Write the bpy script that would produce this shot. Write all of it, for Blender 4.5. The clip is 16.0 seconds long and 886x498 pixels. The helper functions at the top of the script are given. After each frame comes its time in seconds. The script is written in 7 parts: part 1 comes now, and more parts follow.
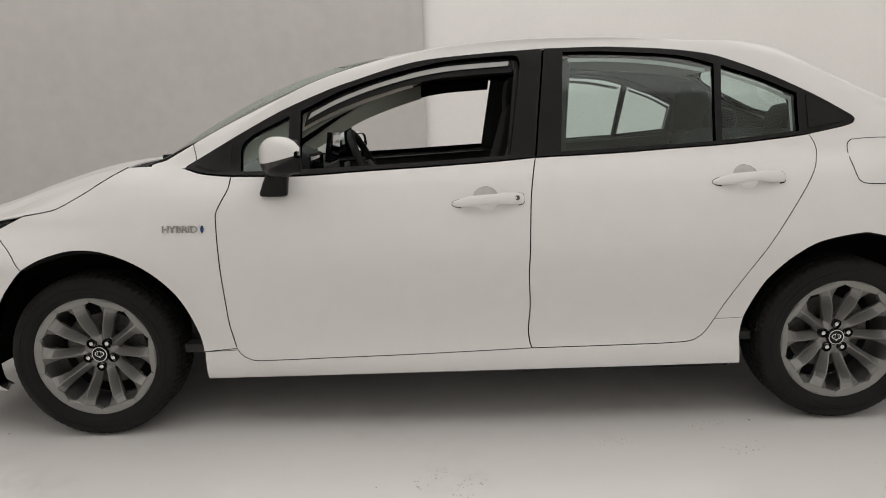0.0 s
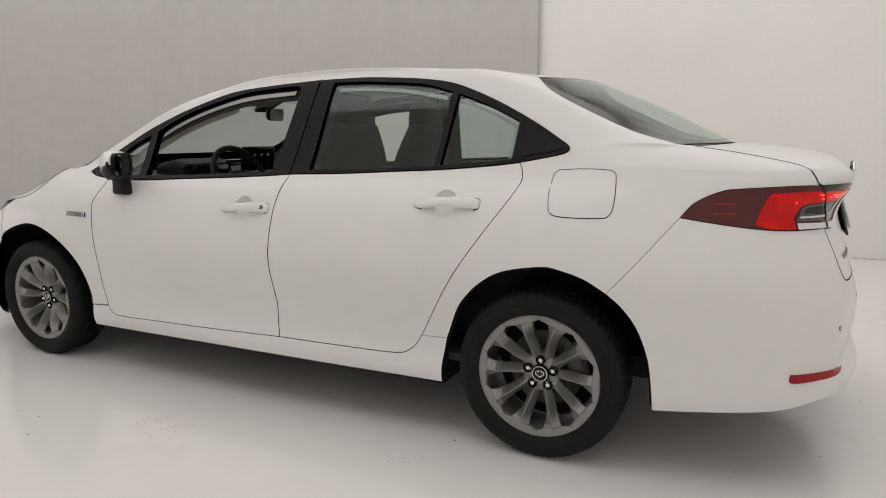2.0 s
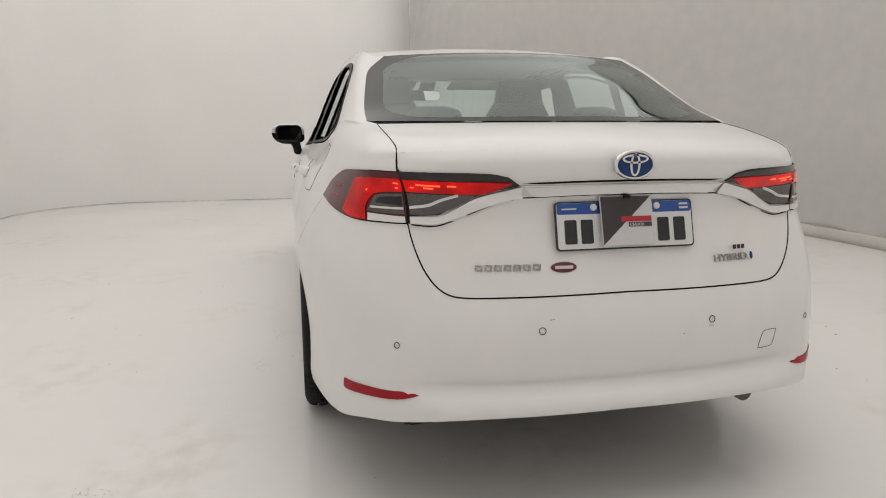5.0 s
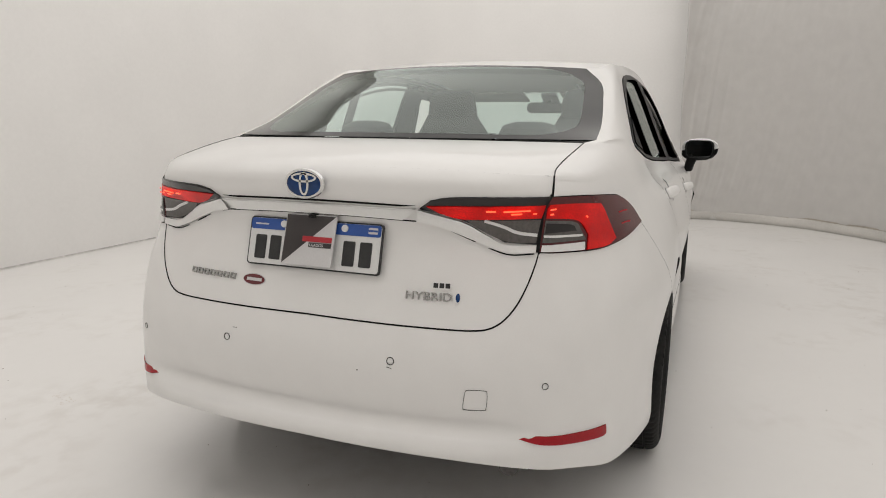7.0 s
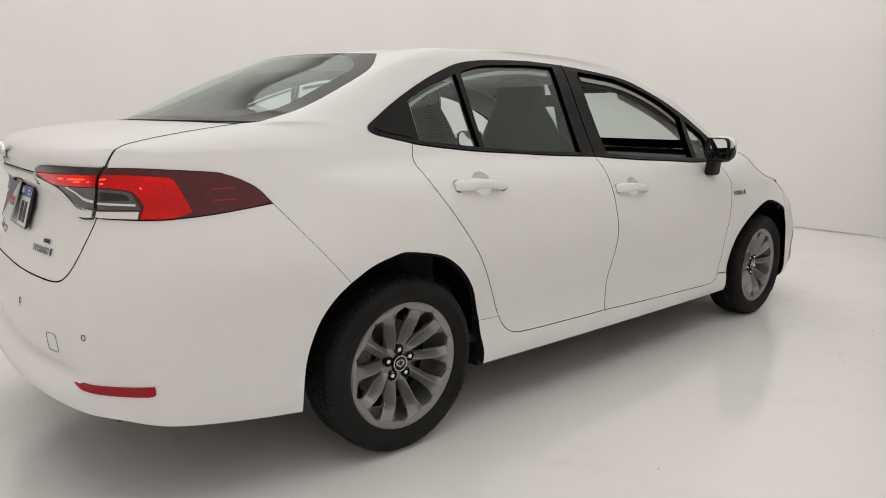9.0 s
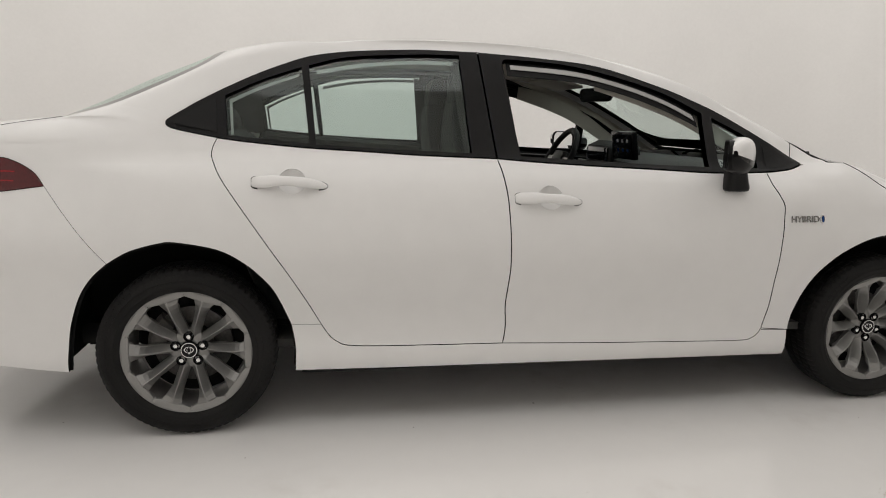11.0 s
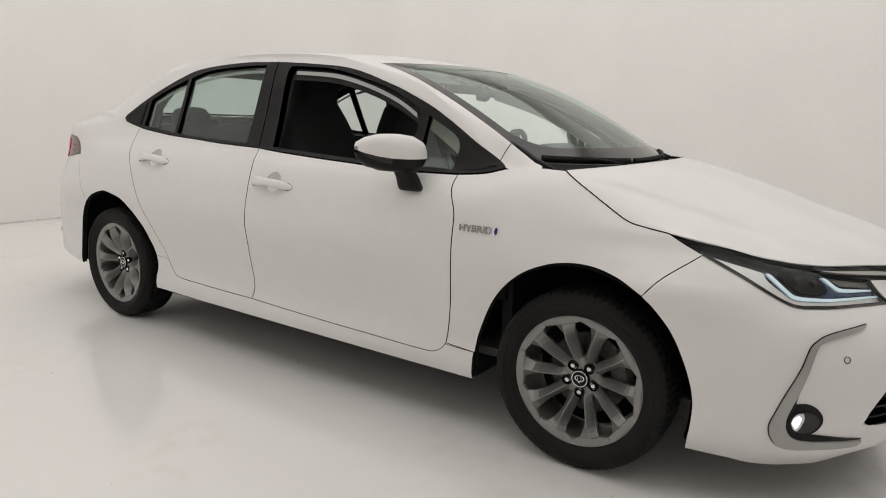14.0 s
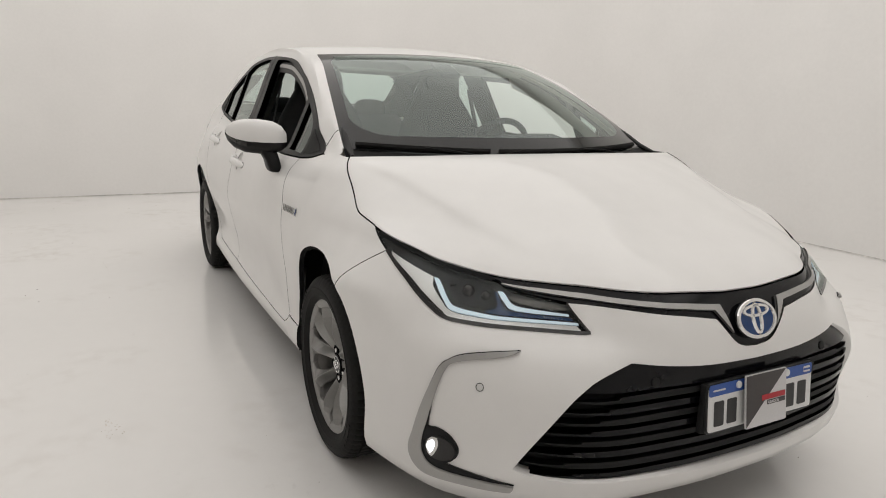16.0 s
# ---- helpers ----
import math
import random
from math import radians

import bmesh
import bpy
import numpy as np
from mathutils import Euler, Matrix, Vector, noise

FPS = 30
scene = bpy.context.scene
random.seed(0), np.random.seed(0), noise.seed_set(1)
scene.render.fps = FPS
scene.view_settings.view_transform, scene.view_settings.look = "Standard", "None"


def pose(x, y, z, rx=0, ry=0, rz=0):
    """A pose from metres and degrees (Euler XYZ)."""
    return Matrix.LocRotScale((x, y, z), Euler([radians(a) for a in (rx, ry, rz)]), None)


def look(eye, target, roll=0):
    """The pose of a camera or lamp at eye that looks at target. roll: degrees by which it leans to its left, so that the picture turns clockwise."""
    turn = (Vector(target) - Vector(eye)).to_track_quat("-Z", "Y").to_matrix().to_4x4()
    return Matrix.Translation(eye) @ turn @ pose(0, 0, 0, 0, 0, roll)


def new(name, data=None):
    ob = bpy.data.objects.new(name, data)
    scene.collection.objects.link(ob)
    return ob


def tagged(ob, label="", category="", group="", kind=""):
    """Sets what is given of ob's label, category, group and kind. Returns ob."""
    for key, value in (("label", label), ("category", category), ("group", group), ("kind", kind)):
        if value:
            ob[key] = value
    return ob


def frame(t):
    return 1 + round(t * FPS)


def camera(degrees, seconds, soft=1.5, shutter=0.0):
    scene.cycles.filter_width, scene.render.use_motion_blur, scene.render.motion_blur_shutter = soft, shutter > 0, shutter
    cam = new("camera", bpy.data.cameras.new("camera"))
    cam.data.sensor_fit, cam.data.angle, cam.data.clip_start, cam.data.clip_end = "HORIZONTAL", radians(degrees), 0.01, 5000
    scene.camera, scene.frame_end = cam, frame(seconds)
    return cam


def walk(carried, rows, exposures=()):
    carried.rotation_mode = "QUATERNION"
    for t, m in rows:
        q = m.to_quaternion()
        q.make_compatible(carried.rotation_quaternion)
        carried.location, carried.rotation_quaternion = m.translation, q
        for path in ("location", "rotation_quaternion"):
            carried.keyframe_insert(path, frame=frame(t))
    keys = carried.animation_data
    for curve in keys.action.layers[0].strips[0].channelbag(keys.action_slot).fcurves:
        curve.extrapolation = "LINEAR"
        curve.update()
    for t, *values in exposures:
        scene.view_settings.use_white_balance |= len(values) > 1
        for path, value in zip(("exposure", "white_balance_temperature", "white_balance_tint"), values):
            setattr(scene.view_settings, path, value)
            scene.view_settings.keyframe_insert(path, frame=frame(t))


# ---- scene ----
cam = camera(67.9, 16.0, soft=1.0)
PATH = [
    (0, (0.091, 3.114, 1.109), (0.086, 1.149, 0.737), -1.3),
    (0.5, (-0.412, 3.115, 1.147), (-0.241, 1.158, 0.768), -0.9),
    (1, (-0.96, 3.13, 1.109), (-0.578, 1.195, 0.774), -0.7),
    (1.5, (-1.484, 3.066, 1.117), (-0.884, 1.185, 0.793), -0.3),
    (2, (-2.004, 2.957, 1.141), (-1.15, 1.181, 0.802), -0.2),
    (2.5, (-2.44, 2.753, 1.17), (-1.352, 1.117, 0.799), -0.4),
    (3, (-2.851, 2.519, 1.177), (-1.608, 1.002, 0.786), -0.5),
    (3.5, (-3.189, 2.183, 1.138), (-1.706, 0.895, 0.764), -0.2),
    (3.7, (-3.301, 2.044, 1.154), (-1.753, 0.834, 0.78), 0.0),
    (5.8, (-4.018, 0.155, 1.115), (-2.054, 0.203, 0.742), 0.1),
    (6, (-3.997, 0.009, 1.13), (-2.034, 0.138, 0.768), 0.3),
    (6.5, (-3.923, -0.477, 1.164), (-2.001, -0.064, 0.797), 0.4),
    (7, (-3.735, -0.931, 1.155), (-1.906, -0.214, 0.781), 0.5),
    (7.5, (-3.561, -1.353, 1.146), (-1.789, -0.503, 0.77), 0.8),
    (8, (-3.316, -1.76, 1.123), (-1.696, -0.649, 0.751), 1.1),
    (8.5, (-3.003, -2.138, 1.145), (-1.528, -0.84, 0.769), 1.1),
    (9, (-2.657, -2.499, 1.114), (-1.355, -1.027, 0.741), 1.0),
    (9.5, (-2.257, -2.749, 1.123), (-1.133, -1.138, 0.749), 0.9),
    (9.7, (-2.09, -2.829, 1.136), (-1.019, -1.187, 0.742), 1.3),
    (11.8, (-0.021, -3.164, 1.109), (-0.073, -1.199, 0.743), 1.2),
    (12, (0.175, -3.155, 1.125), (0.082, -1.194, 0.744), 1.4),
    (12.5, (0.694, -3.12, 1.127), (0.219, -1.216, 0.739), 1.4),
    (13, (1.184, -3.064, 1.122), (0.467, -1.236, 0.744), 1.6),
    (13.5, (1.668, -2.943, 1.143), (0.752, -1.207, 0.759), 1.6),
    (14, (2.115, -2.764, 1.141), (1.015, -1.14, 0.751), 1.6),
    (14.5, (2.557, -2.555, 1.136), (1.378, -0.988, 0.741), 1.5),
    (15, (2.879, -2.218, 1.125), (1.499, -0.833, 0.707), 1.1),
    (15.5, (3.149, -1.834, 1.143), (1.6, -0.648, 0.704), 1.1),
    (16, (3.320, -1.449, 1.176), (1.588, -0.551, 0.734), 1.65),
]
EXPOSURES = [(0, -0.08), (1.5, -0.07), (2.5, -0.07), (3.0, 0.02), (3.5, -0.10), (6, 0.03), (7.5, 0.04), (8, 0.04), (8.5, -0.15), (9.0, 0.09), (9.5, 0.04), (12, 0.02), (13, 0.06), (14, 0.04), (14.5, 0.12), (15, 0.07), (15.5, 0.04), (16, 0.02)]
walk(cam, [(t, look(eye, target, roll)) for t, eye, target, roll in PATH], EXPOSURES)

# ---- world and light ----
world = bpy.data.worlds.new("world")
scene.world = world
world.use_nodes = True
world.node_tree.nodes["Background"].inputs[0].default_value = (1.0, 0.97, 0.94, 1)
world.node_tree.nodes["Background"].inputs[1].default_value = 0.05
scene.view_settings.exposure = 0.0
LAMP_POWER = 150.0
FILL_POWER = 12.5
LAMP_COLOR = (0.998, 0.974, 0.953)
for lx, ly, sx, sy in ((0.2, 0.0, 9.4, 7.2),):
    ld = bpy.data.lights.new("ceiling_light", "AREA")
    ld.shape, ld.size, ld.size_y, ld.energy, ld.color = "RECTANGLE", sx, sy, LAMP_POWER, LAMP_COLOR
    lo = new("ceiling_light", ld)
    lo.location = (lx, ly, 4.35)
# unseen fill rows, added along the ceiling's edges to brighten walls and car sides
for lx, ly, length, turn in ((0.2, 2.6, 8.0, 0), (0.2, -2.6, 8.0, 180), (-3.6, 0.0, 5.6, 90), (4.0, 0.0, 5.6, 270)):
    ld = bpy.data.lights.new("wall_fill_lamp", "AREA")
    ld.shape, ld.size, ld.size_y, ld.energy, ld.color = "RECTANGLE", length, 0.8, FILL_POWER * length / 8.0, LAMP_COLOR
    lo = new("wall_fill_lamp", ld)
    lo.matrix_world = Matrix.Translation((lx, ly, 4.0)) @ Matrix.Rotation(radians(turn), 4, "Z") @ Matrix.Rotation(radians(50), 4, "X")
# ---- materials ----
def mat(name, color, rough=0.5, metal=0.0, coat=0.0, grain=0.0, scale=60.0, bump=0.0, spec=0.5, sheen=0.0, big=0.0):
    """A surface with grain at two scales: grain (fine) and big (coarse) vary the colour, bump gives relief."""
    m = bpy.data.materials.new(name)
    m.use_nodes = True
    nt = m.node_tree
    b = nt.nodes["Principled BSDF"]
    b.inputs["Base Color"].default_value = (*color, 1)
    b.inputs["Roughness"].default_value = rough
    b.inputs["Metallic"].default_value = metal
    b.inputs["Coat Weight"].default_value = coat
    b.inputs["Coat Roughness"].default_value = 0.06
    b.inputs["Specular IOR Level"].default_value = spec
    b.inputs["Sheen Weight"].default_value = sheen
    if grain or bump or big:
        tc = nt.nodes.new("ShaderNodeTexCoord")
        n1 = nt.nodes.new("ShaderNodeTexNoise")
        n1.inputs["Scale"].default_value, n1.inputs["Detail"].default_value = scale, 6
        n2 = nt.nodes.new("ShaderNodeTexNoise")
        n2.inputs["Scale"].default_value, n2.inputs["Detail"].default_value = scale / 25, 4
        nt.links.new(tc.outputs["Object"], n1.inputs["Vector"])
        nt.links.new(tc.outputs["Object"], n2.inputs["Vector"])
        last = None
        for nz, amount in ((n1, grain), (n2, big)):
            if not amount:
                continue
            mr = nt.nodes.new("ShaderNodeMapRange")
            mr.inputs["From Min"].default_value, mr.inputs["From Max"].default_value = 0.3, 0.7
            mr.inputs["To Min"].default_value, mr.inputs["To Max"].default_value = 1 - amount, 1 + amount
            nt.links.new(nz.outputs["Fac"], mr.inputs["Value"])
            mul = nt.nodes.new("ShaderNodeVectorMath")
            mul.operation = "SCALE"
            if last is None:
                mul.inputs[0].default_value = color
            else:
                nt.links.new(last, mul.inputs[0])
            nt.links.new(mr.outputs["Result"], mul.inputs["Scale"])
            last = mul.outputs["Vector"]
        if last is not None:
            nt.links.new(last, b.inputs["Base Color"])
        if bump:
            bp = nt.nodes.new("ShaderNodeBump")
            bp.inputs["Strength"].default_value, bp.inputs["Distance"].default_value = bump, 0.004
            nt.links.new(n1.outputs["Fac"], bp.inputs["Height"])
            nt.links.new(bp.outputs["Normal"], b.inputs["Normal"])
    return m


def glass_mat(name, tint, gloss=1.0):
    """Thin tinted pane: clear with a Fresnel gloss."""
    m = bpy.data.materials.new(name)
    m.use_nodes = True
    nt = m.node_tree
    nt.nodes.remove(nt.nodes["Principled BSDF"])
    out = nt.nodes["Material Output"]
    tr = nt.nodes.new("ShaderNodeBsdfTransparent")
    tr.inputs[0].default_value = (*tint, 1)
    gl = nt.nodes.new("ShaderNodeBsdfGlossy")
    gl.inputs["Roughness"].default_value = 0.015
    gl.inputs["Color"].default_value = (0.88, 0.95, 0.92, 1)
    # gloss after Schlick, the same from both faces of the thin pane
    fr = nt.nodes.new("ShaderNodeLayerWeight")
    fr.inputs["Blend"].default_value = 0.5
    pw = nt.nodes.new("ShaderNodeMath")
    pw.operation = "POWER"
    pw.inputs[1].default_value = 5.0
    nt.links.new(fr.outputs["Facing"], pw.inputs[0])
    mu = nt.nodes.new("ShaderNodeMath")
    mu.operation, mu.use_clamp = "MULTIPLY_ADD", True
    mu.inputs[1].default_value, mu.inputs[2].default_value = 0.90, 0.06 * gloss
    mx = nt.nodes.new("ShaderNodeMixShader")
    nt.links.new(pw.outputs[0], mu.inputs[0])
    nt.links.new(mu.outputs[0], mx.inputs[0])
    nt.links.new(tr.outputs[0], mx.inputs[1])
    nt.links.new(gl.outputs[0], mx.inputs[2])
    nt.links.new(mx.outputs[0], out.inputs["Surface"])
    return m


def glow_mat(name, color, strength):
    m = bpy.data.materials.new(name)
    m.use_nodes = True
    b = m.node_tree.nodes["Principled BSDF"]
    b.inputs["Base Color"].default_value = (*color, 1)
    b.inputs["Emission Color"].default_value = (*color, 1)
    b.inputs["Emission Strength"].default_value = strength
    return m


PAINT = mat("white_paint", (0.835, 0.825, 0.81), 0.38, coat=0.45, grain=0.008, scale=300, big=0.012)
SEAM = mat("panel_gap", (0.012, 0.012, 0.012), 0.8, spec=0.1)
BLACK = mat("black_trim", (0.009, 0.0087, 0.0087), 0.42, grain=0.15, scale=300, bump=0.03, spec=0.18)
GLOSSBLACK = mat("gloss_black", (0.006, 0.006, 0.007), 0.12, grain=0.1, scale=30, spec=0.2)
PLASTIC = mat("black_plastic", (0.012, 0.012, 0.012), 0.6, grain=0.2, scale=500, bump=0.15, spec=0.2)
RUBBER = mat("tyre_rubber", (0.0095, 0.0090, 0.0086), 0.72, spec=0.25, grain=0.25, scale=180, bump=0.15, big=0.15)
ALLOY = mat("grey_alloy", (0.285, 0.28, 0.27), 0.40, metal=0.6, grain=0.04, scale=300, big=0.05)
STEEL = mat("brake_steel", (0.13, 0.125, 0.12), 0.55, metal=0.9, grain=0.25, scale=90)
CALIPER = mat("cast_iron", (0.17, 0.16, 0.15), 0.7, grain=0.3, scale=80, bump=0.2)
CHROME = mat("chrome", (0.74, 0.74, 0.735), 0.12, metal=1.0, grain=0.02, scale=50)
SATIN = mat("satin_silver", (0.40, 0.395, 0.385), 0.40, metal=0.6, grain=0.03, scale=200)
BLUE = mat("badge_blue", (0.01, 0.045, 0.16), 0.2, grain=0.1, scale=40, spec=0.35)
REDLENS = mat("red_lens", (0.52, 0.004, 0.004), 0.16, coat=0.05, grain=0.12, scale=220, bump=0.05, spec=0.22)
REDLENS.node_tree.nodes["Principled BSDF"].inputs["Emission Color"].default_value = (1.0, 0.01, 0.008, 1)
REDLENS.node_tree.nodes["Principled BSDF"].inputs["Emission Strength"].default_value = 0.22


def lens_glow(m):
    """Light behind a ribbed red lens: cells of a few millimetres, brighter in places."""
    nt = m.node_tree
    b = nt.nodes["Principled BSDF"]
    tc = nt.nodes.new("ShaderNodeTexCoord")
    ck = nt.nodes.new("ShaderNodeTexVoronoi")
    ck.inputs["Scale"].default_value = 210
    nz = nt.nodes.new("ShaderNodeTexNoise")
    nz.inputs["Scale"].default_value = 13
    outs = []
    for n, lo, hi, c, d in ((ck.outputs["Distance"], 0.2, 0.7, 1.25, 0.65), (nz.outputs["Fac"], 0.40, 0.70, 0.05, 0.34)):
        mr = nt.nodes.new("ShaderNodeMapRange")
        for key, v in zip(("From Min", "From Max", "To Min", "To Max"), (lo, hi, c, d)):
            mr.inputs[key].default_value = v
        nt.links.new(n, mr.inputs["Value"])
        outs.append(mr.outputs["Result"])
    for n in (ck, nz):
        nt.links.new(tc.outputs["Object"], n.inputs["Vector"])
    mul = nt.nodes.new("ShaderNodeMath")
    mul.operation = "MULTIPLY"
    nt.links.new(outs[0], mul.inputs[0])
    nt.links.new(outs[1], mul.inputs[1])
    nt.links.new(mul.outputs[0], b.inputs["Emission Strength"])


lens_glow(REDLENS)
DARKRED = mat("smoked_red_lens", (0.085, 0.008, 0.010), 0.14, coat=0.3, grain=0.2, scale=120, spec=0.3)
SMOKE = mat("smoked_lens", (0.02, 0.018, 0.018), 0.12, coat=0.2, grain=0.1, scale=60, spec=0.35)
LENSGREY = mat("grey_lens", (0.10, 0.092, 0.086), 0.2, coat=0.2, grain=0.2, scale=120, bump=0.1, spec=0.4)
WHITEPL = mat("white_plastic", (0.75, 0.75, 0.74), 0.3, grain=0.03, scale=90)
REFLECTOR = mat("red_reflector", (0.36, 0.012, 0.02), 0.2, grain=0.15, scale=300, bump=0.1, spec=0.25)
GLASS = glass_mat("window_glass", (0.80, 0.89, 0.865), 1.4)
WINDSHIELD = glass_mat("windshield_glass", (0.80, 0.90, 0.87), 2.2)
SHADEBAND = glass_mat("shade_band_glass", (0.45, 0.50, 0.49), 0.8)
CLEAR = glass_mat("clear_lens", (0.96, 0.97, 0.97), 0.3)
LAMPSILVER = mat("lamp_reflector", (0.74, 0.735, 0.725), 0.28, metal=0.45, grain=0.04, scale=160, big=0.05)
LAMPBLUE = mat("blue_lens", (0.008, 0.035, 0.11), 0.15, coat=0.2, grain=0.1, scale=90)
HOUSING = mat("lamp_housing", (0.012, 0.012, 0.014), 0.30, coat=0.1, grain=0.06, scale=60, spec=0.25)
MIRROR = mat("mirror_glass", (0.85, 0.87, 0.87), 0.02, metal=1.0)
FRIT = mat("glass_border", (0.012, 0.012, 0.012), 0.1, coat=0.1, grain=0.05, scale=60, spec=0.35)
FABRIC = mat("seat_fabric", (0.03, 0.03, 0.031), 0.9, grain=0.25, scale=700, bump=0.3, sheen=0.2, spec=0.15)
DASH = mat("dashboard_plastic", (0.025, 0.025, 0.026), 0.55, grain=0.2, scale=600, bump=0.2, spec=0.25)
LINER = mat("headliner_cloth", (0.62, 0.59, 0.53), 0.95, grain=0.06, scale=500, bump=0.2)
DARKLINER = mat("dark_liner_cloth", (0.05, 0.048, 0.045), 0.95, grain=0.1, scale=500, bump=0.2)
SCREEN = mat("dark_screen", (0.01, 0.014, 0.022), 0.08, coat=0.5)
DRL = glow_mat("daytime_light", (0.66, 0.79, 0.88), 0.24)
LITRED = glow_mat("lit_red_cell", (1.0, 0.13, 0.05), 1.15)
BRIGHTTRIM = mat("bright_trim", (0.80, 0.80, 0.79), 0.30, metal=0.55, grain=0.02, scale=120)
FOGGLOW = glow_mat("fog_light", (0.95, 0.98, 1.0), 2.2)
PLATEWHITE = mat("plate_white", (0.72, 0.72, 0.71), 0.35, grain=0.04, scale=200)
PLATEBLUE = mat("plate_blue", (0.02, 0.08, 0.33), 0.35, grain=0.08, scale=200)
INK = mat("dark_ink", (0.02, 0.02, 0.02), 0.5, grain=0.3, scale=300)
CARDRED = mat("card_red", (0.45, 0.02, 0.03), 0.45, grain=0.08, scale=200)
CARDWHITE = mat("card_white", (0.62, 0.61, 0.61), 0.35, grain=0.03, scale=200)
CARDDARK = mat("card_dark", (0.035, 0.028, 0.028), 0.35, grain=0.1, scale=200)
STICKERRED = mat("sticker_red", (0.12, 0.006, 0.012), 0.3, coat=0.4, grain=0.05, scale=200)
WALLPAINT = mat("white_wall_paint", (0.895, 0.88, 0.86), 0.75, grain=0.012, scale=35, bump=0.05, big=0.018)
CURTAIN = mat("grey_backdrop_cloth", (0.57, 0.553, 0.533), 0.85, grain=0.015, scale=220, bump=0.05, big=0.03)
HEM = mat("cloth_hem", (0.585, 0.563, 0.53), 0.85, grain=0.04, scale=60, bump=0.08, big=0.10)
STAIN = mat("stained_cloth", (0.46, 0.42, 0.36), 0.9, grain=0.10, scale=24, bump=0.08, big=0.14)
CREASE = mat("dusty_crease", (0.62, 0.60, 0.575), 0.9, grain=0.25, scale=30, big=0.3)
BADGE = mat("badge_metal", (0.34, 0.34, 0.33), 0.25, metal=1.0, grain=0.05, scale=200)
CEIL = mat("ceiling_paint", (0.82, 0.81, 0.79), 0.8, grain=0.02, scale=20)
DUST = mat("shoe_dust", (0.60, 0.555, 0.50), 0.8, grain=0.2, scale=60, big=0.1)
CRUMB = mat("dirt_crumb", (0.16, 0.11, 0.085), 0.85, grain=0.3, scale=80)
def floor_mat():
    """White epoxy: soft gloss that varies, faint scuffs and tyre dust."""
    m = mat("white_epoxy_floor", (0.875, 0.86, 0.84), 0.22, grain=0.006, scale=14, big=0.015)
    nt = m.node_tree
    b = nt.nodes["Principled BSDF"]
    b.inputs["Specular IOR Level"].default_value = 0.5
    tc = nt.nodes.new("ShaderNodeTexCoord")
    base = b.inputs["Base Color"].links[0].from_socket

    def noise_node(scale, detail, lo, hi, a, c):
        n = nt.nodes.new("ShaderNodeTexNoise")
        n.inputs["Scale"].default_value, n.inputs["Detail"].default_value = scale, detail
        nt.links.new(tc.outputs["Object"], n.inputs["Vector"])
        r = nt.nodes.new("ShaderNodeMapRange")
        for key, v in zip(("From Min", "From Max", "To Min", "To Max"), (lo, hi, a, c)):
            r.inputs[key].default_value = v
        nt.links.new(n.outputs["Fac"], r.inputs["Value"])
        return r.outputs["Result"]

    rough = noise_node(0.8, 2, 0.3, 0.7, 0.11, 0.18)
    nt.links.new(rough, b.inputs["Roughness"])
    # scuffs appear where a coarse and a fine noise are both high
    coarse = noise_node(0.9, 2, 0.58, 0.72, 0.0, 1.0)
    fine = noise_node(38, 6, 0.60, 0.75, 0.0, 0.20)
    mul = nt.nodes.new("ShaderNodeMath")
    mul.operation = "MULTIPLY"
    nt.links.new(coarse, mul.inputs[0])
    nt.links.new(fine, mul.inputs[1])
    mix = nt.nodes.new("ShaderNodeMix")
    mix.data_type = "RGBA"
    nt.links.new(mul.outputs[0], mix.inputs["Factor"])
    nt.links.new(base, mix.inputs["A"])
    mix.inputs["B"].default_value = (0.30, 0.27, 0.25, 1)
    # scattered crumbs of dirt, a few millimetres wide, in loose drifts
    vo = nt.nodes.new("ShaderNodeTexVoronoi")
    vo.inputs["Scale"].default_value = 7.0
    nt.links.new(tc.outputs["Object"], vo.inputs["Vector"])
    sep = nt.nodes.new("ShaderNodeSeparateColor")
    nt.links.new(vo.outputs["Color"], sep.inputs[0])

    def calc(op, a, c):
        n = nt.nodes.new("ShaderNodeMath")
        n.operation = op
        for k, v in enumerate((a, c)):
            if isinstance(v, (int, float)):
                n.inputs[k].default_value = v
            else:
                nt.links.new(v, n.inputs[k])
        return n.outputs[0]

    size = calc("MULTIPLY", calc("POWER", sep.outputs[1], 3.0), 0.048)
    dot = calc("LESS_THAN", vo.outputs["Distance"], size)
    drift = noise_node(0.7, 2, 0.42, 0.62, 0.0, 1.0)
    dot = calc("MULTIPLY", calc("MULTIPLY", dot, calc("LESS_THAN", sep.outputs[0], drift)), 0.75)
    mix2 = nt.nodes.new("ShaderNodeMix")
    mix2.data_type = "RGBA"
    nt.links.new(dot, mix2.inputs["Factor"])
    nt.links.new(mix.outputs["Result"], mix2.inputs["A"])
    mix2.inputs["B"].default_value = (0.12, 0.085, 0.065, 1)
    # faint brownish shoe marks
    film_ = noise_node(1.3, 3, 0.50, 0.72, 0.0, 0.26)
    smear = noise_node(9, 5, 0.45, 0.65, 0.0, 1.0)
    mix3 = nt.nodes.new("ShaderNodeMix")
    mix3.data_type = "RGBA"
    nt.links.new(calc("MULTIPLY", film_, smear), mix3.inputs["Factor"])
    nt.links.new(mix2.outputs["Result"], mix3.inputs["A"])
    mix3.inputs["B"].default_value = (0.50, 0.44, 0.38, 1)
    nt.links.new(mix3.outputs["Result"], b.inputs["Base Color"])
    return m


FLOOR = floor_mat()


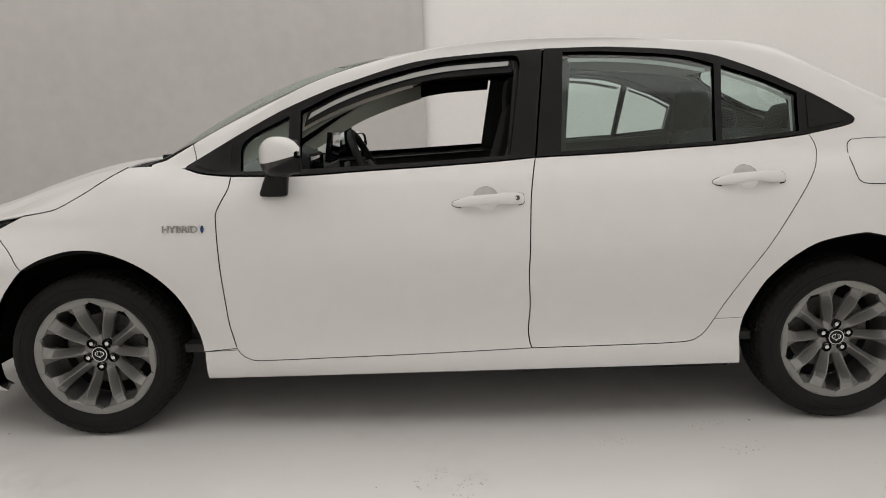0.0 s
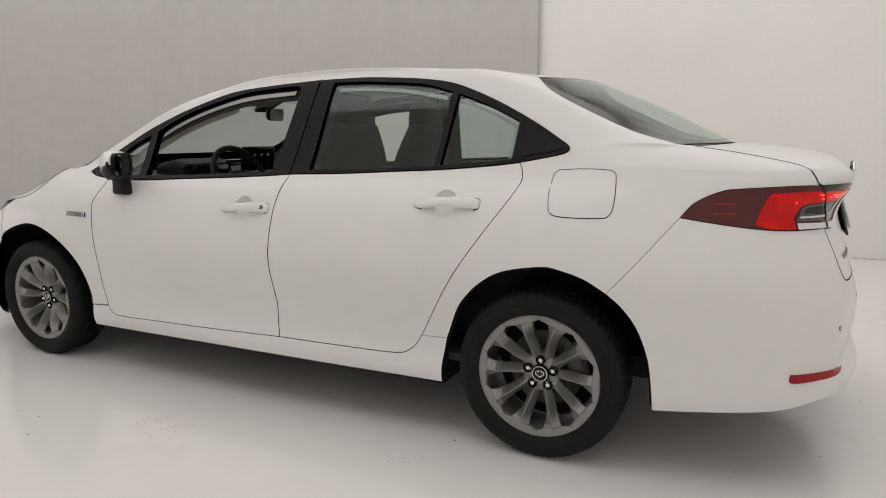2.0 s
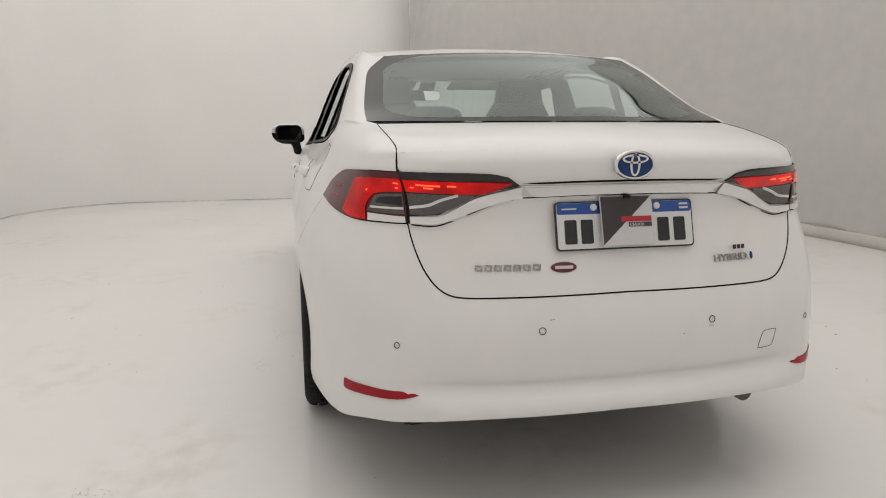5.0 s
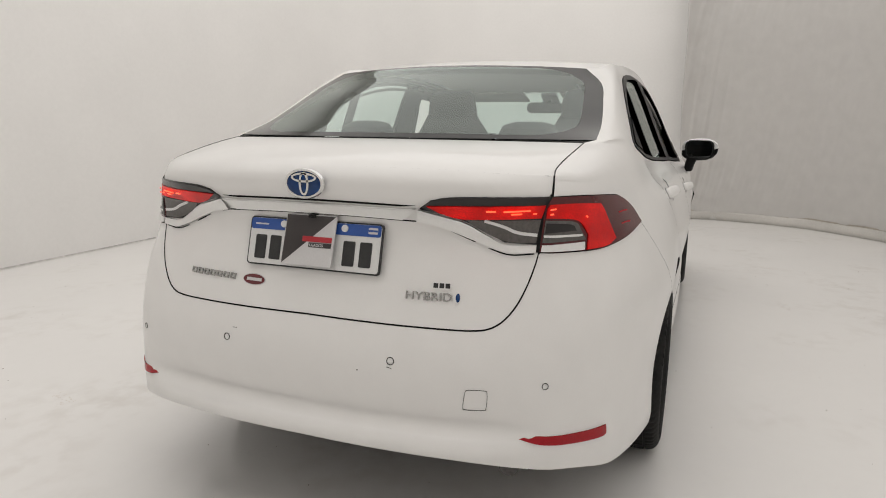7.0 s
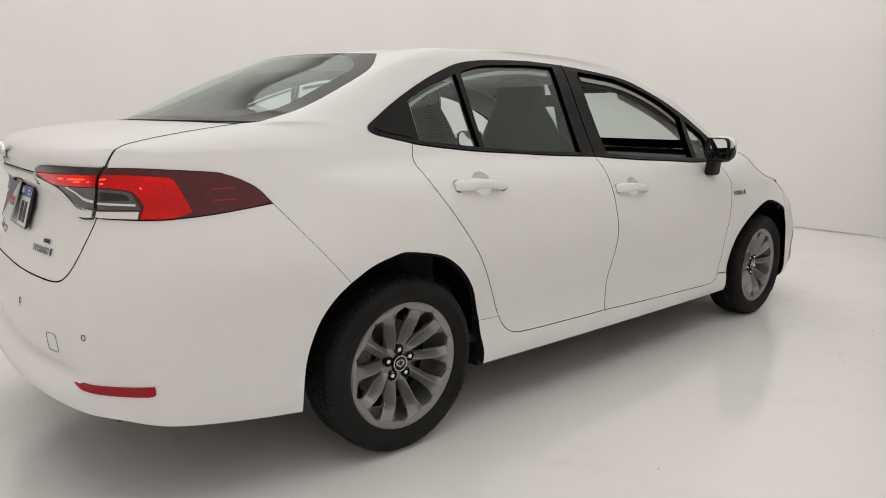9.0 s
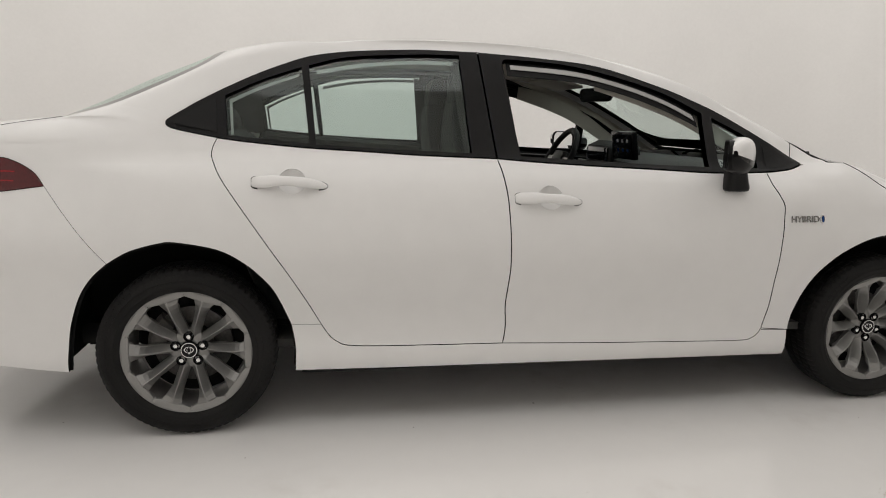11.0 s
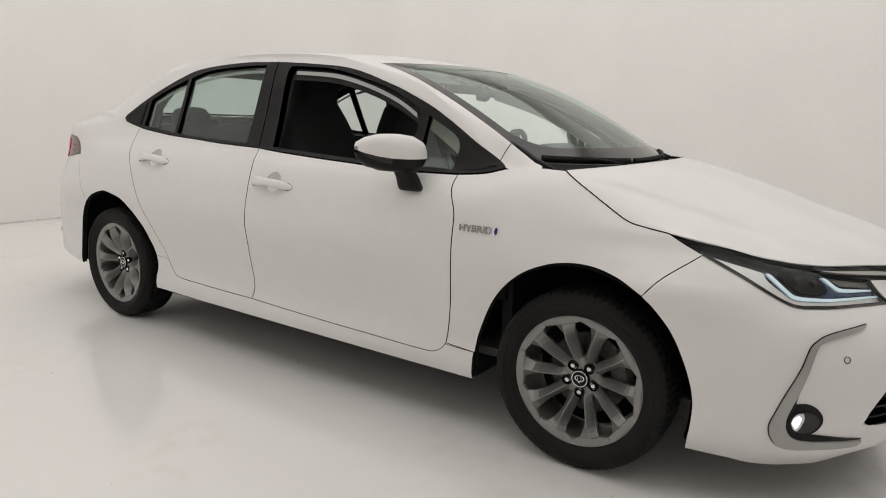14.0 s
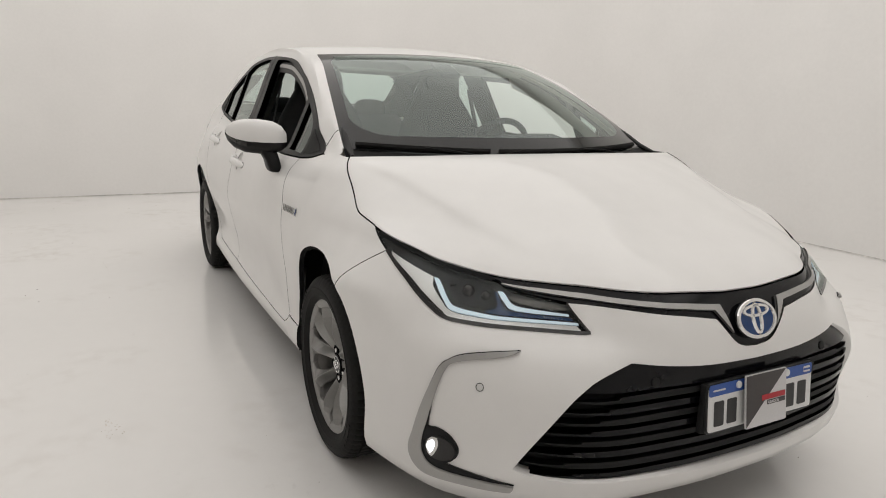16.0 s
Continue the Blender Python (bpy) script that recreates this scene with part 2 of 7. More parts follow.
# ---- mesh helpers ----
def mesh_object(name, verts, faces, materials, parent=None, label="", indices=None, smooth=True, normals=None):
    me = bpy.data.meshes.new(name)
    me.from_pydata([tuple(v) for v in verts], [], [tuple(f) for f in faces])
    for m in (materials if isinstance(materials, (list, tuple)) else [materials]):
        me.materials.append(m)
    if indices is not None:
        me.polygons.foreach_set("material_index", list(indices))
    me.polygons.foreach_set("use_smooth", [smooth] * len(me.polygons))
    me.update()
    if normals is not None:
        me.normals_split_custom_set_from_vertices([tuple(n) for n in normals])
    ob = new(name, me)
    if parent is not None:
        ob.parent = parent
    return tagged(ob, label=label)


def part(name, bm, material, parent, label="", smooth=None, angle=35):
    """Links a bmesh as one mesh object under a thing or a part; edges sharper than the angle stay sharp."""
    bmesh.ops.recalc_face_normals(bm, faces=bm.faces)
    me = bpy.data.meshes.new(name)
    for f in bm.faces:
        f.smooth = True
    for e in bm.edges:
        e.smooth = not (len(e.link_faces) == 2 and e.calc_face_angle(0) > radians(angle))
    bm.to_mesh(me)
    bm.free()
    for m in (material if isinstance(material, (list, tuple)) else [material]):
        me.materials.append(m)
    ob = new(name, me)
    if parent is not None:
        ob.parent = parent
    return tagged(ob, label=label)


def group_part(name, parent, label=""):
    ob = new(name)
    ob.parent = parent
    return tagged(ob, label=label)


def box_bm(a, b, bevel=0.0, m=None, bm=None):
    bm = bm or bmesh.new()
    vs = bmesh.ops.create_cube(bm, size=1)["verts"]
    for v in vs:
        v.co = Vector([a[i] + (b[i] - a[i]) * (v.co[i] + 0.5) for i in range(3)])
    if bevel:
        es = list({e for v in vs for e in v.link_edges})
        r = bmesh.ops.bevel(bm, geom=es, offset=bevel, segments=2, affect="EDGES", profile=0.6)
        vs = list({v for f in r["faces"] for v in f.verts} | {v for v in vs if v.is_valid})
    if m is not None:
        for v in vs:
            v.co = m @ v.co
    return bm


def loft_bm(rings, closed=True, caps=True, bm=None):
    """Skins rings of equal point counts."""
    bm = bm or bmesh.new()
    rows = [[bm.verts.new(tuple(p)) for p in ring] for ring in rings]
    n = len(rows[0])
    for a, b in zip(rows, rows[1:]):
        for i in range(n if closed else n - 1):
            j = (i + 1) % n
            bm.faces.new((a[i], a[j], b[j], b[i]))
    if caps and closed:
        bm.faces.new(rows[0][::-1])
        bm.faces.new(rows[-1])
    return bm


def rounded(w, h, r, n=4, power=None):
    """Outline of a rounded rectangle w by h about the origin."""
    out = []
    for cx, cy, a0 in ((w / 2 - r, h / 2 - r, 0), (-w / 2 + r, h / 2 - r, 90), (-w / 2 + r, -h / 2 + r, 180), (w / 2 - r, -h / 2 + r, 270)):
        for k in range(n + 1):
            a = radians(a0 + 90 * k / n)
            out.append((cx + r * math.cos(a), cy + r * math.sin(a)))
    return out


def revolve_bm(profile, n, bm=None, wobble=None, closed=False):
    """Turns (axial, radius) pairs about the y axis."""
    rings = []
    for i in range(n):
        a = 2 * math.pi * i / n
        rings.append([(math.cos(a) * (r + (wobble(i, k) if wobble else 0)), y, math.sin(a) * (r + (wobble(i, k) if wobble else 0))) for k, (y, r) in enumerate(profile)])
    rings.append(rings[0])
    bm = bm or bmesh.new()
    rows = [[bm.verts.new(p) for p in ring] for ring in rings[:-1]]
    rows.append(rows[0])
    m = len(profile)
    for a, b in zip(rows, rows[1:]):
        for k in range(m if closed else m - 1):
            j = (k + 1) % m
            bm.faces.new((a[k], a[j], b[j], b[k]))
    return bm


def tube_bm(points, radius, n=8, bm=None, flat=1.0):
    """A round bar along points; flat squeezes it."""
    bm = bm or bmesh.new()
    pts = [Vector(p) for p in points]
    rings = []
    side = None
    for i, p in enumerate(pts):
        d = (pts[min(i + 1, len(pts) - 1)] - pts[max(i - 1, 0)]).normalized()
        up = Vector((0, 0, 1)) if abs(d.z) < 0.9 else Vector((1, 0, 0))
        sx = d.cross(up).normalized()
        sy = sx.cross(d)
        rr = radius[i] if isinstance(radius, (list, tuple)) else radius
        rings.append([p + rr * (math.cos(2 * math.pi * k / n) * sx + flat * math.sin(2 * math.pi * k / n) * sy) for k in range(n)])
    return loft_bm(rings, bm=bm)


def crv(pts, n):
    """Smooth curve through pts, n samples a span."""
    p = [np.array(q, float) for q in pts]
    if len(p) == 2:
        return np.array([p[0] + (p[1] - p[0]) * k / n for k in range(n + 1)])
    p = [2 * p[0] - p[1]] + p + [2 * p[-1] - p[-2]]
    out = []
    for i in range(1, len(p) - 2):
        a, b, c, d = p[i - 1:i + 3]
        for k in range(n):
            t = k / n
            out.append(0.5 * (2 * b + (c - a) * t + (2 * a - 5 * b + 4 * c - d) * t * t + (3 * b - a - 3 * c + d) * t ** 3))
    out.append(p[-2])
    return np.array(out)


def even(pts, n):
    """n + 1 points at even steps along a polyline."""
    pts = np.asarray(pts, float)
    s = np.concatenate([[0], np.cumsum(np.linalg.norm(np.diff(pts, axis=0), axis=1))])
    t = np.linspace(0, s[-1], n + 1)
    return np.stack([np.interp(t, s, pts[:, k]) for k in range(pts.shape[1])], -1)


# ---- the car's side: a plan curve and, along it, profiles of how far the skin lies inside it at each height ----
PLAN=[(2.30,0),(2.293,.2),(2.265,.39),(2.215,.52),(2.137,.63),(2.065,.705),(1.95,.79),(1.80,.845),(1.60,.876),(1.35,.884),(1.0,.868),(.5,.880),(0,.888),(-.5,.885),(-1.0,.874),(-1.35,.878),(-1.6,.868),(-1.8,.84),(-2.0,.80),(-2.134,.755),(-2.225,.685),(-2.28,.61),(-2.335,.45),(-2.366,.25),(-2.375,0)]
full=[(x,-y) for x,y in PLAN[2:0:-1]]+PLAN+[(x,-y) for x,y in PLAN[-2:-4:-1]]
c=crv(full,40)
L=np.concatenate([[0],np.cumsum(np.hypot(*np.diff(c,axis=0).T))])
i0=np.argmin(abs(c[:,0])+(c[:,1]<0)*9)
U=-(L-L[i0])
U=U[::-1];CX=c[::-1,0];CY=c[::-1,1]
tx=np.gradient(CX,U);ty=np.gradient(CY,U);nn=np.hypot(tx,ty)
NX,NY=-ty/nn,tx/nn
UF=float(np.interp(0,CY[CX>1.9][::-1],U[CX>1.9][::-1])); UR=float(np.interp(0,CY[CX<-1.9],U[CX<-1.9]))
def pch(pts):
    x=np.array([p[0] for p in pts]);y=np.array([p[1] for p in pts])
    h=np.diff(x);d=np.diff(y)/h;m=np.zeros(len(x));m[0],m[-1]=d[0],d[-1]
    m[1:-1]=(d[:-1]*h[1:]+d[1:]*h[:-1])/(h[1:]+h[:-1])
    def f(z):
        z=np.asarray(z,float);i=np.clip(np.searchsorted(x,z)-1,0,len(h)-1);t=(z-x[i])/h[i]
        a=y[i]*(1+2*t)*(1-t)**2+m[i]*h[i]*t*(1-t)**2+y[i+1]*t*t*(3-2*t)+m[i+1]*h[i]*t*t*(t-1)
        lo=y[0]+m[0]*(z-x[0]);hi=y[-1]+m[-1]*(z-x[-1])
        return np.where(z<x[0],lo,np.where(z>x[-1],hi,a))
    return f
TOPS=[(1.03,.142),(1.09,.169),(1.2,.215),(1.3,.257),(1.38,.30),(1.43,.345),(1.47,.42)]
LOW=[(.17,.08),(.22,.035),(.28,.028),(.34,.045),(.42,.045),(.52,.025),(.60,.008),(.66,0)]
SIDE=LOW+[(.72,.005),(.78,.018),(.84,.035),(.90,.060),(.94,.083),(.975,.113)]+TOPS
SHOULDER=[(.17,.08),(.22,.035),(.28,.026),(.34,.030),(.42,.022),(.52,.014),(.60,.004),(.66,0),(.72,0),(.78,.006),(.84,.014),(.88,.032),(.92,.064),(.96,.105)]+TOPS
APIL=LOW+[(.72,.005),(.78,.018),(.84,.035),(.90,.062),(.94,.09),(.975,.135),(1.0,.18),(1.05,.28)]
FFEND=[(.17,.06),(.21,.02),(.26,.012),(.34,.014),(.42,.014),(.52,.010),(.60,.006),(.66,0)]+[(.72,.04),(.773,.082),(.825,.112),(.86,.15),(.9,.21)]
FCOR=[(.17,.07),(.22,.02),(.26,.005),(.35,0),(.52,0),(.56,.012),(.606,.035),(.647,.075),(.708,.125),(.75,.17),(.8,.25)]
NOSE=[(.17,.12),(.22,.04),(.26,.018),(.35,.012),(.52,.012),(.6,.024),(.66,.042),(.70,.066),(.74,.105),(.8,.2)]
FMID=[(.17,.09),(.22,.03),(.26,.01),(.35,.002),(.52,.005),(.58,.036),(.606,.058),(.635,.094),(.65,.105),(.708,.134),(.75,.18),(.8,.27)]
SMOOTH=[(.17,.08),(.22,.03),(.27,.012),(.34,.010),(.42,.012),(.52,.010),(.60,.006),(.66,0)]
RQ=SMOOTH+[(.72,.006),(.78,.025),(.84,.048),(.888,.068),(.95,.09),(1.03,.12),(1.09,.155),(1.2,.23)]
RCOR=[(.2,.06),(.26,.016),(.33,.006),(.40,.006),(.55,.009),(.65,.022),(.75,.048),(.854,.085),(.95,.097),(1.0,.104),(1.037,.124),(1.1,.21)]
RCEN=[(.2,.09),(.28,.03),(.34,.004),(.385,.006),(.412,.038),(.46,.030),(.55,.02),(.62,.03),(.68,.05),(.78,.08),(.897,.108),(.93,.10),(.957,.083),(1.0,.062),(1.03,.075),(1.055,.12)]
def u_of(x,y):
    return float(U[np.argmin((CX-x)**2+(CY-y)**2)])
ST=[(UR,RCEN),(u_of(-2.335,.45),RCEN),(u_of(-2.225,.685),RCOR),(u_of(-1.85,.83),RQ),(-1.35,SIDE),(.45,SIDE),(.86,SHOULDER),(1.12,APIL),(u_of(1.62,.874),FFEND),(u_of(2.05,.72),FCOR),(u_of(2.22,.51),FMID),(u_of(2.288,.25),NOSE),(UF,NOSE)]
SU=np.array([a for a,_ in ST]);SF=[pch(b) for _,b in ST]
def inset(u,z):
    au=np.clip(u,UR,UF)
    P=np.array([f(z) for f in SF])
    i=np.clip(np.searchsorted(SU,au)-1,0,len(SU)-2);t=(au-SU[i])/(SU[i+1]-SU[i]);t=t*t*(3-2*t)
    idx=np.arange(P.shape[1]) if P.ndim>1 else None
    if idx is None: return P[i]*(1-t)+P[i+1]*t
    return P[i,idx]*(1-t)+P[i+1,idx]*t
def W(u,z):
    u=np.atleast_1d(np.asarray(u,float)).copy();z=np.atleast_1d(np.asarray(z,float))
    flip=np.where((u>UF)|(u<UR),-1.0,1.0)
    u=np.where(u>UF,2*UF-u,np.where(u<UR,2*UR-u,u))
    d=inset(u,z)
    x=np.interp(u,U,CX);y=np.interp(u,U,CY);nx=np.interp(u,U,NX);ny=np.interp(u,U,NY)
    return np.stack([x-nx*d,(y-ny*d)*flip,z],-1)



def Wn(u, z):
    """Skin points and outward normals."""
    u, z = np.atleast_1d(np.asarray(u, float)), np.atleast_1d(np.asarray(z, float))
    p = W(u, z)
    h = 0.004
    n = np.cross(W(u, z + h) - W(u, z - h), W(u + h, z) - W(u - h, z))
    return p, n / np.linalg.norm(n, axis=1)[:, None]


def inside(poly, q):
    """Which of the points q lie inside the closed outline."""
    x, y = q[:, 0], q[:, 1]
    a, b = poly, np.roll(poly, -1, axis=0)
    hit = np.zeros(len(q), bool)
    for (x0, y0), (x1, y1) in zip(a, b):
        if y0 != y1:
            c = ((y0 > y) != (y1 > y)) & (x < (x1 - x0) * (y - y0) / (y1 - y0) + x0)
            hit ^= c
    return hit


def outline(*segments, n=5):
    """Joins smooth runs of points; corners lie where one run ends and the next begins."""
    out = []
    for seg in segments:
        c = crv(seg, n if len(seg) > 2 else 1)
        out.extend(c if not out or np.linalg.norm(c[0] - out[-1]) > 1e-4 else c[1:])
    if np.linalg.norm(out[0] - out[-1]) < 1e-4:
        out = out[:-1]
    return np.array(out)


def spaced(poly, step):
    out = []
    for a, b in zip(poly, np.roll(poly, -1, axis=0)):
        k = max(1, int(round(np.linalg.norm(b - a) / step)))
        out += [a + (b - a) * i / k for i in range(k)]
    return np.array(out)


def shrunk(poly, d):
    area = np.sum(poly[:, 0] * np.roll(poly[:, 1], -1) - np.roll(poly[:, 0], -1) * poly[:, 1])
    t = np.roll(poly, -1, axis=0) - np.roll(poly, 1, axis=0)
    t = t / np.maximum(np.linalg.norm(t, axis=1), 1e-9)[:, None]
    n = np.stack([-t[:, 1], t[:, 0]], -1) * (1 if area > 0 else -1)
    return poly + n * d


from mathutils.geometry import delaunay_2d_cdt


def panel(name, poly, parent, material, side=1, off=0.0, depth=0.014, holes=(), step=0.04, gap=0.0021, label="", lap=0.008, edge=None):
    """A sheet of the car's skin inside an outline (u, z), with folded edges and, behind the joint, a dark lap."""
    poly = spaced(shrunk(np.asarray(poly, float), gap), step * 0.6)
    holes = [spaced(np.asarray(h, float), step * 0.6) for h in holes]
    lo, hi = poly.min(0), poly.max(0)
    gx, gz = np.meshgrid(np.arange(lo[0] + step / 2, hi[0], step), np.arange(lo[1] + step / 2, hi[1], step))
    gx = gx + (np.arange(gx.shape[0]) % 2)[:, None] * step / 2
    q = np.stack([gx.ravel(), gz.ravel()], -1)
    keep = inside(poly, q)
    loops = [poly, *holes]
    for h in holes:
        keep &= ~inside(h, q)
    q = q[keep]
    rim = np.concatenate(loops)
    if len(q):
        near = np.array([np.min(np.hypot(*(rim - p).T)) for p in q])
        q = q[near > step * 0.45]
    pts = np.concatenate([rim, q]) if len(q) else rim
    edges, base = [], 0
    for lp in loops:
        edges += [(base + i, base + (i + 1) % len(lp)) for i in range(len(lp))]
        base += len(lp)
    vo, _, fo, vin, _, _ = delaunay_2d_cdt([Vector(p) for p in pts], edges, [], 0, 1e-6)
    uv = np.array([tuple(v) for v in vo])
    tri = [f for f in fo]
    cen = np.array([uv[list(f)].mean(0) for f in tri])
    ok = inside(poly, cen)
    for h in holes:
        ok &= ~inside(h, cen)
    tri = [f for f, k in zip(tri, ok) if k]
    p, n = Wn(uv[:, 0], uv[:, 1])
    verts, norms = list(p + n * off), list(n)
    # counter-clockwise in (u, z) looks inward, so turn each face round
    faces = []
    for f in tri:
        a = uv[list(f)]
        ccw = (a[1, 0] - a[0, 0]) * (a[2, 1] - a[0, 1]) - (a[2, 0] - a[0, 0]) * (a[1, 1] - a[0, 1]) > 0
        faces.append(tuple(f)[::-1] if ccw else tuple(f))
    mats = [0] * len(faces)
    for k, lp in enumerate(loops):
        wide = shrunk(lp, -lap) if k == 0 else shrunk(lp, lap)
        p0, n0 = Wn(lp[:, 0], lp[:, 1])
        p1, n1 = Wn(wide[:, 0], wide[:, 1])
        b, m = len(verts), len(lp)
        out2 = (p1 - p0) / np.maximum(np.linalg.norm(p1 - p0, axis=1), 1e-9)[:, None]
        verts += list(p0 + n0 * off) + list(p0 + n0 * (off - depth)) + list(p0 + n0 * (off - depth)) + list(p1 + n1 * (off - depth - 0.001))
        norms += list(out2 * 0.8 + n0 * 0.6) + list(out2) + list(n0) + list(n0)
        for i in range(m):
            j = (i + 1) % m
            faces.append((b + i, b + j, b + m + j, b + m + i))
            mats.append(1)
            if lap > 0 and k == 0:
                faces.append((b + 2 * m + i, b + 2 * m + j, b + 3 * m + j, b + 3 * m + i))
                mats.append(2)
    verts, norms = np.array(verts), np.array(norms)
    if side < 0:
        verts, norms = verts * [1, -1, 1], norms * [1, -1, 1]
        faces = [f[::-1] for f in faces]
    return mesh_object(name, verts, faces, [material, edge or material, SEAM], parent, label, mats, normals=norms)


def grid_object(name, P, material, parent, label="", flip=False, thick=0.0, edge=None, first=None):
    """A sheet from a grid of points, with a folded rim of the given depth below."""
    P = np.asarray(P, float)
    m, n = P.shape[:2]
    du, dv = np.gradient(P, axis=0), np.gradient(P, axis=1)
    N = np.cross(du, dv)
    N /= np.maximum(np.linalg.norm(N, axis=2), 1e-12)[:, :, None]
    if flip:
        N = -N
    if first is not None:
        N[:, 0] = N[:, 1] = first
    idx = np.arange(m * n).reshape(m, n)
    faces = []
    for i in range(m - 1):
        for j in range(n - 1):
            f = (idx[i, j], idx[i + 1, j], idx[i + 1, j + 1], idx[i, j + 1])
            faces.append(f[::-1] if flip else f)
    verts, norms, mats = list(P.reshape(-1, 3)), list(N.reshape(-1, 3)), [0] * len(faces)
    if thick:
        loop = [idx[i, 0] for i in range(m)] + [idx[m - 1, j] for j in range(1, n)] + [idx[i, n - 1] for i in range(m - 2, -1, -1)] + [idx[0, j] for j in range(n - 2, 0, -1)]
        cen = P.reshape(-1, 3).mean(0)
        b = len(verts)
        for k in loop:
            v, q = P.reshape(-1, 3)[k], N.reshape(-1, 3)[k]
            o = v - cen
            o = o - q * np.dot(o, q)
            o /= max(np.linalg.norm(o), 1e-9)
            verts += [v, v - q * thick]
            norms += [q * 0.6 + o * 0.8, o]
        L2 = len(loop)
        for k in range(L2):
            j = (k + 1) % L2
            f = (b + 2 * k, b + 2 * k + 1, b + 2 * j + 1, b + 2 * j)
            faces.append(f if not flip else f[::-1])
            mats.append(1)
    return mesh_object(name, verts, faces, [material, edge or material], parent, label, mats, normals=norms)


def coons(left, right, back, front, n=32, m=32):
    """Patch between four curves: left and right run from back to front, back and front from left to right."""
    Lc, Rc, Bc, Fc = even(left, m), even(right, m), even(back, n), even(front, n)
    v = np.linspace(0, 1, m + 1)[:, None, None]
    w = np.linspace(0, 1, n + 1)[None, :, None]
    c00, c01, c10, c11 = Lc[0], Rc[0], Lc[-1], Rc[-1]
    return ((1 - w) * Lc[:, None] + w * Rc[:, None] + (1 - v) * Bc[None] + v * Fc[None]
            - ((1 - v) * (1 - w) * c00 + (1 - v) * w * c01 + v * (1 - w) * c10 + v * w * c11))


def mirrored(c):
    return np.asarray(c) * [1, -1, 1]


def bow(a, mid, n=24, power=2.0):
    """Curve from a on the left through mid on the centre line to a's mirror image."""
    t = np.linspace(1, -1, n + 1)
    a, mid = np.asarray(a, float), np.asarray(mid, float)
    k = 1 - np.abs(t) ** power
    return np.stack([a[0] + (mid[0] - a[0]) * k, a[1] * t, a[2] + (mid[2] - a[2]) * k], -1)


# ---- outlines of the skin, in metres along the side (forward) and up ----
DOOR_FRONT = [(0.830, 0.945), (0.831, 0.905), (0.848, 0.866), (0.866, 0.825), (0.868, 0.781), (0.866, 0.700), (0.864, 0.600), (0.860, 0.500), (0.854, 0.420), (0.838, 0.330)]
DOOR_LOW_F = [(0.838, 0.330), (0.822, 0.308), (0.795, 0.292), (0.745, 0.284), (0.490, 0.290), (0.245, 0.296), (-0.228, 0.310)]
DOOR_MID = [(-0.250, 0.987), (-0.236, 0.930), (-0.224, 0.850), (-0.218, 0.742), (-0.216, 0.670), (-0.214, 0.588), (-0.221, 0.465), (-0.216, 0.383), (-0.220, 0.337), (-0.228, 0.310)]
DOOR_LOW_R = [(-0.228, 0.310), (-0.539, 0.312), (-0.777, 0.316), (-0.838, 0.333), (-0.868, 0.360), (-0.892, 0.397)]
DOOR_REAR = [(-0.892, 0.397), (-0.952, 0.508), (-1.012, 0.610), (-1.078, 0.710), (-1.145, 0.808), (-1.212, 0.906), (-1.240, 0.958), (-1.251, 0.990), (-1.246, 1.020), (-1.233, 1.047)]
BELT_F = [(0.830, 0.945), (0.595, 0.9425), (0.355, 0.954), (0.123, 0.964), (-0.102, 0.976), (-0.250, 0.987)]
BELT_R = [(-0.250, 0.987), (-0.531, 0.996), (-0.737, 1.007), (-0.935, 1.017), (-1.125, 1.034), (-1.233, 1.047)]
TIP_F, TIP_R = (1.000, 0.974), (-1.414, 1.096)
TAIL_TIP = [(-1.233, 1.047), (-1.315, 1.062), (-1.373, 1.073), (-1.402, 1.083), TIP_R]
DLO_TOP = [TIP_F, (0.985, 0.990), (0.890, 1.046), (0.777, 1.112), (0.659, 1.175), (0.538, 1.226), (0.419, 1.269), (0.184, 1.336), (-0.053, 1.361), (-0.300, 1.376),
           (-0.506, 1.379), (-0.617, 1.375), (-0.724, 1.369), (-0.829, 1.359), (-0.930, 1.341), (-1.020, 1.309), (-1.118, 1.266), (-1.222, 1.214), (-1.316, 1.164), (-1.375, 1.129), (-1.406, 1.109), TIP_R]
ARCH_F = [(0.95, 0.215), (0.954, 0.318), (0.978, 0.407), (1.0371, 0.5356), (1.1321, 0.6349), (1.2498, 0.6929), (1.3651, 0.7057), (1.4717, 0.6821), (1.55, 0.642)]
ARCH_F2 = [(1.55, 0.642), (1.5894, 0.6053), (1.6458, 0.5363), (1.696, 0.43), (1.72, 0.328), (1.71, 0.178)]
ARCH_R = [(-0.983, 0.233), (-0.982, 0.315), (-0.995, 0.4), (-1.0419, 0.514), (-1.0788, 0.5692), (-1.1394, 0.6298), (-1.2261, 0.6806), (-1.3601, 0.7075), (-1.4202, 0.7032), (-1.5083, 0.6781), (-1.581, 0.637)]
ARCH_R2 = [(-1.581, 0.637), (-1.6354, 0.5884), (-1.6838, 0.5205), (-1.72, 0.425), (-1.734, 0.34), (-1.742, 0.254)]
HOOD_SEAM = [(1.203, 0.982), (1.295, 0.932), (1.385, 0.882), (1.458, 0.845), (1.512, 0.832), (1.593, 0.820)]
LAMP_REAR = [(1.593, 0.820), (1.650, 0.793), (1.702, 0.770)]
LAMP_LOW = [(1.702, 0.770), (1.813, 0.722), (1.906, 0.677), (1.965, 0.652), (2.008, 0.644), (2.066, 0.642), (2.183, 0.642), (2.359, 0.636), (2.398, 0.638)]
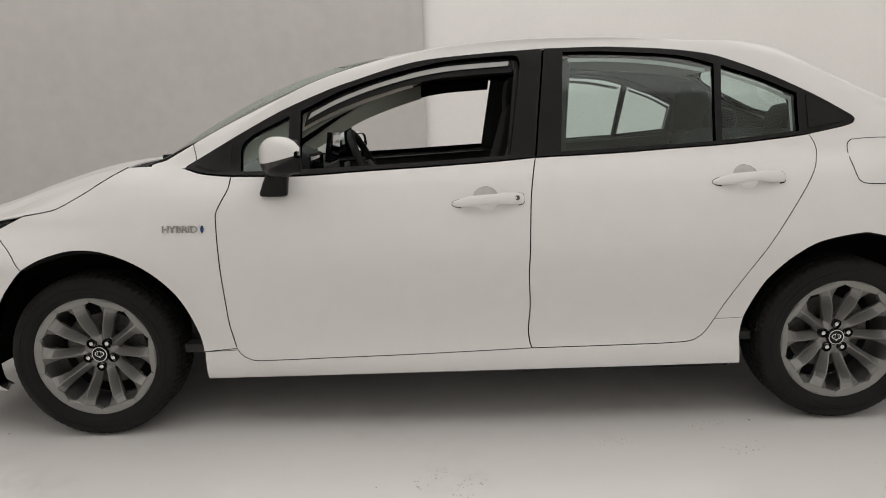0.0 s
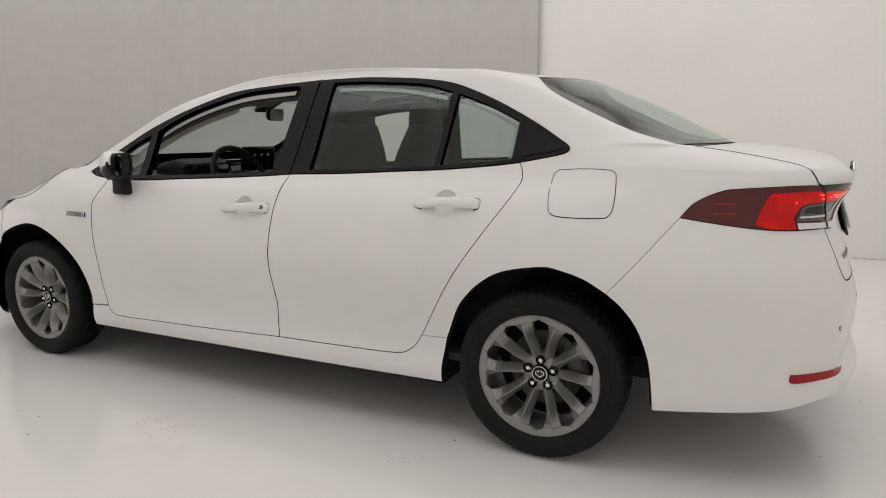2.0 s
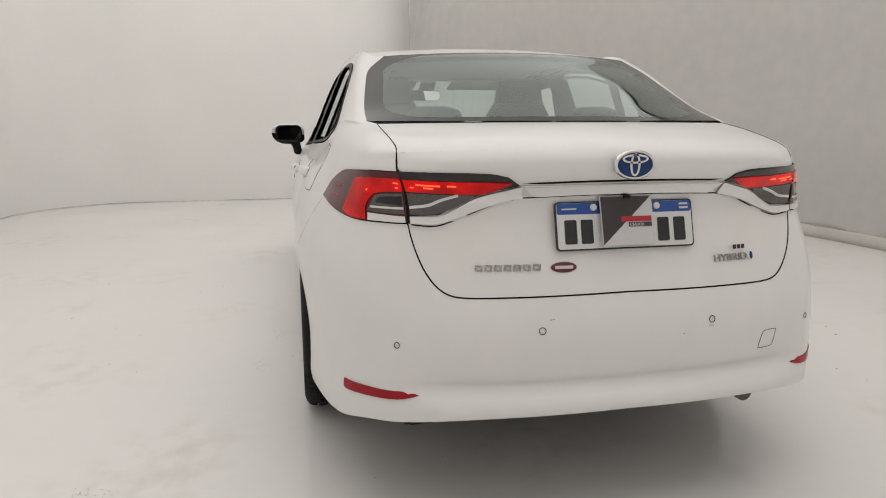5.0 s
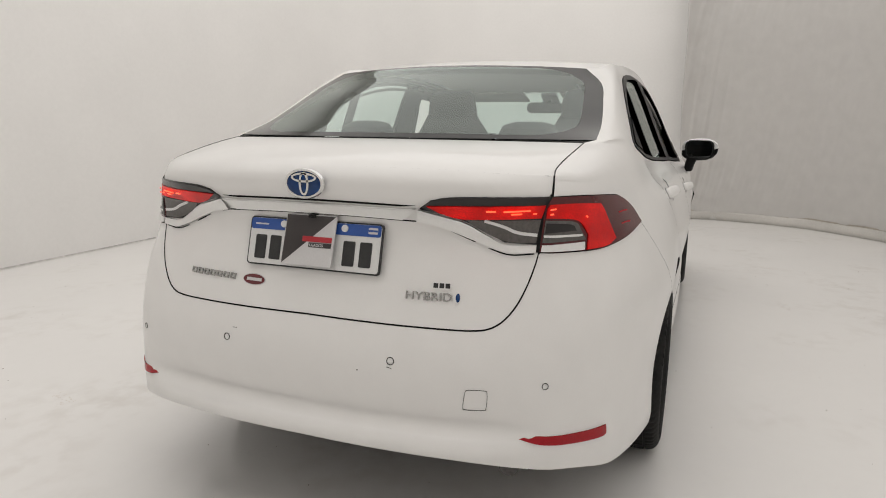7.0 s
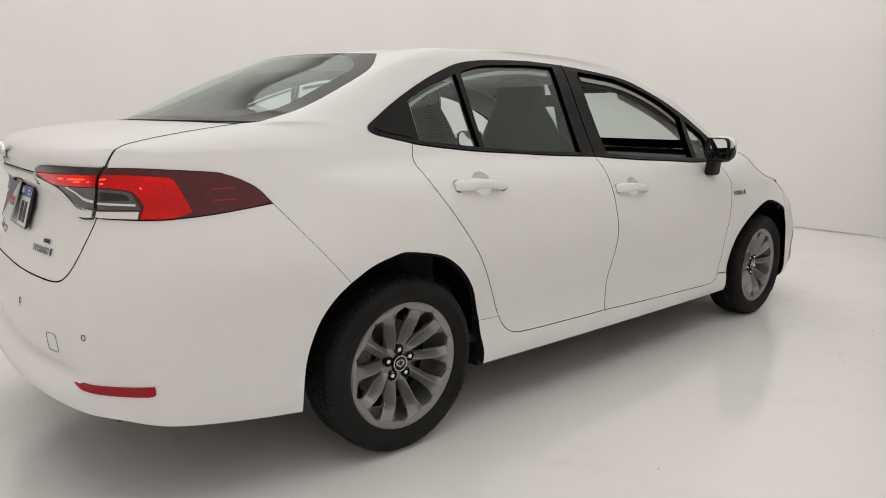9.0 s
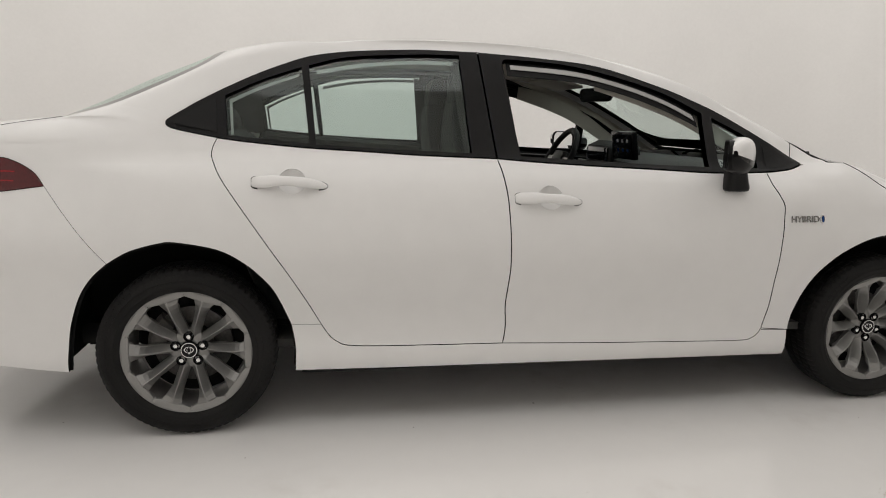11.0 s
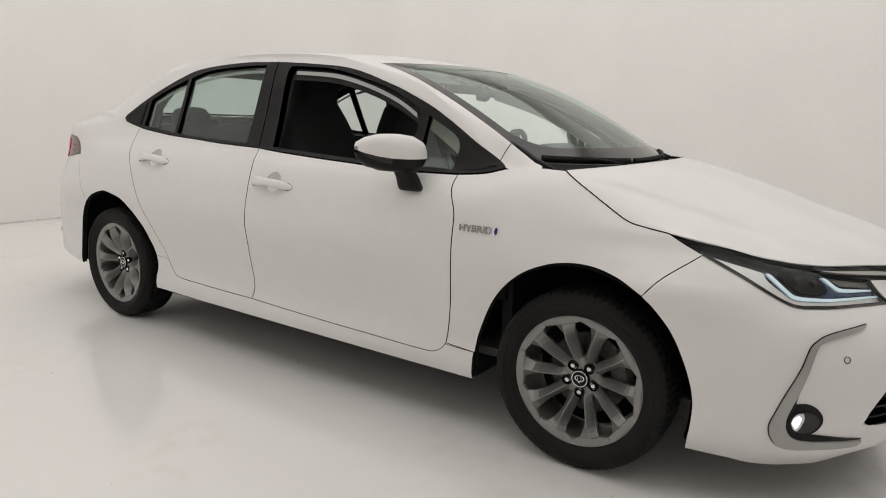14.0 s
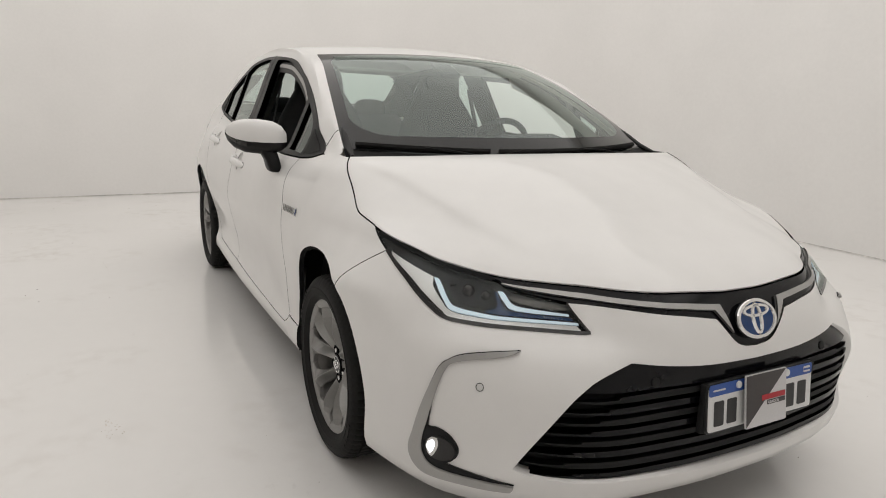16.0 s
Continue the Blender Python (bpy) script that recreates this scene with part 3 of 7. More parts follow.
LAMP_IN = [(2.398, 0.638), (2.366, 0.668), (2.331, 0.702)]
LAMP_TOP = [(2.331, 0.702), (2.186, 0.719), (2.130, 0.730), (2.094, 0.741), (1.975, 0.7535), (1.872, 0.767), (1.765, 0.790), (1.593, 0.820)]
BAR_LOW = [(2.331, 0.702), (2.486, 0.6966), (2.627, 0.6838), (2.749, 0.6665)]
BAR_NOSE = [(2.749, 0.6665), (2.814, 0.6012), (UF, 0.588)]
HOOD_LIP = [(1.593, 0.820), (1.674, 0.810), (1.772, 0.791), (1.872, 0.770), (1.982, 0.757), (2.084, 0.748), (2.188, 0.744), (2.382, 0.739), (2.655, 0.7313), (2.802, 0.7236), (UF, 0.723)]
TAIL_TOP = [(-1.797, 0.883), (-1.833, 0.924), (-1.875, 0.949), (-1.920, 0.966), (-1.964, 0.974), (-2.143, 0.984), (-2.284, 0.985)]
TAIL_LOW = [(-1.797, 0.883), (-1.958, 0.861), (-2.077, 0.850), (-2.175, 0.848), (-2.346, 0.850)]
LID_SIDE = [(-2.268, 1.032), (-2.290, 0.986), (-2.331, 0.957), (-2.343, 0.900), (-2.351, 0.850), (-2.362, 0.822), (-2.386, 0.772), (-2.412, 0.728), (-2.444, 0.692), (-2.480, 0.671), (-2.530, 0.664), (-2.640, 0.664), (UR, 0.667)]
GAP_LINE = [(-2.290, 0.986), (-2.331, 0.957), (-2.343, 0.900), (-2.351, 0.850)]


def gap_u(z, d=0.0):
    """Where the joint between tail lamp and lid runs at height z; d metres to its inner side."""
    return float(np.interp(z, [0.850, 0.900, 0.957, 0.986], [-2.351, -2.343, -2.331, -2.290])) - d


SHOULDER_UZ = [(1.120, 0.985), (1.005, 0.982), (0.890, 1.048), (0.777, 1.114), (0.659, 1.177), (0.419, 1.271), (0.184, 1.338), (-0.053, 1.363), (-0.300, 1.378),
               (-0.506, 1.381), (-0.724, 1.371), (-0.880, 1.353), (-1.020, 1.311), (-1.222, 1.216), (-1.418, 1.096), (-1.490, 1.066),
               (-1.600, 1.047), (-1.800, 1.034), (-2.000, 1.026), (-2.150, 1.024), (-2.268, 1.031)]
EDGE = [(1.085, 0.694, 1.000), (1.030, 0.686, 1.032), (0.860, 0.655, 1.126), (0.640, 0.612, 1.232), (0.440, 0.570, 1.312), (0.270, 0.545, 1.362), (0.000, 0.553, 1.400),
        (-0.240, 0.556, 1.416), (-0.450, 0.555, 1.419), (-0.660, 0.549, 1.413), (-0.890, 0.532, 1.397), (-1.225, 0.505, 1.358), (-1.305, 0.575, 1.298),
        (-1.440, 0.603, 1.228), (-1.600, 0.624, 1.156), (-1.745, 0.632, 1.112), (-1.805, 0.606, 1.104), (-1.905, 0.604, 1.089), (-2.020, 0.597, 1.068), (-2.110, 0.593, 1.047)]
CORNER = W(-2.268, 1.032)[0]
EDGE.append(tuple(CORNER))


# ---- the room ----
ROOM = rounded(10.4, 8.2, 1.3, n=10)
ROOM = [(x + 0.2, y) for x, y in ROOM]
floor = mesh_object("floor", [(x, y, 0.008) for x, y in ROOM] + [(x, y, -0.1) for x, y in ROOM],
                    [tuple(range(len(ROOM))), tuple(range(2 * len(ROOM) - 1, len(ROOM) - 1, -1))], FLOOR, smooth=False)
tagged(floor, "glossy white epoxy studio floor with faint scuffs", "floor", kind="structure")


def build_wall():
    bm = bmesh.new()
    rows = []
    outer = [(x * 1.03, y * 1.03) for x, y in ROOM]
    for z, pts in ((0.0, ROOM), (4.5, ROOM), (4.5, outer), (-0.1, outer)):
        rows.append([bm.verts.new((x, y, z)) for x, y in pts])
    n = len(ROOM)
    for a, b in zip(rows, rows[1:]):
        for i in range(n):
            j = (i + 1) % n
            bm.faces.new((a[i], a[j], b[j], b[i]))
    return tagged(part("wall", bm, WALLPAINT, None), "plain white painted studio wall with rounded corners", "wall", kind="structure")


wall = build_wall()


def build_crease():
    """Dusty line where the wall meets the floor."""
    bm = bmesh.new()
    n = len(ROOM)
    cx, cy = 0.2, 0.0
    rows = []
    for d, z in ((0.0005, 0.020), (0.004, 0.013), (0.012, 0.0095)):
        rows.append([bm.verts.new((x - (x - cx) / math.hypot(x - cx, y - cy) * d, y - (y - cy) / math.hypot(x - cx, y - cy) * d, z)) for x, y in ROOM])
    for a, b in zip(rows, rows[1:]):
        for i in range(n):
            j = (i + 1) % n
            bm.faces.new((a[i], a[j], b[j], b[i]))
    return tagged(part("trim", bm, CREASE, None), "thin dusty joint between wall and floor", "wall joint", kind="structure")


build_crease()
ceiling = part("ceiling", box_bm((-5.4, -4.5, 4.5), (5.8, 4.5, 4.6)), CEIL, None)
tagged(ceiling, "off-white studio ceiling above the light panels", "ceiling", kind="structure")


EDGE_SWAY = ((0, 0.05, 0.14, 0.25, 0.41, 0.57, 0.76, 0.88, 1.07, 1.44, 1.87, 2.17, 2.6), (-0.13, -0.11, -0.045, -0.065, -0.090, -0.075, -0.020, 0.010, 0.020, 0.035, 0.030, 0.025, 0.040))


def build_curtain():
    """Hanging cloth from the front wall round to the side wall; it creases by its free edge and ends in a weighted hem."""
    line = even(crv([(5.03, -0.66), (5.04, -1.2), (4.75, -2.0), (4.05, -2.72), (3.0, -3.35), (1.7, -3.82), (0.23, -4.05)], 20), 520)
    t = np.gradient(line, axis=0)
    t /= np.linalg.norm(t, axis=1)[:, None]
    nrm = np.stack([-t[:, 1], t[:, 0]], -1)
    zs = np.concatenate([np.linspace(0.010, 0.35, 16), np.linspace(0.42, 4.3, 44)])
    P = np.zeros((len(zs), len(line), 3))
    s = np.linspace(0, 1, len(line))
    for i, z in enumerate(zs):
        low = math.exp(-z / 0.20)
        edge = np.exp(-s / 0.035)
        near = np.exp(-s / 0.10)
        wave = 0.006 * np.sin(s * 61 + 0.3 * z) + 0.004 * np.sin(s * 133 + 1.1 * z + 2) * (0.4 + low)
        lean = s - 0.024 * (z - 0.3) - 0.006 * np.sin(2.1 * z)
        pull = (0.0045 * np.sin(lean * 330) + 0.003 * np.sin(lean * 611 + 1.3)) * near * (0.35 + 0.65 * abs(math.sin(1.3 * z + 0.4)))
        crumple = np.array([noise.noise(Vector((k * 22, z * 5, 3.1))) for k in s]) * (0.045 * edge + 0.020 * low + 0.003)
        soft = np.array([noise.noise(Vector((k * 7, z * 1.1, 8.4))) for k in s]) * 0.03
        P[i, :, :2] = line + nrm * (wave + crumple + soft + pull)[:, None]
        P[i, :, 0] -= 0.11 * edge * min(1.0, z / 1.2)
        P[i, :, 1] += np.exp(-s / 0.022) * float(np.interp(z, *EDGE_SWAY))
        P[i, :, 2] = z
    ob = grid_object("curtain", P, CURTAIN, None, thick=0.0)
    sol = ob.modifiers.new("cloth", "SOLIDIFY")
    sol.thickness = 0.004
    tagged(ob, "grey cloth backdrop hanging to the floor with soft wrinkles", "curtain")
    # the hem: a flat, lighter band that stands a little before the cloth, dirty along its upper edge
    wig = np.array([noise.noise(Vector((k * 30, 0.4, 5.2))) for k in s])
    toward = -1 if np.dot(nrm[200], np.array([0.2, 0]) - line[200]) < 0 else 1

    def band(name, rows, material, label):
        Q = np.zeros((len(rows), len(line), 3))
        for i, (z, d) in enumerate(rows):
            Q[i, :, :2] = line + nrm * (toward * (0.020 + d) + 0.010 * wig)[:, None]
            Q[i, :, 1] += np.exp(-s / 0.022) * (float(np.interp(z, *EDGE_SWAY)) - 0.010)
            Q[i, :, 2] = z + (0.006 * wig if z > 0.05 else 0)
        o = grid_object(name, Q, material, ob, label)
        so = o.modifiers.new("cloth", "SOLIDIFY")
        so.thickness = 0.003

    band("hem", [(0.009, 0.004), (0.05, 0.006), (0.095, 0.004), (0.110, -0.006), (0.112, -0.030)], HEM, "lighter weighted hem")
    band("hem_stain", [(0.113, -0.022), (0.120, -0.026), (0.130, -0.028)], STAIN, "brownish dirty edge above the hem")
    return ob


curtain = build_curtain()


def build_gap():
    """Dark slot by the free edge of the cloth, where the wall panel ends."""
    pts = [(-0.672, 0.62), (-0.70, 0.46), (-0.725, 0.30), (-0.715, 0.15), (-0.725, 0.012), (-0.664, 0.012), (-0.672, 0.30), (-0.671, 0.46)]
    bm = loft_bm([[(x, y, z) for y, z in pts] for x in (5.10, 5.112)])
    return tagged(part("trim", bm, SEAM, None), "dark slot between wall panel and cloth", "wall joint", kind="structure")


build_gap()


def build_floor_dirt():
    """Dusty shoe prints and crumbs, laid flat on the floor."""
    rnd = random.Random(11)
    for name, label, spots in (("shoe_mark", "faint dusty shoe prints on the white floor", ((-0.92, 1.05, 20), (-0.48, 0.98, 5), (0.02, 1.25, 60), (-0.86, 0.87, 30), (0.13, 1.20, 40), (-1.9, 1.5, 75), (-2.9, 0.9, 110), (0.9, -1.5, 15), (2.2, -1.5, 50))),
                               ("floor_crumb", "scattered dark crumbs of dirt on the white floor", None)):
        bm = bmesh.new()

        def dab(x, y, r):
            k = rnd.randint(5, 7)
            a0 = rnd.random() * 6.3
            ring = [(x + r * rnd.uniform(0.6, 1.2) * math.cos(a0 + 2 * math.pi * q / k), y + r * rnd.uniform(0.5, 1.0) * math.sin(a0 + 2 * math.pi * q / k)) for q in range(k)]
            loft_bm([[(p, q, z) for p, q in ring] for z in (0.0075, 0.0092)], bm=bm)

        if spots:
            for x, y, turn in spots:
                a = radians(turn)
                for q in range(26):
                    p, w = rnd.uniform(-0.075, 0.075), rnd.uniform(-0.032, 0.032)
                    dab(x + p * math.cos(a) - w * math.sin(a), y + p * math.sin(a) + w * math.cos(a), rnd.uniform(0.0012, 0.0038))
        else:
            for q in range(170):
                a, d = rnd.uniform(0, 6.283), rnd.uniform(1.2, 3.4)
                dab(2.1 * d * math.cos(a) * 0.75, d * math.sin(a), rnd.choice((0.0012, 0.0016, 0.002, 0.0035)))
        tagged(part(name, bm, DUST if spots else CRUMB, None), label, "dirt", kind="stuff")


build_floor_dirt()


def build_light_field():
    """A wide diffuser stretched under the ceiling; its frame is all there is to it besides the light."""
    root = tagged(new("ceiling_light_panel"), "wide white ceiling light field in a thin frame", "ceiling light")
    root.location = (0.2, 0, 4.5)
    for a, b in (((-4.8, -3.7, -0.10), (4.8, -3.62, 0)), ((-4.8, 3.62, -0.10), (4.8, 3.7, 0)), ((-4.8, -3.62, -0.10), (-4.72, 3.62, 0)), ((4.72, -3.62, -0.10), (4.8, 3.62, 0))):
        part("frame_bar", box_bm(a, b, 0.005), WHITEPL, root)


build_light_field()

# ---- the car ----
car = tagged(new("car"), "white four-door hybrid sedan with open front windows on a studio floor", "car")


def cup(u, z, a=0.046, b=0.042):
    return np.array([(u + a * math.cos(2 * math.pi * k / 28), z + b * math.sin(2 * math.pi * k / 28)) for k in range(28)])


def build_side(side):
    both = dict(side=side)
    dark = dict(side=side, edge=SEAM)
    # skin panels
    fender = panel("front_fender", outline(DOOR_FRONT, [DOOR_FRONT[-1], (0.958, 0.319)], [(0.958, 0.319)] + ARCH_F[2:], [(1.550, 0.642), (1.602, 0.700), (1.702, 0.770)],
                   LAMP_REAR[::-1], HOOD_SEAM[::-1], [(1.203, 0.982), (1.120, 0.985)], [(1.120, 0.985), TIP_F], [TIP_F, (0.943, 0.957), (0.880, 0.949), (0.830, 0.945)]),
                   car, PAINT, gap=0.0021, step=0.014, **dark)
    fdoor = panel("front_door", outline(DOOR_FRONT[::-1], BELT_F, DOOR_MID, DOOR_LOW_F[::-1]), car, PAINT, holes=[cup(-0.066, 0.853)], gap=0.0021, **dark)
    rdoor = panel("rear_door", outline(DOOR_MID, DOOR_LOW_R, DOOR_REAR, BELT_R[::-1]), car, PAINT, holes=[cup(-0.982, 0.905)], gap=0.0022, **dark)
    sill = panel("side_sill", outline(DOOR_LOW_F, DOOR_LOW_R, [(-0.892, 0.397), (-0.995, 0.400)], [(-0.995, 0.400), (-0.982, 0.315), (-0.983, 0.233)],
                 [(-0.983, 0.233), (0.0, 0.231), (0.950, 0.215)], [(0.950, 0.215), (0.954, 0.319)], [(0.954, 0.319), (0.838, 0.330)]), car, PAINT, depth=0.03, gap=0.0008, **dark)
    quarter = panel("rear_quarter_panel", outline(DOOR_REAR, TAIL_TIP, SHOULDER_UZ[14:], [SHOULDER_UZ[-1], (-2.284, 0.985)], TAIL_TOP[::-1],
                    [TAIL_TOP[0], (-1.700, 0.773), (-1.581, 0.637)], ARCH_R[::-1][:-2], [(-0.995, 0.400), (-0.892, 0.397)]), car, PAINT, gap=0.0007, step=0.026, **dark)
    # roof rail and rear pillar: from the window line over to the roof, glass and lid
    n = 6
    b = crv(SHOULDER_UZ, n)
    e = crv(EDGE, n)
    # keep corners at the glass foot and the windscreen head
    for i, j in ((0, 5), (5, 11), (11, 15), (15, 16), (16, 20)):
        e[i * n:j * n + 1] = crv(EDGE[i:j + 1], n)
    p0, n0 = Wn(b[:, 0], b[:, 1])
    up = W(b[:, 0], b[:, 1] + 0.004) - W(b[:, 0], b[:, 1] - 0.004)
    up /= np.linalg.norm(up, axis=1)[:, None]
    gap3 = np.linalg.norm(e - p0, axis=1)[:, None]
    endt = np.array([0, -1, 0.10]) * np.ones_like(p0)
    k = np.linspace(0, 1, 11)
    P = np.zeros((len(b), len(k), 3))
    for j, t in enumerate(k):
        h00, h10, h01, h11 = 2 * t ** 3 - 3 * t * t + 1, t ** 3 - 2 * t * t + t, -2 * t ** 3 + 3 * t * t, t ** 3 - t * t
        P[:, j] = h00 * p0 + h10 * up * gap3 * 0.9 + h01 * e + h11 * endt * gap3 * 0.7
    pl, nl = Wn(b[:, 0], b[:, 1] - 0.007)
    P = np.concatenate([(pl + nl * 0.0004)[:, None], P], 1)
    if side < 0:
        P = P * [1, -1, 1]
    grid_object("roof_rail", P[:14 * n + 1], PAINT, car, flip=side < 0, first=(nl * [1, side, 1])[:14 * n + 1])
    seam_line = [Vector(q) for q in P[n + 2] + (P[n + 2] - P[n + 2].mean(0)) * 0.004]
    part("pillar_joint", tube_bm(seam_line, 0.0016, 6), SEAM, fender)
    grid_object("rear_pillar", P[14 * n:], PAINT, car, flip=side < 0, first=(nl * [1, side, 1])[14 * n:])
    # black window surround
    surround_f = panel("window_frame", outline([TIP_F, (0.943, 0.957), (0.880, 0.949), (0.830, 0.945)], BELT_F, [(-0.250, 0.987), (-0.301, 1.376)], DLO_TOP[:10][::-1]), fdoor, BLACK,
                       holes=[outline([(0.590, 0.962), (0.594, 1.166)], [(0.594, 1.166), (0.442, 1.238), (0.275, 1.290), (0.085, 1.332), (-0.060, 1.346), (-0.190, 1.352)], [(-0.190, 1.352), (-0.205, 1.345), (-0.213, 1.320)], [(-0.213, 1.320), (-0.160, 0.995)], [(-0.160, 0.995), (0.123, 0.981), (0.355, 0.970), (0.590, 0.962)]),
                              outline([(0.800, 0.975), (0.788, 1.066), (0.634, 1.150)], [(0.634, 1.150), (0.636, 0.962)], [(0.636, 0.962), (0.796, 0.958)], [(0.796, 0.958), (0.800, 0.975)])],
                       off=0.003, depth=0.03, step=0.03, label="matt black window frame", **both)
    surround_r = panel("window_frame", outline(BELT_R, TAIL_TIP, DLO_TOP[9:][::-1], [(-0.304, 1.376), (-0.253, 0.987)]), rdoor, BLACK,
                       holes=[outline([(-0.344, 1.004), (-0.374, 1.360)], [(-0.374, 1.360), (-0.500, 1.360), (-0.618, 1.354), (-0.740, 1.346), (-0.830, 1.334), (-0.929, 1.306)], [(-0.929, 1.306), (-0.903, 1.028)], [(-0.903, 1.028), (-0.640, 1.015), (-0.344, 1.004)]),
                              outline([(-0.926, 1.031), (-0.954, 1.300)], [(-0.954, 1.300), (-1.085, 1.250), (-1.208, 1.192)], [(-1.208, 1.192), (-1.199, 1.056)], [(-1.199, 1.056), (-0.926, 1.031)])],
                       off=0.003, depth=0.03, step=0.03, label="matt black window frame", **both)
    panel("window_pane", outline([(0.810, 0.952), (0.797, 1.073), (0.624, 1.160)], [(0.624, 1.160), (0.626, 0.954)], [(0.626, 0.954), (0.810, 0.952)]), surround_f, GLASS, off=-0.008, depth=0.003, lap=0, label="small fixed quarter pane", **both)
    panel("window_pane", outline([(-0.334, 0.994), (-0.364, 1.370)], [(-0.364, 1.370), (-0.564, 1.368), (-0.740, 1.354), (-0.938, 1.314)], [(-0.938, 1.314), (-0.908, 1.020)], [(-0.908, 1.020), (-0.334, 0.994)]), surround_r, GLASS, off=-0.008, depth=0.003, lap=0, label="greenish tinted door pane", **both)
    panel("window_pane", outline([(-0.918, 1.022), (-0.946, 1.310)], [(-0.946, 1.310), (-1.090, 1.257), (-1.216, 1.198)], [(-1.216, 1.198), (-1.207, 1.048)], [(-1.207, 1.048), (-0.918, 1.022)]), surround_r, GLASS, off=-0.008, depth=0.003, lap=0, label="greenish tinted corner pane", **both)
    # raised triangle covers at both ends of the window line
    panel("corner_cover", outline([(0.965, 0.981), (0.836, 1.054)], [(0.836, 1.054), (0.834, 0.958)], [(0.834, 0.958), (0.905, 0.962), (0.965, 0.981)]), fender, PLASTIC, off=0.007, depth=0.005, lap=0, step=0.03, label="black triangular corner cover", **both)
    panel("corner_cover", outline([(-1.236, 1.184), (-1.230, 1.064)], [(-1.230, 1.064), (-1.310, 1.076), (-1.362, 1.085), (-1.385, 1.096), (-1.365, 1.115)], [(-1.365, 1.115), (-1.300, 1.150), (-1.236, 1.184)]), quarter, PLASTIC, off=0.007, depth=0.005, lap=0, step=0.03, label="black triangular corner cover", **both)
    # bright channel strips inside the window heads
    panel("channel_strip", outline([(0.560, 1.167), (0.442, 1.2235), (0.275, 1.280), (0.085, 1.322), (-0.175, 1.340)], [(-0.175, 1.340), (-0.172, 1.320)], [(-0.172, 1.320), (0.085, 1.301), (0.275, 1.260), (0.442, 1.204), (0.570, 1.142)], [(0.570, 1.142), (0.560, 1.167)]), surround_f, SATIN, off=-0.012, depth=0.004, lap=0, step=0.03, label="light grey window channel", **both)
    panel("channel_back", outline([(0.575, 1.182), (0.442, 1.241), (0.275, 1.299), (0.085, 1.341), (-0.190, 1.356)], [(-0.190, 1.356), (-0.185, 1.300)], [(-0.185, 1.300), (0.085, 1.281), (0.275, 1.240), (0.442, 1.184), (0.585, 1.120)], [(0.585, 1.120), (0.575, 1.172)]), surround_f, BLACK, off=-0.019, depth=0.004, lap=0, step=0.03, label="black rubber window channel", **both)
    panel("channel_strip", outline([(-0.395, 1.348), (-0.564, 1.346), (-0.747, 1.329), (-0.905, 1.300)], [(-0.905, 1.300), (-0.903, 1.282)], [(-0.903, 1.282), (-0.747, 1.311), (-0.564, 1.328), (-0.395, 1.330)], [(-0.395, 1.330), (-0.395, 1.348)]), surround_r, SATIN, off=-0.016, depth=0.004, lap=0, step=0.03, label="light grey window channel", **both)
    panel("channel_strip", outline([(-0.962, 1.287), (-1.085, 1.240), (-1.198, 1.186)], [(-1.198, 1.186), (-1.190, 1.066)], [(-1.190, 1.066), (-1.178, 1.066)], [(-1.178, 1.066), (-1.184, 1.176)], [(-1.184, 1.176), (-1.080, 1.227), (-0.962, 1.273)], [(-0.962, 1.273), (-0.962, 1.287)]), surround_r, SATIN, off=-0.016, depth=0.004, lap=0, step=0.03, label="light grey window channel", **both)
    # fuel flap
    if side > 0:
        flap = outline([(-1.384, 1.024), (-1.470, 1.029), (-1.562, 1.026), (-1.582, 1.015), (-1.586, 0.999), (-1.588, 0.950), (-1.584, 0.904), (-1.574, 0.884), (-1.554, 0.875), (-1.470, 0.872), (-1.401, 0.875), (-1.378, 0.884), (-1.369, 0.901), (-1.362, 0.950), (-1.364, 0.990), (-1.370, 1.012), (-1.384, 1.024)])
        panel("flap_joint", flap, quarter, SEAM, off=0.0006, depth=0.001, gap=-0.0016, lap=0, **both)
        panel("fuel_flap", flap, quarter, PAINT, off=0.0016, depth=0.0015, gap=0.0012, lap=0, **both)
    return fender, fdoor, rdoor, quarter


SIDES = {s: build_side(s) for s in (1, -1)}

# roof, glass, hood and lid between the two edges
E_ws, E_roof, E_rg, E_lid = crv(EDGE[:6], 8), crv(EDGE[5:12], 8), crv(EDGE[11:16], 8), crv(EDGE[16:], 8)
WS_HEAD = (0.43, 0, 1.378)
RG_HEAD, RG_FOOT = (-1.330, 0, 1.371), (-1.890, 0, 1.113)


def bulged(P, amount, axis, vpow=1.0, wpow=1.0):
    m, n = P.shape[:2]
    v = np.linspace(0, 1, m)[:, None]
    w = np.linspace(-1, 1, n)[None]
    return P + (amount * (4 * v * (1 - v)) ** vpow * (1 - np.abs(w) ** 2) ** wpow)[:, :, None] * np.asarray(axis, float)


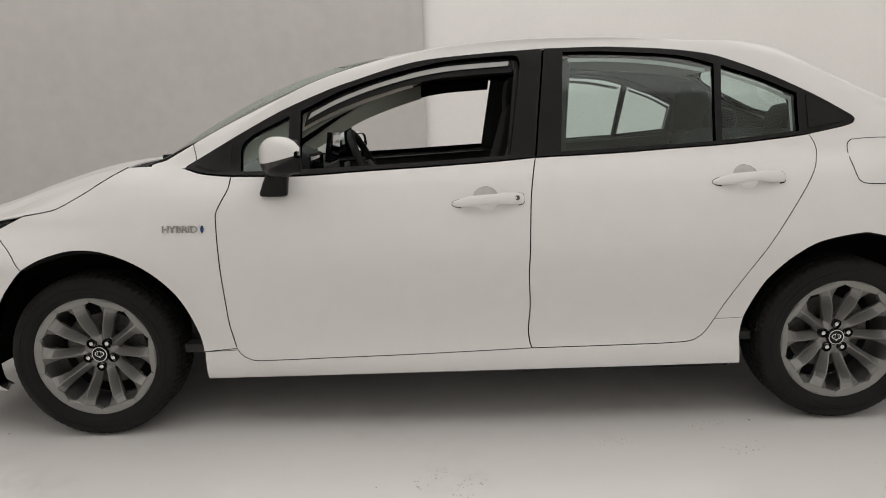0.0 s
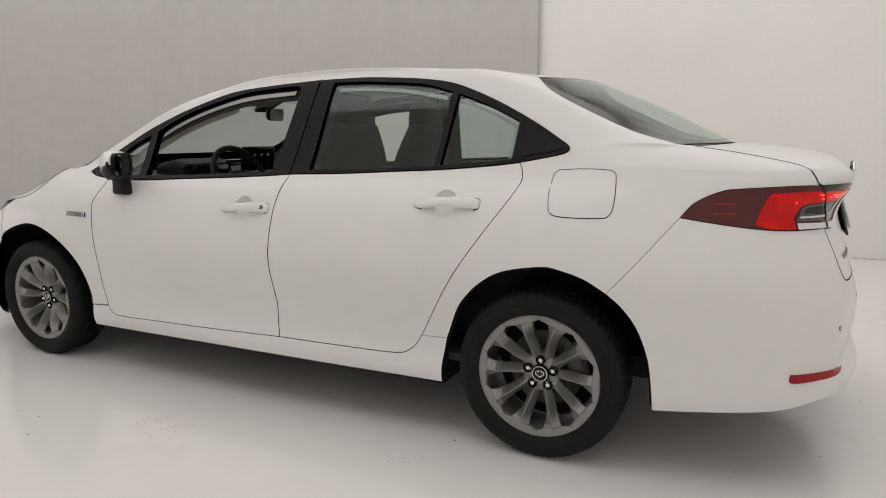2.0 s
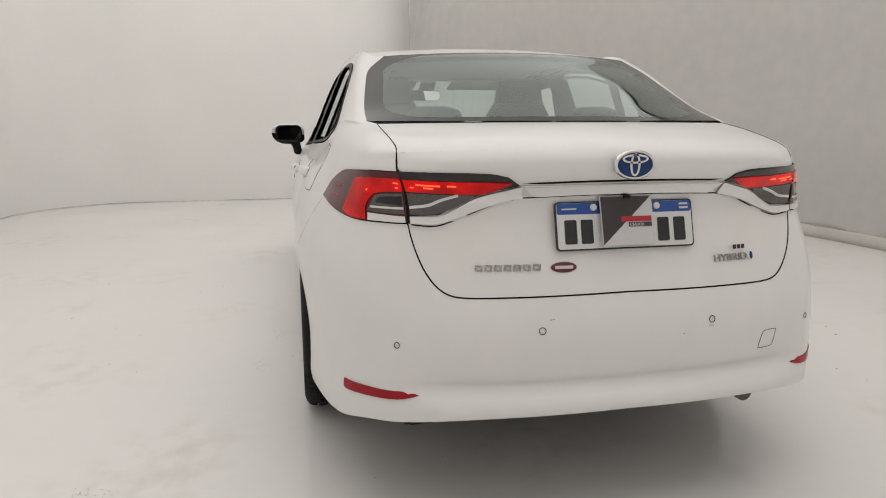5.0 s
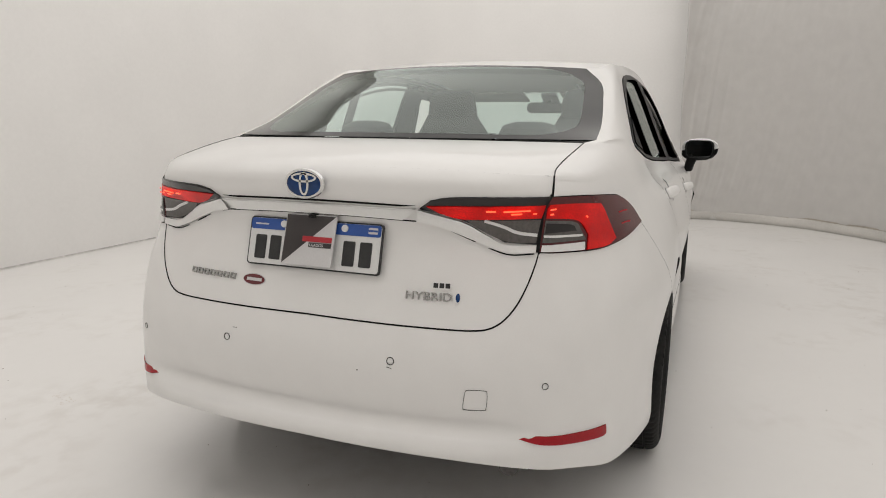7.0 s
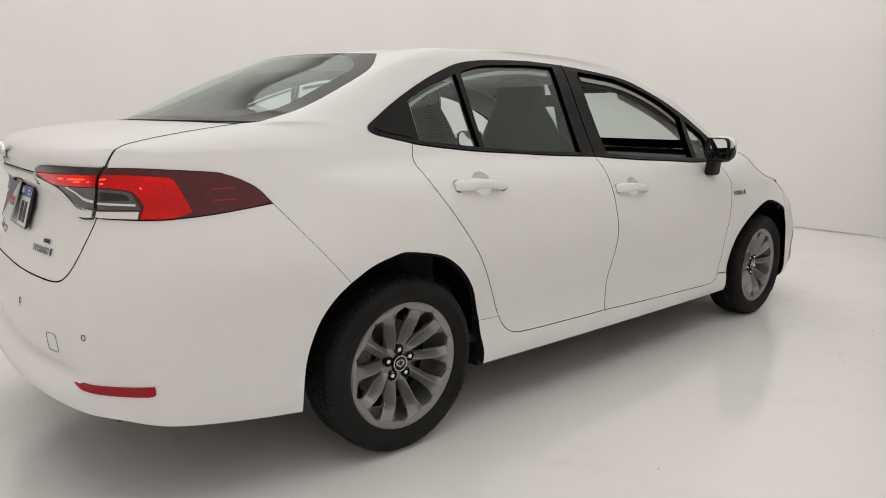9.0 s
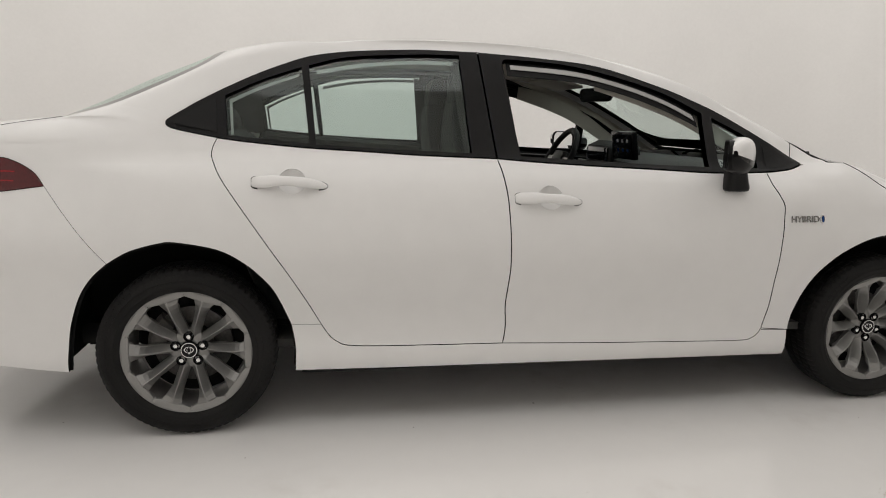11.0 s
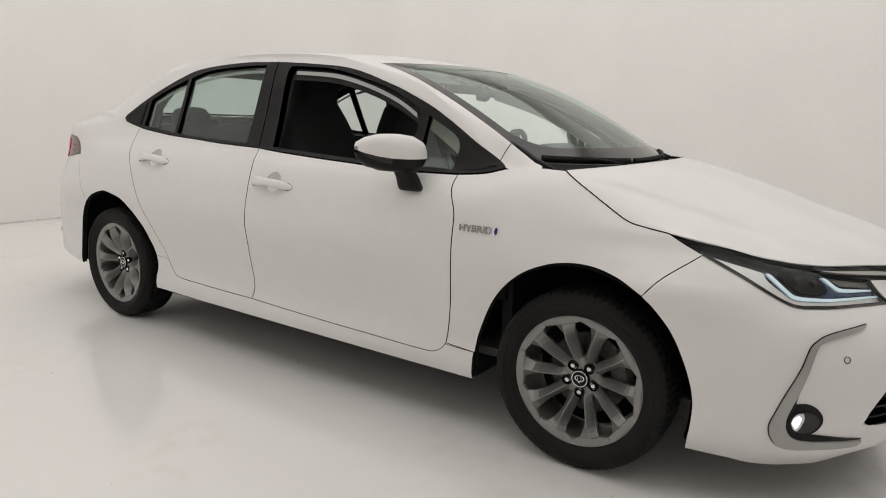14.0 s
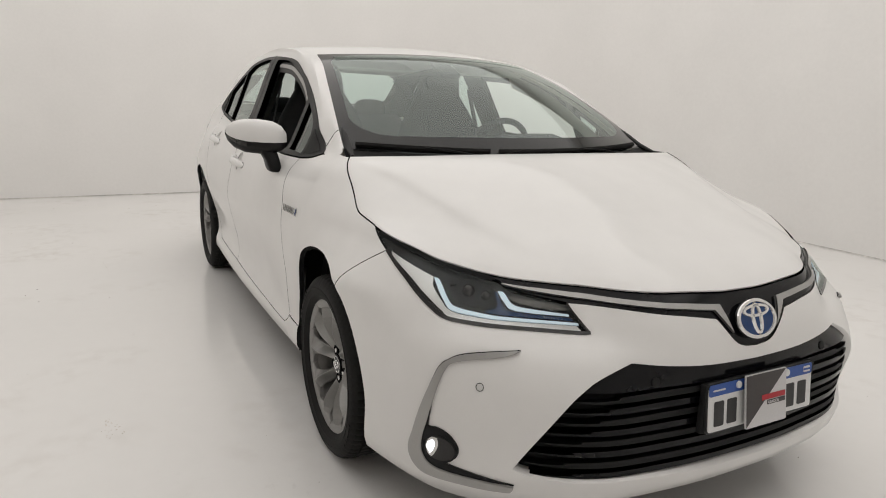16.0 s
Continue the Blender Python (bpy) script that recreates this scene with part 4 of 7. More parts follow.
roof = coons(E_roof, mirrored(E_roof), bow(EDGE[5], WS_HEAD), bow(EDGE[11], RG_HEAD), 36, 48)
roof = bulged(roof, 0.012, (0, 0, 1), 0.7, 0.9)
roof_ob = grid_object("roof", roof, PAINT, car, flip=False, thick=0.012, edge=PAINT)
ws = coons(E_ws, mirrored(E_ws), bow(EDGE[0], (1.265, 0, 0.985), power=2.2), bow(EDGE[5], WS_HEAD), 36, 30)
ws = bulged(ws, 0.030, (0.45, 0, 0.9))
rg = coons(E_rg, mirrored(E_rg), bow(EDGE[11], RG_HEAD), bow(EDGE[15], RG_FOOT), 36, 30)
rg = bulged(rg, 0.040, (-0.4, 0, 0.9))


def on_sheet(P, wv):
    """Points and normals of a grid sheet at (w, v), both from 0 to 1."""
    m, n = P.shape[:2]
    N = np.cross(np.gradient(P, axis=0), np.gradient(P, axis=1))
    N /= np.maximum(np.linalg.norm(N, axis=2), 1e-12)[:, :, None]
    i, j = np.clip(wv[:, 1], 0, 1) * (m - 1), np.clip(wv[:, 0], 0, 1) * (n - 1)
    i0, j0 = np.minimum(i.astype(int), m - 2), np.minimum(j.astype(int), n - 2)
    a, b = (i - i0)[:, None], (j - j0)[:, None]
    mix = lambda G: G[i0, j0] * (1 - a) * (1 - b) + G[i0 + 1, j0] * a * (1 - b) + G[i0, j0 + 1] * (1 - a) * b + G[i0 + 1, j0 + 1] * a * b
    return mix(P), mix(N)


def sheet_part(name, P, loop, holes, material, parent, label, off=0.0):
    """The piece of a grid sheet that lies inside a loop and outside the holes."""
    loops = [spaced(np.asarray(q, float), 0.03) for q in (loop, *holes)]
    g = np.stack(np.meshgrid(np.arange(0.0125, 1, 0.025), np.arange(0.0125, 1, 0.025)), -1).reshape(-1, 2)
    keep = inside(loops[0], g)
    for h in loops[1:]:
        keep &= ~inside(h, g)
    rim = np.concatenate(loops)
    g = g[keep]
    if len(g):
        g = g[np.array([np.min(np.hypot(*(rim - p).T)) for p in g]) > 0.011]
    edges, base = [], 0
    for lp in loops:
        edges += [(base + q, base + (q + 1) % len(lp)) for q in range(len(lp))]
        base += len(lp)
    vo, _, fo, _, _, _ = delaunay_2d_cdt([Vector(p) for p in np.concatenate([rim, g])], edges, [], 0, 1e-6)
    wv = np.array([tuple(q) for q in vo])
    cen = np.array([wv[list(f)].mean(0) for f in fo])
    ok = inside(loops[0], cen)
    for h in loops[1:]:
        ok &= ~inside(h, cen)
    p, n_ = on_sheet(P, wv)
    faces = []
    for f, k in zip(fo, ok):
        if k:
            a = wv[list(f)]
            ccw = (a[1, 0] - a[0, 0]) * (a[2, 1] - a[0, 1]) - (a[2, 0] - a[0, 0]) * (a[1, 1] - a[0, 1]) > 0
            faces.append(tuple(f)[::-1] if ccw else tuple(f))
    return mesh_object(name, p + n_ * off, faces, material, parent, label, normals=n_)


def glass_sheet(name, P, size, margins, radius, label):
    """A pane with a black printed border round a clear field with rounded corners. margins: side, first edge, last edge, in metres."""
    sw, sv = size
    side, a, b = margins
    field = np.array([(0.5 + x / sw, 0.5 + (y + (a - b) / 2) / sv) for x, y in rounded(sw - 2 * side, sv - a - b, radius, 8)])
    whole = [(0, 0), (1, 0), (1, 1), (0, 1)]
    root = sheet_part(name, P, field, [], WINDSHIELD, car, label)
    sheet_part("glass_border", P, whole, [field], FRIT, root, "black printed glass border")
    if name == "windshield":
        band = [(0.055, 0.862), (0.945, 0.862), (0.945, 0.945), (0.055, 0.945)]
        sheet_part("shade_band", P, band, [], SHADEBAND, root, "darker tinted band", 0.0012)
    return root


ws_ob = glass_sheet("windshield", ws, (1.26, 0.95), (0.042, 0.095, 0.045), 0.13, "large greenish curved windshield")
rg_ob = glass_sheet("rear_window", rg, (1.16, 0.60), (0.062, 0.022, 0.026), 0.13, "large greenish curved rear window")

hood_l = W(*crv(HOOD_SEAM, 6).T)
hood_f = W(*crv(HOOD_LIP, 6).T)
hood_front = np.concatenate([hood_f, mirrored(hood_f)[::-1][1:]])
hood = coons(hood_l, mirrored(hood_l), bow(hood_l[0], (1.300, 0, 0.990), power=2.4), hood_front, 88, 44)
v = np.linspace(0, 1, hood.shape[0])[:, None]
w = np.abs(np.linspace(-1, 1, hood.shape[1]))[None]
crown = np.clip(1 - w ** 2.6, 0, None) * (4 * v * (1 - v)) ** 0.75 * 0.062
d = w - (0.98 - 0.60 * v)
crease = 0.010 * np.where(d < 0, np.exp(-(d / 0.16) ** 2), np.exp(-(d / 0.045) ** 2)) * np.clip((v - 0.08) / 0.2, 0, 1) * np.clip((0.92 - v) / 0.25, 0, 1)
hood[:, :, 2] += crown + crease
hood_ob = grid_object("hood", hood, PAINT, car, flip=True, thick=0.006)
for s_ in (1, -1):
    part("hood_joint", tube_bm([Vector(q) for q in (hood_l * [1, s_, 1])], 0.0018, 6), SEAM, hood_ob)
lid_back = W(*crv([(-2.268, 1.032), (-2.420, 1.038), (-2.650, 1.047), (UR, 1.050)], 8).T)
lid_lip = np.concatenate([lid_back, mirrored(lid_back)[::-1][1:]])
lid = coons(E_lid, mirrored(E_lid), bow(EDGE[16], (RG_FOOT[0] - 0.012, 0, RG_FOOT[2] - 0.004)), lid_lip, 36, 24)
lid = bulged(lid, 0.006, (0, 0, 1))
lid_ob = grid_object("trunk_lid", lid, PAINT, car, flip=False)
part("glass_seal", tube_bm([Vector(q) + Vector((0.003, 0, 0.0005)) for q in lid[0]], 0.0018, 6), SEAM, rg_ob)
for s_ in (1, -1):
    part("lid_joint", tube_bm([Vector(q) * 1.0 for q in (E_lid * [1, s_, 1])], 0.0016, 6), SEAM, lid_ob)


foot = rg[-1]
front_edge = lid[0]
fill = np.stack([foot * (1 - k) + even(front_edge, len(foot) - 1) * k - np.array([0, 0, 0.004]) * (0.6 if 0 < k < 1 else 1) for k in (0, 0.5, 1)])
grid_object("glass_border", fill, FRIT, rg_ob, "black printed glass border", flip=False)


def half_open(*segments):
    pts = []
    for seg in segments:
        c = crv(seg, 5 if len(seg) > 2 else 1)
        pts.extend(c if not pts else c[1:])
    return np.array(pts)


def both_ends(low, top, centre):
    """Closed outline from a lower and an upper half-run, each going from the side to the centre line."""
    m = lambda a: a[::-1][1:] * [-1, 1] + [2 * centre, 0]
    up = np.concatenate([top, m(top)])
    lo = np.concatenate([low, m(low)])
    return np.concatenate([up, lo[::-1][1:-1]])


lid_face = panel("lid_face", both_ends(half_open(LID_SIDE), half_open([(-2.268, 1.032), (-2.420, 1.038), (-2.650, 1.047), (UR, 1.050)]), UR), lid_ob, PAINT, step=0.04, gap=0, lap=0)
RB_LOW = [(-1.742, 0.254), (-1.911, 0.268), (-2.101, 0.288), (-2.242, 0.316), (-2.384, 0.329), (-2.600, 0.346), (UR, 0.352)]
rear_bumper = panel("rear_bumper", both_ends(half_open(RB_LOW), half_open(ARCH_R2[::-1], [(-1.581, 0.637), (-1.700, 0.773), (-1.797, 0.883)], TAIL_LOW, LID_SIDE[4:]), UR), car, PAINT, step=0.04, depth=0.02, edge=SEAM, gap=0.0007)
FB_LOW = [(1.710, 0.178), (1.830, 0.168), (1.920, 0.152), (2.100, 0.152), (2.300, 0.160), (2.390, 0.190), (2.480, 0.214), (UF, 0.214)]
GRILLE_TOP = [(2.211, 0.314), (2.257, 0.385), (2.326, 0.484), (2.370, 0.527), (2.412, 0.553), (2.493, 0.5845)]
GRILLE_TOP2 = [(2.493, 0.5845), (2.579, 0.5731), (2.712, 0.5606), (UF, 0.556)]
GRILLE_LOW = [(2.211, 0.314), (2.234, 0.3035), (2.272, 0.2975), (2.345, 0.2925), (2.516, 0.2870), (2.709, 0.2788), (UF, 0.278)]
grille_hole = both_ends(half_open(GRILLE_LOW), half_open(GRILLE_TOP, GRILLE_TOP2), UF)
front_bumper = panel("front_bumper", both_ends(half_open(FB_LOW), half_open(ARCH_F2[::-1], [(1.550, 0.642), (1.602, 0.700), (1.702, 0.770)], LAMP_LOW, LAMP_IN, BAR_LOW, BAR_NOSE), UF), car, PAINT,
                     holes=[grille_hole], step=0.04, depth=0.03, gap=0.0009)

# ---- wheels and underside ----
def build_wheel(parent, x, side, turn):
    wheel = group_part("wheel", parent, "ten-spoke grey alloy wheel with a black tyre")
    R = 0.3025
    prof = [(0.026, 0.2165), (0.037, 0.2215), (0.046, 0.234), (0.049, 0.238), (0.049, 0.246), (0.052, 0.252), (0.053, 0.264), (0.048, 0.280), (0.040, 0.290), (0.036, 0.2945), (0.028, 0.2985), (0.012, R - 0.0015)]
    tread = [(0.010, R - 0.0015), (0.0095, R - 0.008), (0.003, R - 0.008), (0.0025, R), (-0.028, R), (-0.0285, R - 0.008), (-0.036, R - 0.008), (-0.0365, R), (-0.066, R),
             (-0.0665, R - 0.008), (-0.074, R - 0.008), (-0.0745, R), (-0.102, R), (-0.1025, R - 0.008), (-0.109, R - 0.008), (-0.1095, R - 0.0015)]
    back = [(-0.112 + 0.004 - (y - 0.012), r) for y, r in prof[::-1]]
    profile = prof + tread + back

    def groove(i, k):
        if profile[k][1] < 0.2895 or (profile[k][1] < R - 0.005 and 12 <= k <= 26):
            return 0.0
        phase = (i + (k // 3) % 2) % 4
        return -0.0035 if phase == 0 else 0.0

    bm = revolve_bm(profile, 288, wobble=groove)
    tyre = part("tyre", bm, RUBBER, wheel, "black rubber road tyre", angle=28)
    # raised ring and plain marks on the sidewall
    bm = revolve_bm([(0.0525, 0.258), (0.0545, 0.2585), (0.0545, 0.2605), (0.0525, 0.261)], 120)
    for a0, count in ((20, 7), (200, 5)):
        for k in range(count):
            a = radians(a0 + 5.2 * k)
            m = Matrix.Rotation(-a, 4, "Y") @ Matrix.Translation((0.272, 0.0505, 0)) @ Matrix.Rotation(radians(90), 4, "Y")
            box_bm((-0.008, -0.001, -0.007), (0.008, 0.0015, 0.007), m=m, bm=bm)
    part("sidewall_mark", bm, RUBBER, tyre, "plain raised marks on the sidewall")
    # rim
    bm = revolve_bm([(0.020, 0.196), (0.027, 0.204), (0.032, 0.2085), (0.034, 0.213), (0.032, 0.217), (0.024, 0.2165), (0.012, 0.203), (-0.02, 0.196), (-0.10, 0.190), (-0.13, 0.200), (-0.135, 0.214)], 96)
    rim = part("rim", bm, ALLOY, wheel, "grey painted alloy rim")
    # each spoke folds along a ridge; towards the rim it spreads into a flat band, so the openings get six corners
    # columns: radius, half width on either hand, height of the face, height of the ridge
    stations = [(0.028, 0.0091, 0.0091, -0.013, 0.0), (0.048, 0.0156, 0.0156, -0.012, 0.004), (0.062, 0.0200, 0.0200, -0.008, 0.0075), (0.068, 0.0168, 0.0168, -0.006, 0.0090), (0.080, 0.0170, 0.0170, -0.002, 0.0105), (0.100, 0.0170, 0.0172, 0.005, 0.0150),
                (0.120, 0.0172, 0.0175, 0.0120, 0.0165), (0.139, 0.0172, 0.0178, 0.0180, 0.0155), (0.155, 0.0196, 0.0225, 0.0225, 0.0130), (0.170, 0.0236, 0.0290, 0.0262, 0.0085), (0.1850, 0.0285, 0.0375, 0.0296, 0.0055),
                (0.1870, 0.0430, 0.0480, 0.0302, 0.0030), (0.1885, 0.0606, 0.0602, 0.0307, 0.0018), (0.1960, 0.0634, 0.0634, 0.0324, 0.0006), (0.2085, 0.0672, 0.0672, 0.0342, 0.0)]
    for k in range(10):
        a = radians(turn + 18 + 36 * k)
        rings = []
        for r, wl, wr, y, rh in stations:
            deep = 0.034 if r < 0.17 else 0.020
            grow = 1.10 if 0.065 < r < 0.17 else 1.0
            low = y - 0.002 - 1.3 * rh
            sec = [(-wl * grow, y - deep), (-wl, low), (-wl * 0.90, low + 0.0016), (-wl * 0.10, y + rh), (wr * 0.06, y + rh * 0.95), (wr * 0.90, low + 0.0012), (wr, low - 0.0006), (wr * grow, y - deep)]
            rings.append([(math.cos(a) * r - math.sin(a) * q, yy, math.sin(a) * r + math.cos(a) * q) for q, yy in sec])
        part("spoke", loft_bm(rings), ALLOY, rim, angle=5)
    bm = revolve_bm([(-0.045, 0.070), (-0.018, 0.066), (-0.012, 0.058), (-0.008, 0.034), (-0.004, 0.032)], 60)
    part("hub", bm, ALLOY, rim)
    for k in range(5):
        a = radians(turn + 72 * k)
        m = Matrix.Translation((math.cos(a) * 0.047, 0, math.sin(a) * 0.047))
        bm = revolve_bm([(-0.016, 0.0), (-0.016, 0.0165), (-0.0015, 0.0175), (-0.0003, 0.0155), (-0.008, 0.0135), (-0.012, 0.0)], 24)
        bm.transform(m)
        part("nut_pocket", bm, GLOSSBLACK, rim)
        bm = revolve_bm([(-0.014, 0.0095), (-0.003, 0.0095), (0.0, 0.0075), (0.001, 0.0)], 6)
        bm.transform(m)
        part("wheel_nut", bm, CHROME, rim, "chrome wheel nut")
    bm = revolve_bm([(-0.008, 0.031), (0.001, 0.030), (0.003, 0.0275), (0.0035, 0.0)], 40)
    cap = part("hub_cap", bm, GLOSSBLACK, rim, "gloss black hub cap with a plain chrome ring")
    bm = revolve_bm([(0.003, 0.0275), (0.0050, 0.027), (0.0050, 0.0245), (0.0032, 0.024)], 40)
    for rx, rz in ((0.017, 0.0115), (0.007, 0.014)):
        ring = [[(math.cos(t) * rx * s, 0.004 + h, math.sin(t) * rz * s + (0.002 if rx > 0.01 else 0)) for t in [2 * math.pi * q / 32 for q in range(32)]] for s, h in ((1, 0), (0.95, 0.0015), (0.78, 0.0015), (0.74, 0))]
        loft_bm(ring, bm=bm, caps=False)
    part("cap_ring", bm, CHROME, cap)
    rim.scale = (1.025, 1.0, 1.025)
    # brake
    bm = revolve_bm([(-0.060, 0.0), (-0.060, 0.075), (-0.075, 0.078), (-0.075, 0.138), (-0.090, 0.139), (-0.090, 0.07)], 64)
    part("brake_disc", bm, STEEL, wheel, "bare steel brake disc")
    rings = []
    for q in range(9):
        a = radians(-28 + 56 * q / 8 + (20 if x > 0 else 160))
        if side < 0:
            a = math.pi - a
        rings.append([(math.cos(a) * r, y, math.sin(a) * r) for r, y in ((0.092, -0.115), (0.090, -0.050), (0.115, -0.046), (0.140, -0.050), (0.155, -0.070), (0.155, -0.110))])
    part("brake_caliper", loft_bm(rings), CALIPER, wheel, "dark cast brake caliper")
    bm = revolve_bm([(-0.098, 0.0), (-0.098, 0.186)], 48)
    part("brake_shield", bm, SEAM, wheel)
    # valve
    part("valve", tube_bm([(0.186 * math.cos(radians(turn + 54)), 0.0, 0.186 * math.sin(radians(turn + 54))), (0.176 * math.cos(radians(turn + 54)), 0.018, 0.176 * math.sin(radians(turn + 54)))], 0.004), RUBBER, rim)
    wheel.matrix_basis = pose(x, 0.808 * side, 0.3105, 0, 0, 0 if side > 0 else 180)
    return wheel


for wx, ws_, turn in ((1.35, 1, 54), (-1.35, 1, 90), (1.35, -1, 270), (-1.35, -1, 90)):
    build_wheel(car, wx, ws_, turn)


def build_liner(x, side, front):
    """Dark plastic tub over a wheel."""
    a, b, top = (0.930, 1.750, 0.745) if front else (-1.765, -0.955, 0.745)
    c = (a + b) / 2
    n = 26
    P = np.zeros((n + 1, 7, 3))
    for i in range(n + 1):
        t = math.pi * i / n
        px = c + (b - a) / 2 * 1.02 * (-math.cos(t)) 
        pz = 0.26 + (top - 0.26) * abs(math.sin(t)) ** 0.62
        for j, y in enumerate((0.800, 0.785, 0.76, 0.70, 0.64, 0.56, 0.50)):
            inn = max(0.0, 0.755 - y)
            P[i, j] = (px, y * side, pz + (0.02 if 0 < i < n else 0) * min(1, inn * 6))
    ob = grid_object("wheel_liner", P, SEAM, car, "black plastic wheel arch liner", flip=side > 0)
    bm = box_bm((a - 0.02, 0.46, 0.24), (b + 0.02, 0.50, 0.78))
    if side < 0:
        bm.transform(Matrix.Diagonal((1, -1, 1, 1)))
    part("liner_back", bm, SEAM, ob)


for s_ in (1, -1):
    build_liner(1.35, s_, True)
    build_liner(-1.35, s_, False)

part("underbody", box_bm((-0.97, -0.80, 0.20), (0.94, 0.80, 0.30), 0.02), PLASTIC, car, "dark underbody tray")
part("front_tray", box_bm((1.60, -0.55, 0.22), (2.00, 0.55, 0.26), 0.02), PLASTIC, car, "dark tray under the nose")
part("engine_block", box_bm((1.05, -0.45, 0.24), (1.98, 0.45, 0.66), 0.03), PLASTIC, car, "dark engine bay contents")
part("rear_tray", box_bm((-2.20, -0.60, 0.27), (-0.95, 0.60, 0.36), 0.03), PLASTIC, car, "dark floor under the trunk")
part("trunk_tub", box_bm((-2.14, -0.45, 0.36), (-1.45, 0.45, 0.92), 0.03), PLASTIC, car, "dark trunk tub")
bm = tube_bm([(-1.85, -0.50, 0.27), (-2.00, -0.50, 0.265), (-2.17, -0.51, 0.262)], 0.028, n=16)
part("exhaust_pipe", bm, STEEL, car, "short steel exhaust pipe under the bumper")
bm = tube_bm([(-1.35, -0.6, 0.30), (-1.35, 0.6, 0.30)], 0.05, n=12)
part("rear_axle", bm, PLASTIC, car)

# ---- lamps, trims, badges, handles, mirrors, plates ----
def strip(name, points, width, parent, material, side=1, off=0.004, depth=0.004, label=""):
    """A band of the given height along a line on the skin."""
    c = crv(points, 6)
    t = np.gradient(c, axis=0)
    t /= np.linalg.norm(t, axis=1)[:, None]
    nrm = np.stack([-t[:, 1], t[:, 0]], -1)
    return panel(name, np.concatenate([c + nrm * width / 2, (c - nrm * width / 2)[::-1]]), parent, material, side=side, off=off, depth=depth, gap=0, lap=0, step=0.02, label=label)


def disc(u, z, a, b=None, n=24):
    b = b or a
    return np.array([(u + a * math.cos(2 * math.pi * k / n), z + b * math.sin(2 * math.pi * k / n)) for k in range(n)])


def build_headlamp(side):
    lamp = panel("headlamp", outline(LAMP_REAR, LAMP_LOW, LAMP_IN, LAMP_TOP), car, HOUSING, side=side, off=-0.014, depth=0.03, label="slim headlamp with black housing and lit white strips", lap=0)
    k = dict(side=side, lap=0, step=0.025, gap=0)
    panel("reflector", outline([(1.712, 0.773), (1.868, 0.739), (1.894, 0.732), (1.905, 0.716), (1.945, 0.690), (1.985, 0.668), (2.040, 0.660), (2.180, 0.658), (2.362, 0.653)], [(2.362, 0.653), (2.374, 0.6435)], [(2.374, 0.6435), (2.183, 0.6480), (2.012, 0.6510), (1.964, 0.6640), (1.905, 0.690), (1.815, 0.730), (1.722, 0.765)], [(1.722, 0.765), (1.712, 0.773)]), lamp, LAMPSILVER, off=-0.010, depth=0.006, label="silver reflector", **k)
    panel("light_strip", outline([(1.898, 0.731), (1.920, 0.727), (1.975, 0.689), (2.010, 0.6735), (2.094, 0.6670), (2.185, 0.6650), (2.365, 0.6585)], [(2.365, 0.6585), (2.367, 0.6535)], [(2.367, 0.6535), (2.185, 0.6585), (2.094, 0.6595), (2.000, 0.665), (1.958, 0.687), (1.898, 0.731)]), lamp, DRL, off=-0.006, depth=0.006, label="lit white light strip", **k)
    panel("light_strip", outline([(2.112, 0.718), (2.138, 0.715), (2.176, 0.6925), (2.235, 0.6845), (2.336, 0.6765)], [(2.336, 0.6765), (2.338, 0.6715)], [(2.338, 0.6715), (2.185, 0.6800), (2.144, 0.6960), (2.112, 0.718)]), lamp, DRL, off=-0.006, depth=0.006, label="lit white light strip", **k)
    panel("lens_insert", outline([(1.940, 0.731), (1.993, 0.700), (2.026, 0.684), (2.092, 0.678), (2.128, 0.686), (2.110, 0.709), (2.088, 0.727), (2.005, 0.738), (1.940, 0.731)]), lamp, GLOSSBLACK, off=-0.009, depth=0.006, **k)
    panel("lens_insert", outline([(2.104, 0.717), (2.116, 0.712), (2.142, 0.688), (2.182, 0.677), (2.345, 0.668)], [(2.345, 0.668), (2.352, 0.662)], [(2.352, 0.662), (2.175, 0.669), (2.094, 0.672), (2.124, 0.686), (2.104, 0.717)]), lamp, LAMPBLUE, off=-0.0085, depth=0.005, label="deep blue lens", **k)
    panel("side_marker", outline([(2.212, 0.7080), (2.305, 0.6960), (2.325, 0.6850), (2.235, 0.6905), (2.178, 0.7000), (2.160, 0.7100), (2.212, 0.7080)]), lamp, LENSGREY, off=-0.008, depth=0.006, **k)
    for u, z, r in ((2.030, 0.712, 0.017), (2.084, 0.706, 0.013)):
        p, nn_ = Wn(u, z)
        c = (p[0] - nn_[0] * 0.012) * [1, side, 1]
        bm = bmesh.new()
        bmesh.ops.create_uvsphere(bm, u_segments=20, v_segments=12, radius=r)
        bm.transform(Matrix.Translation(c))
        part("projector", bm, SMOKE, lamp, "dark projector lens")
    panel("lamp_cover", outline(LAMP_REAR, LAMP_LOW, LAMP_IN, LAMP_TOP), lamp, CLEAR, side=side, off=0.002, depth=0.004, lap=0, gap=0.003, label="clear lamp cover")
    strip("lamp_border", [(p[0], p[1] + 0.0012) for p in LAMP_LOW], 0.0075, lamp, SMOKE, side, 0.0026, 0.002)
    strip("lamp_border", [(2.392, 0.6410), (2.362, 0.6680), (2.326, 0.7010)], 0.0065, lamp, SMOKE, side, 0.0026, 0.002)
    strip("hood_gap", [(p[0], p[1] - 0.0042) for p in LAMP_TOP[3:-1]] + [(1.640, 0.8055)], 0.0085, lamp, SEAM, side, 0.0022, 0.003)
    return lamp


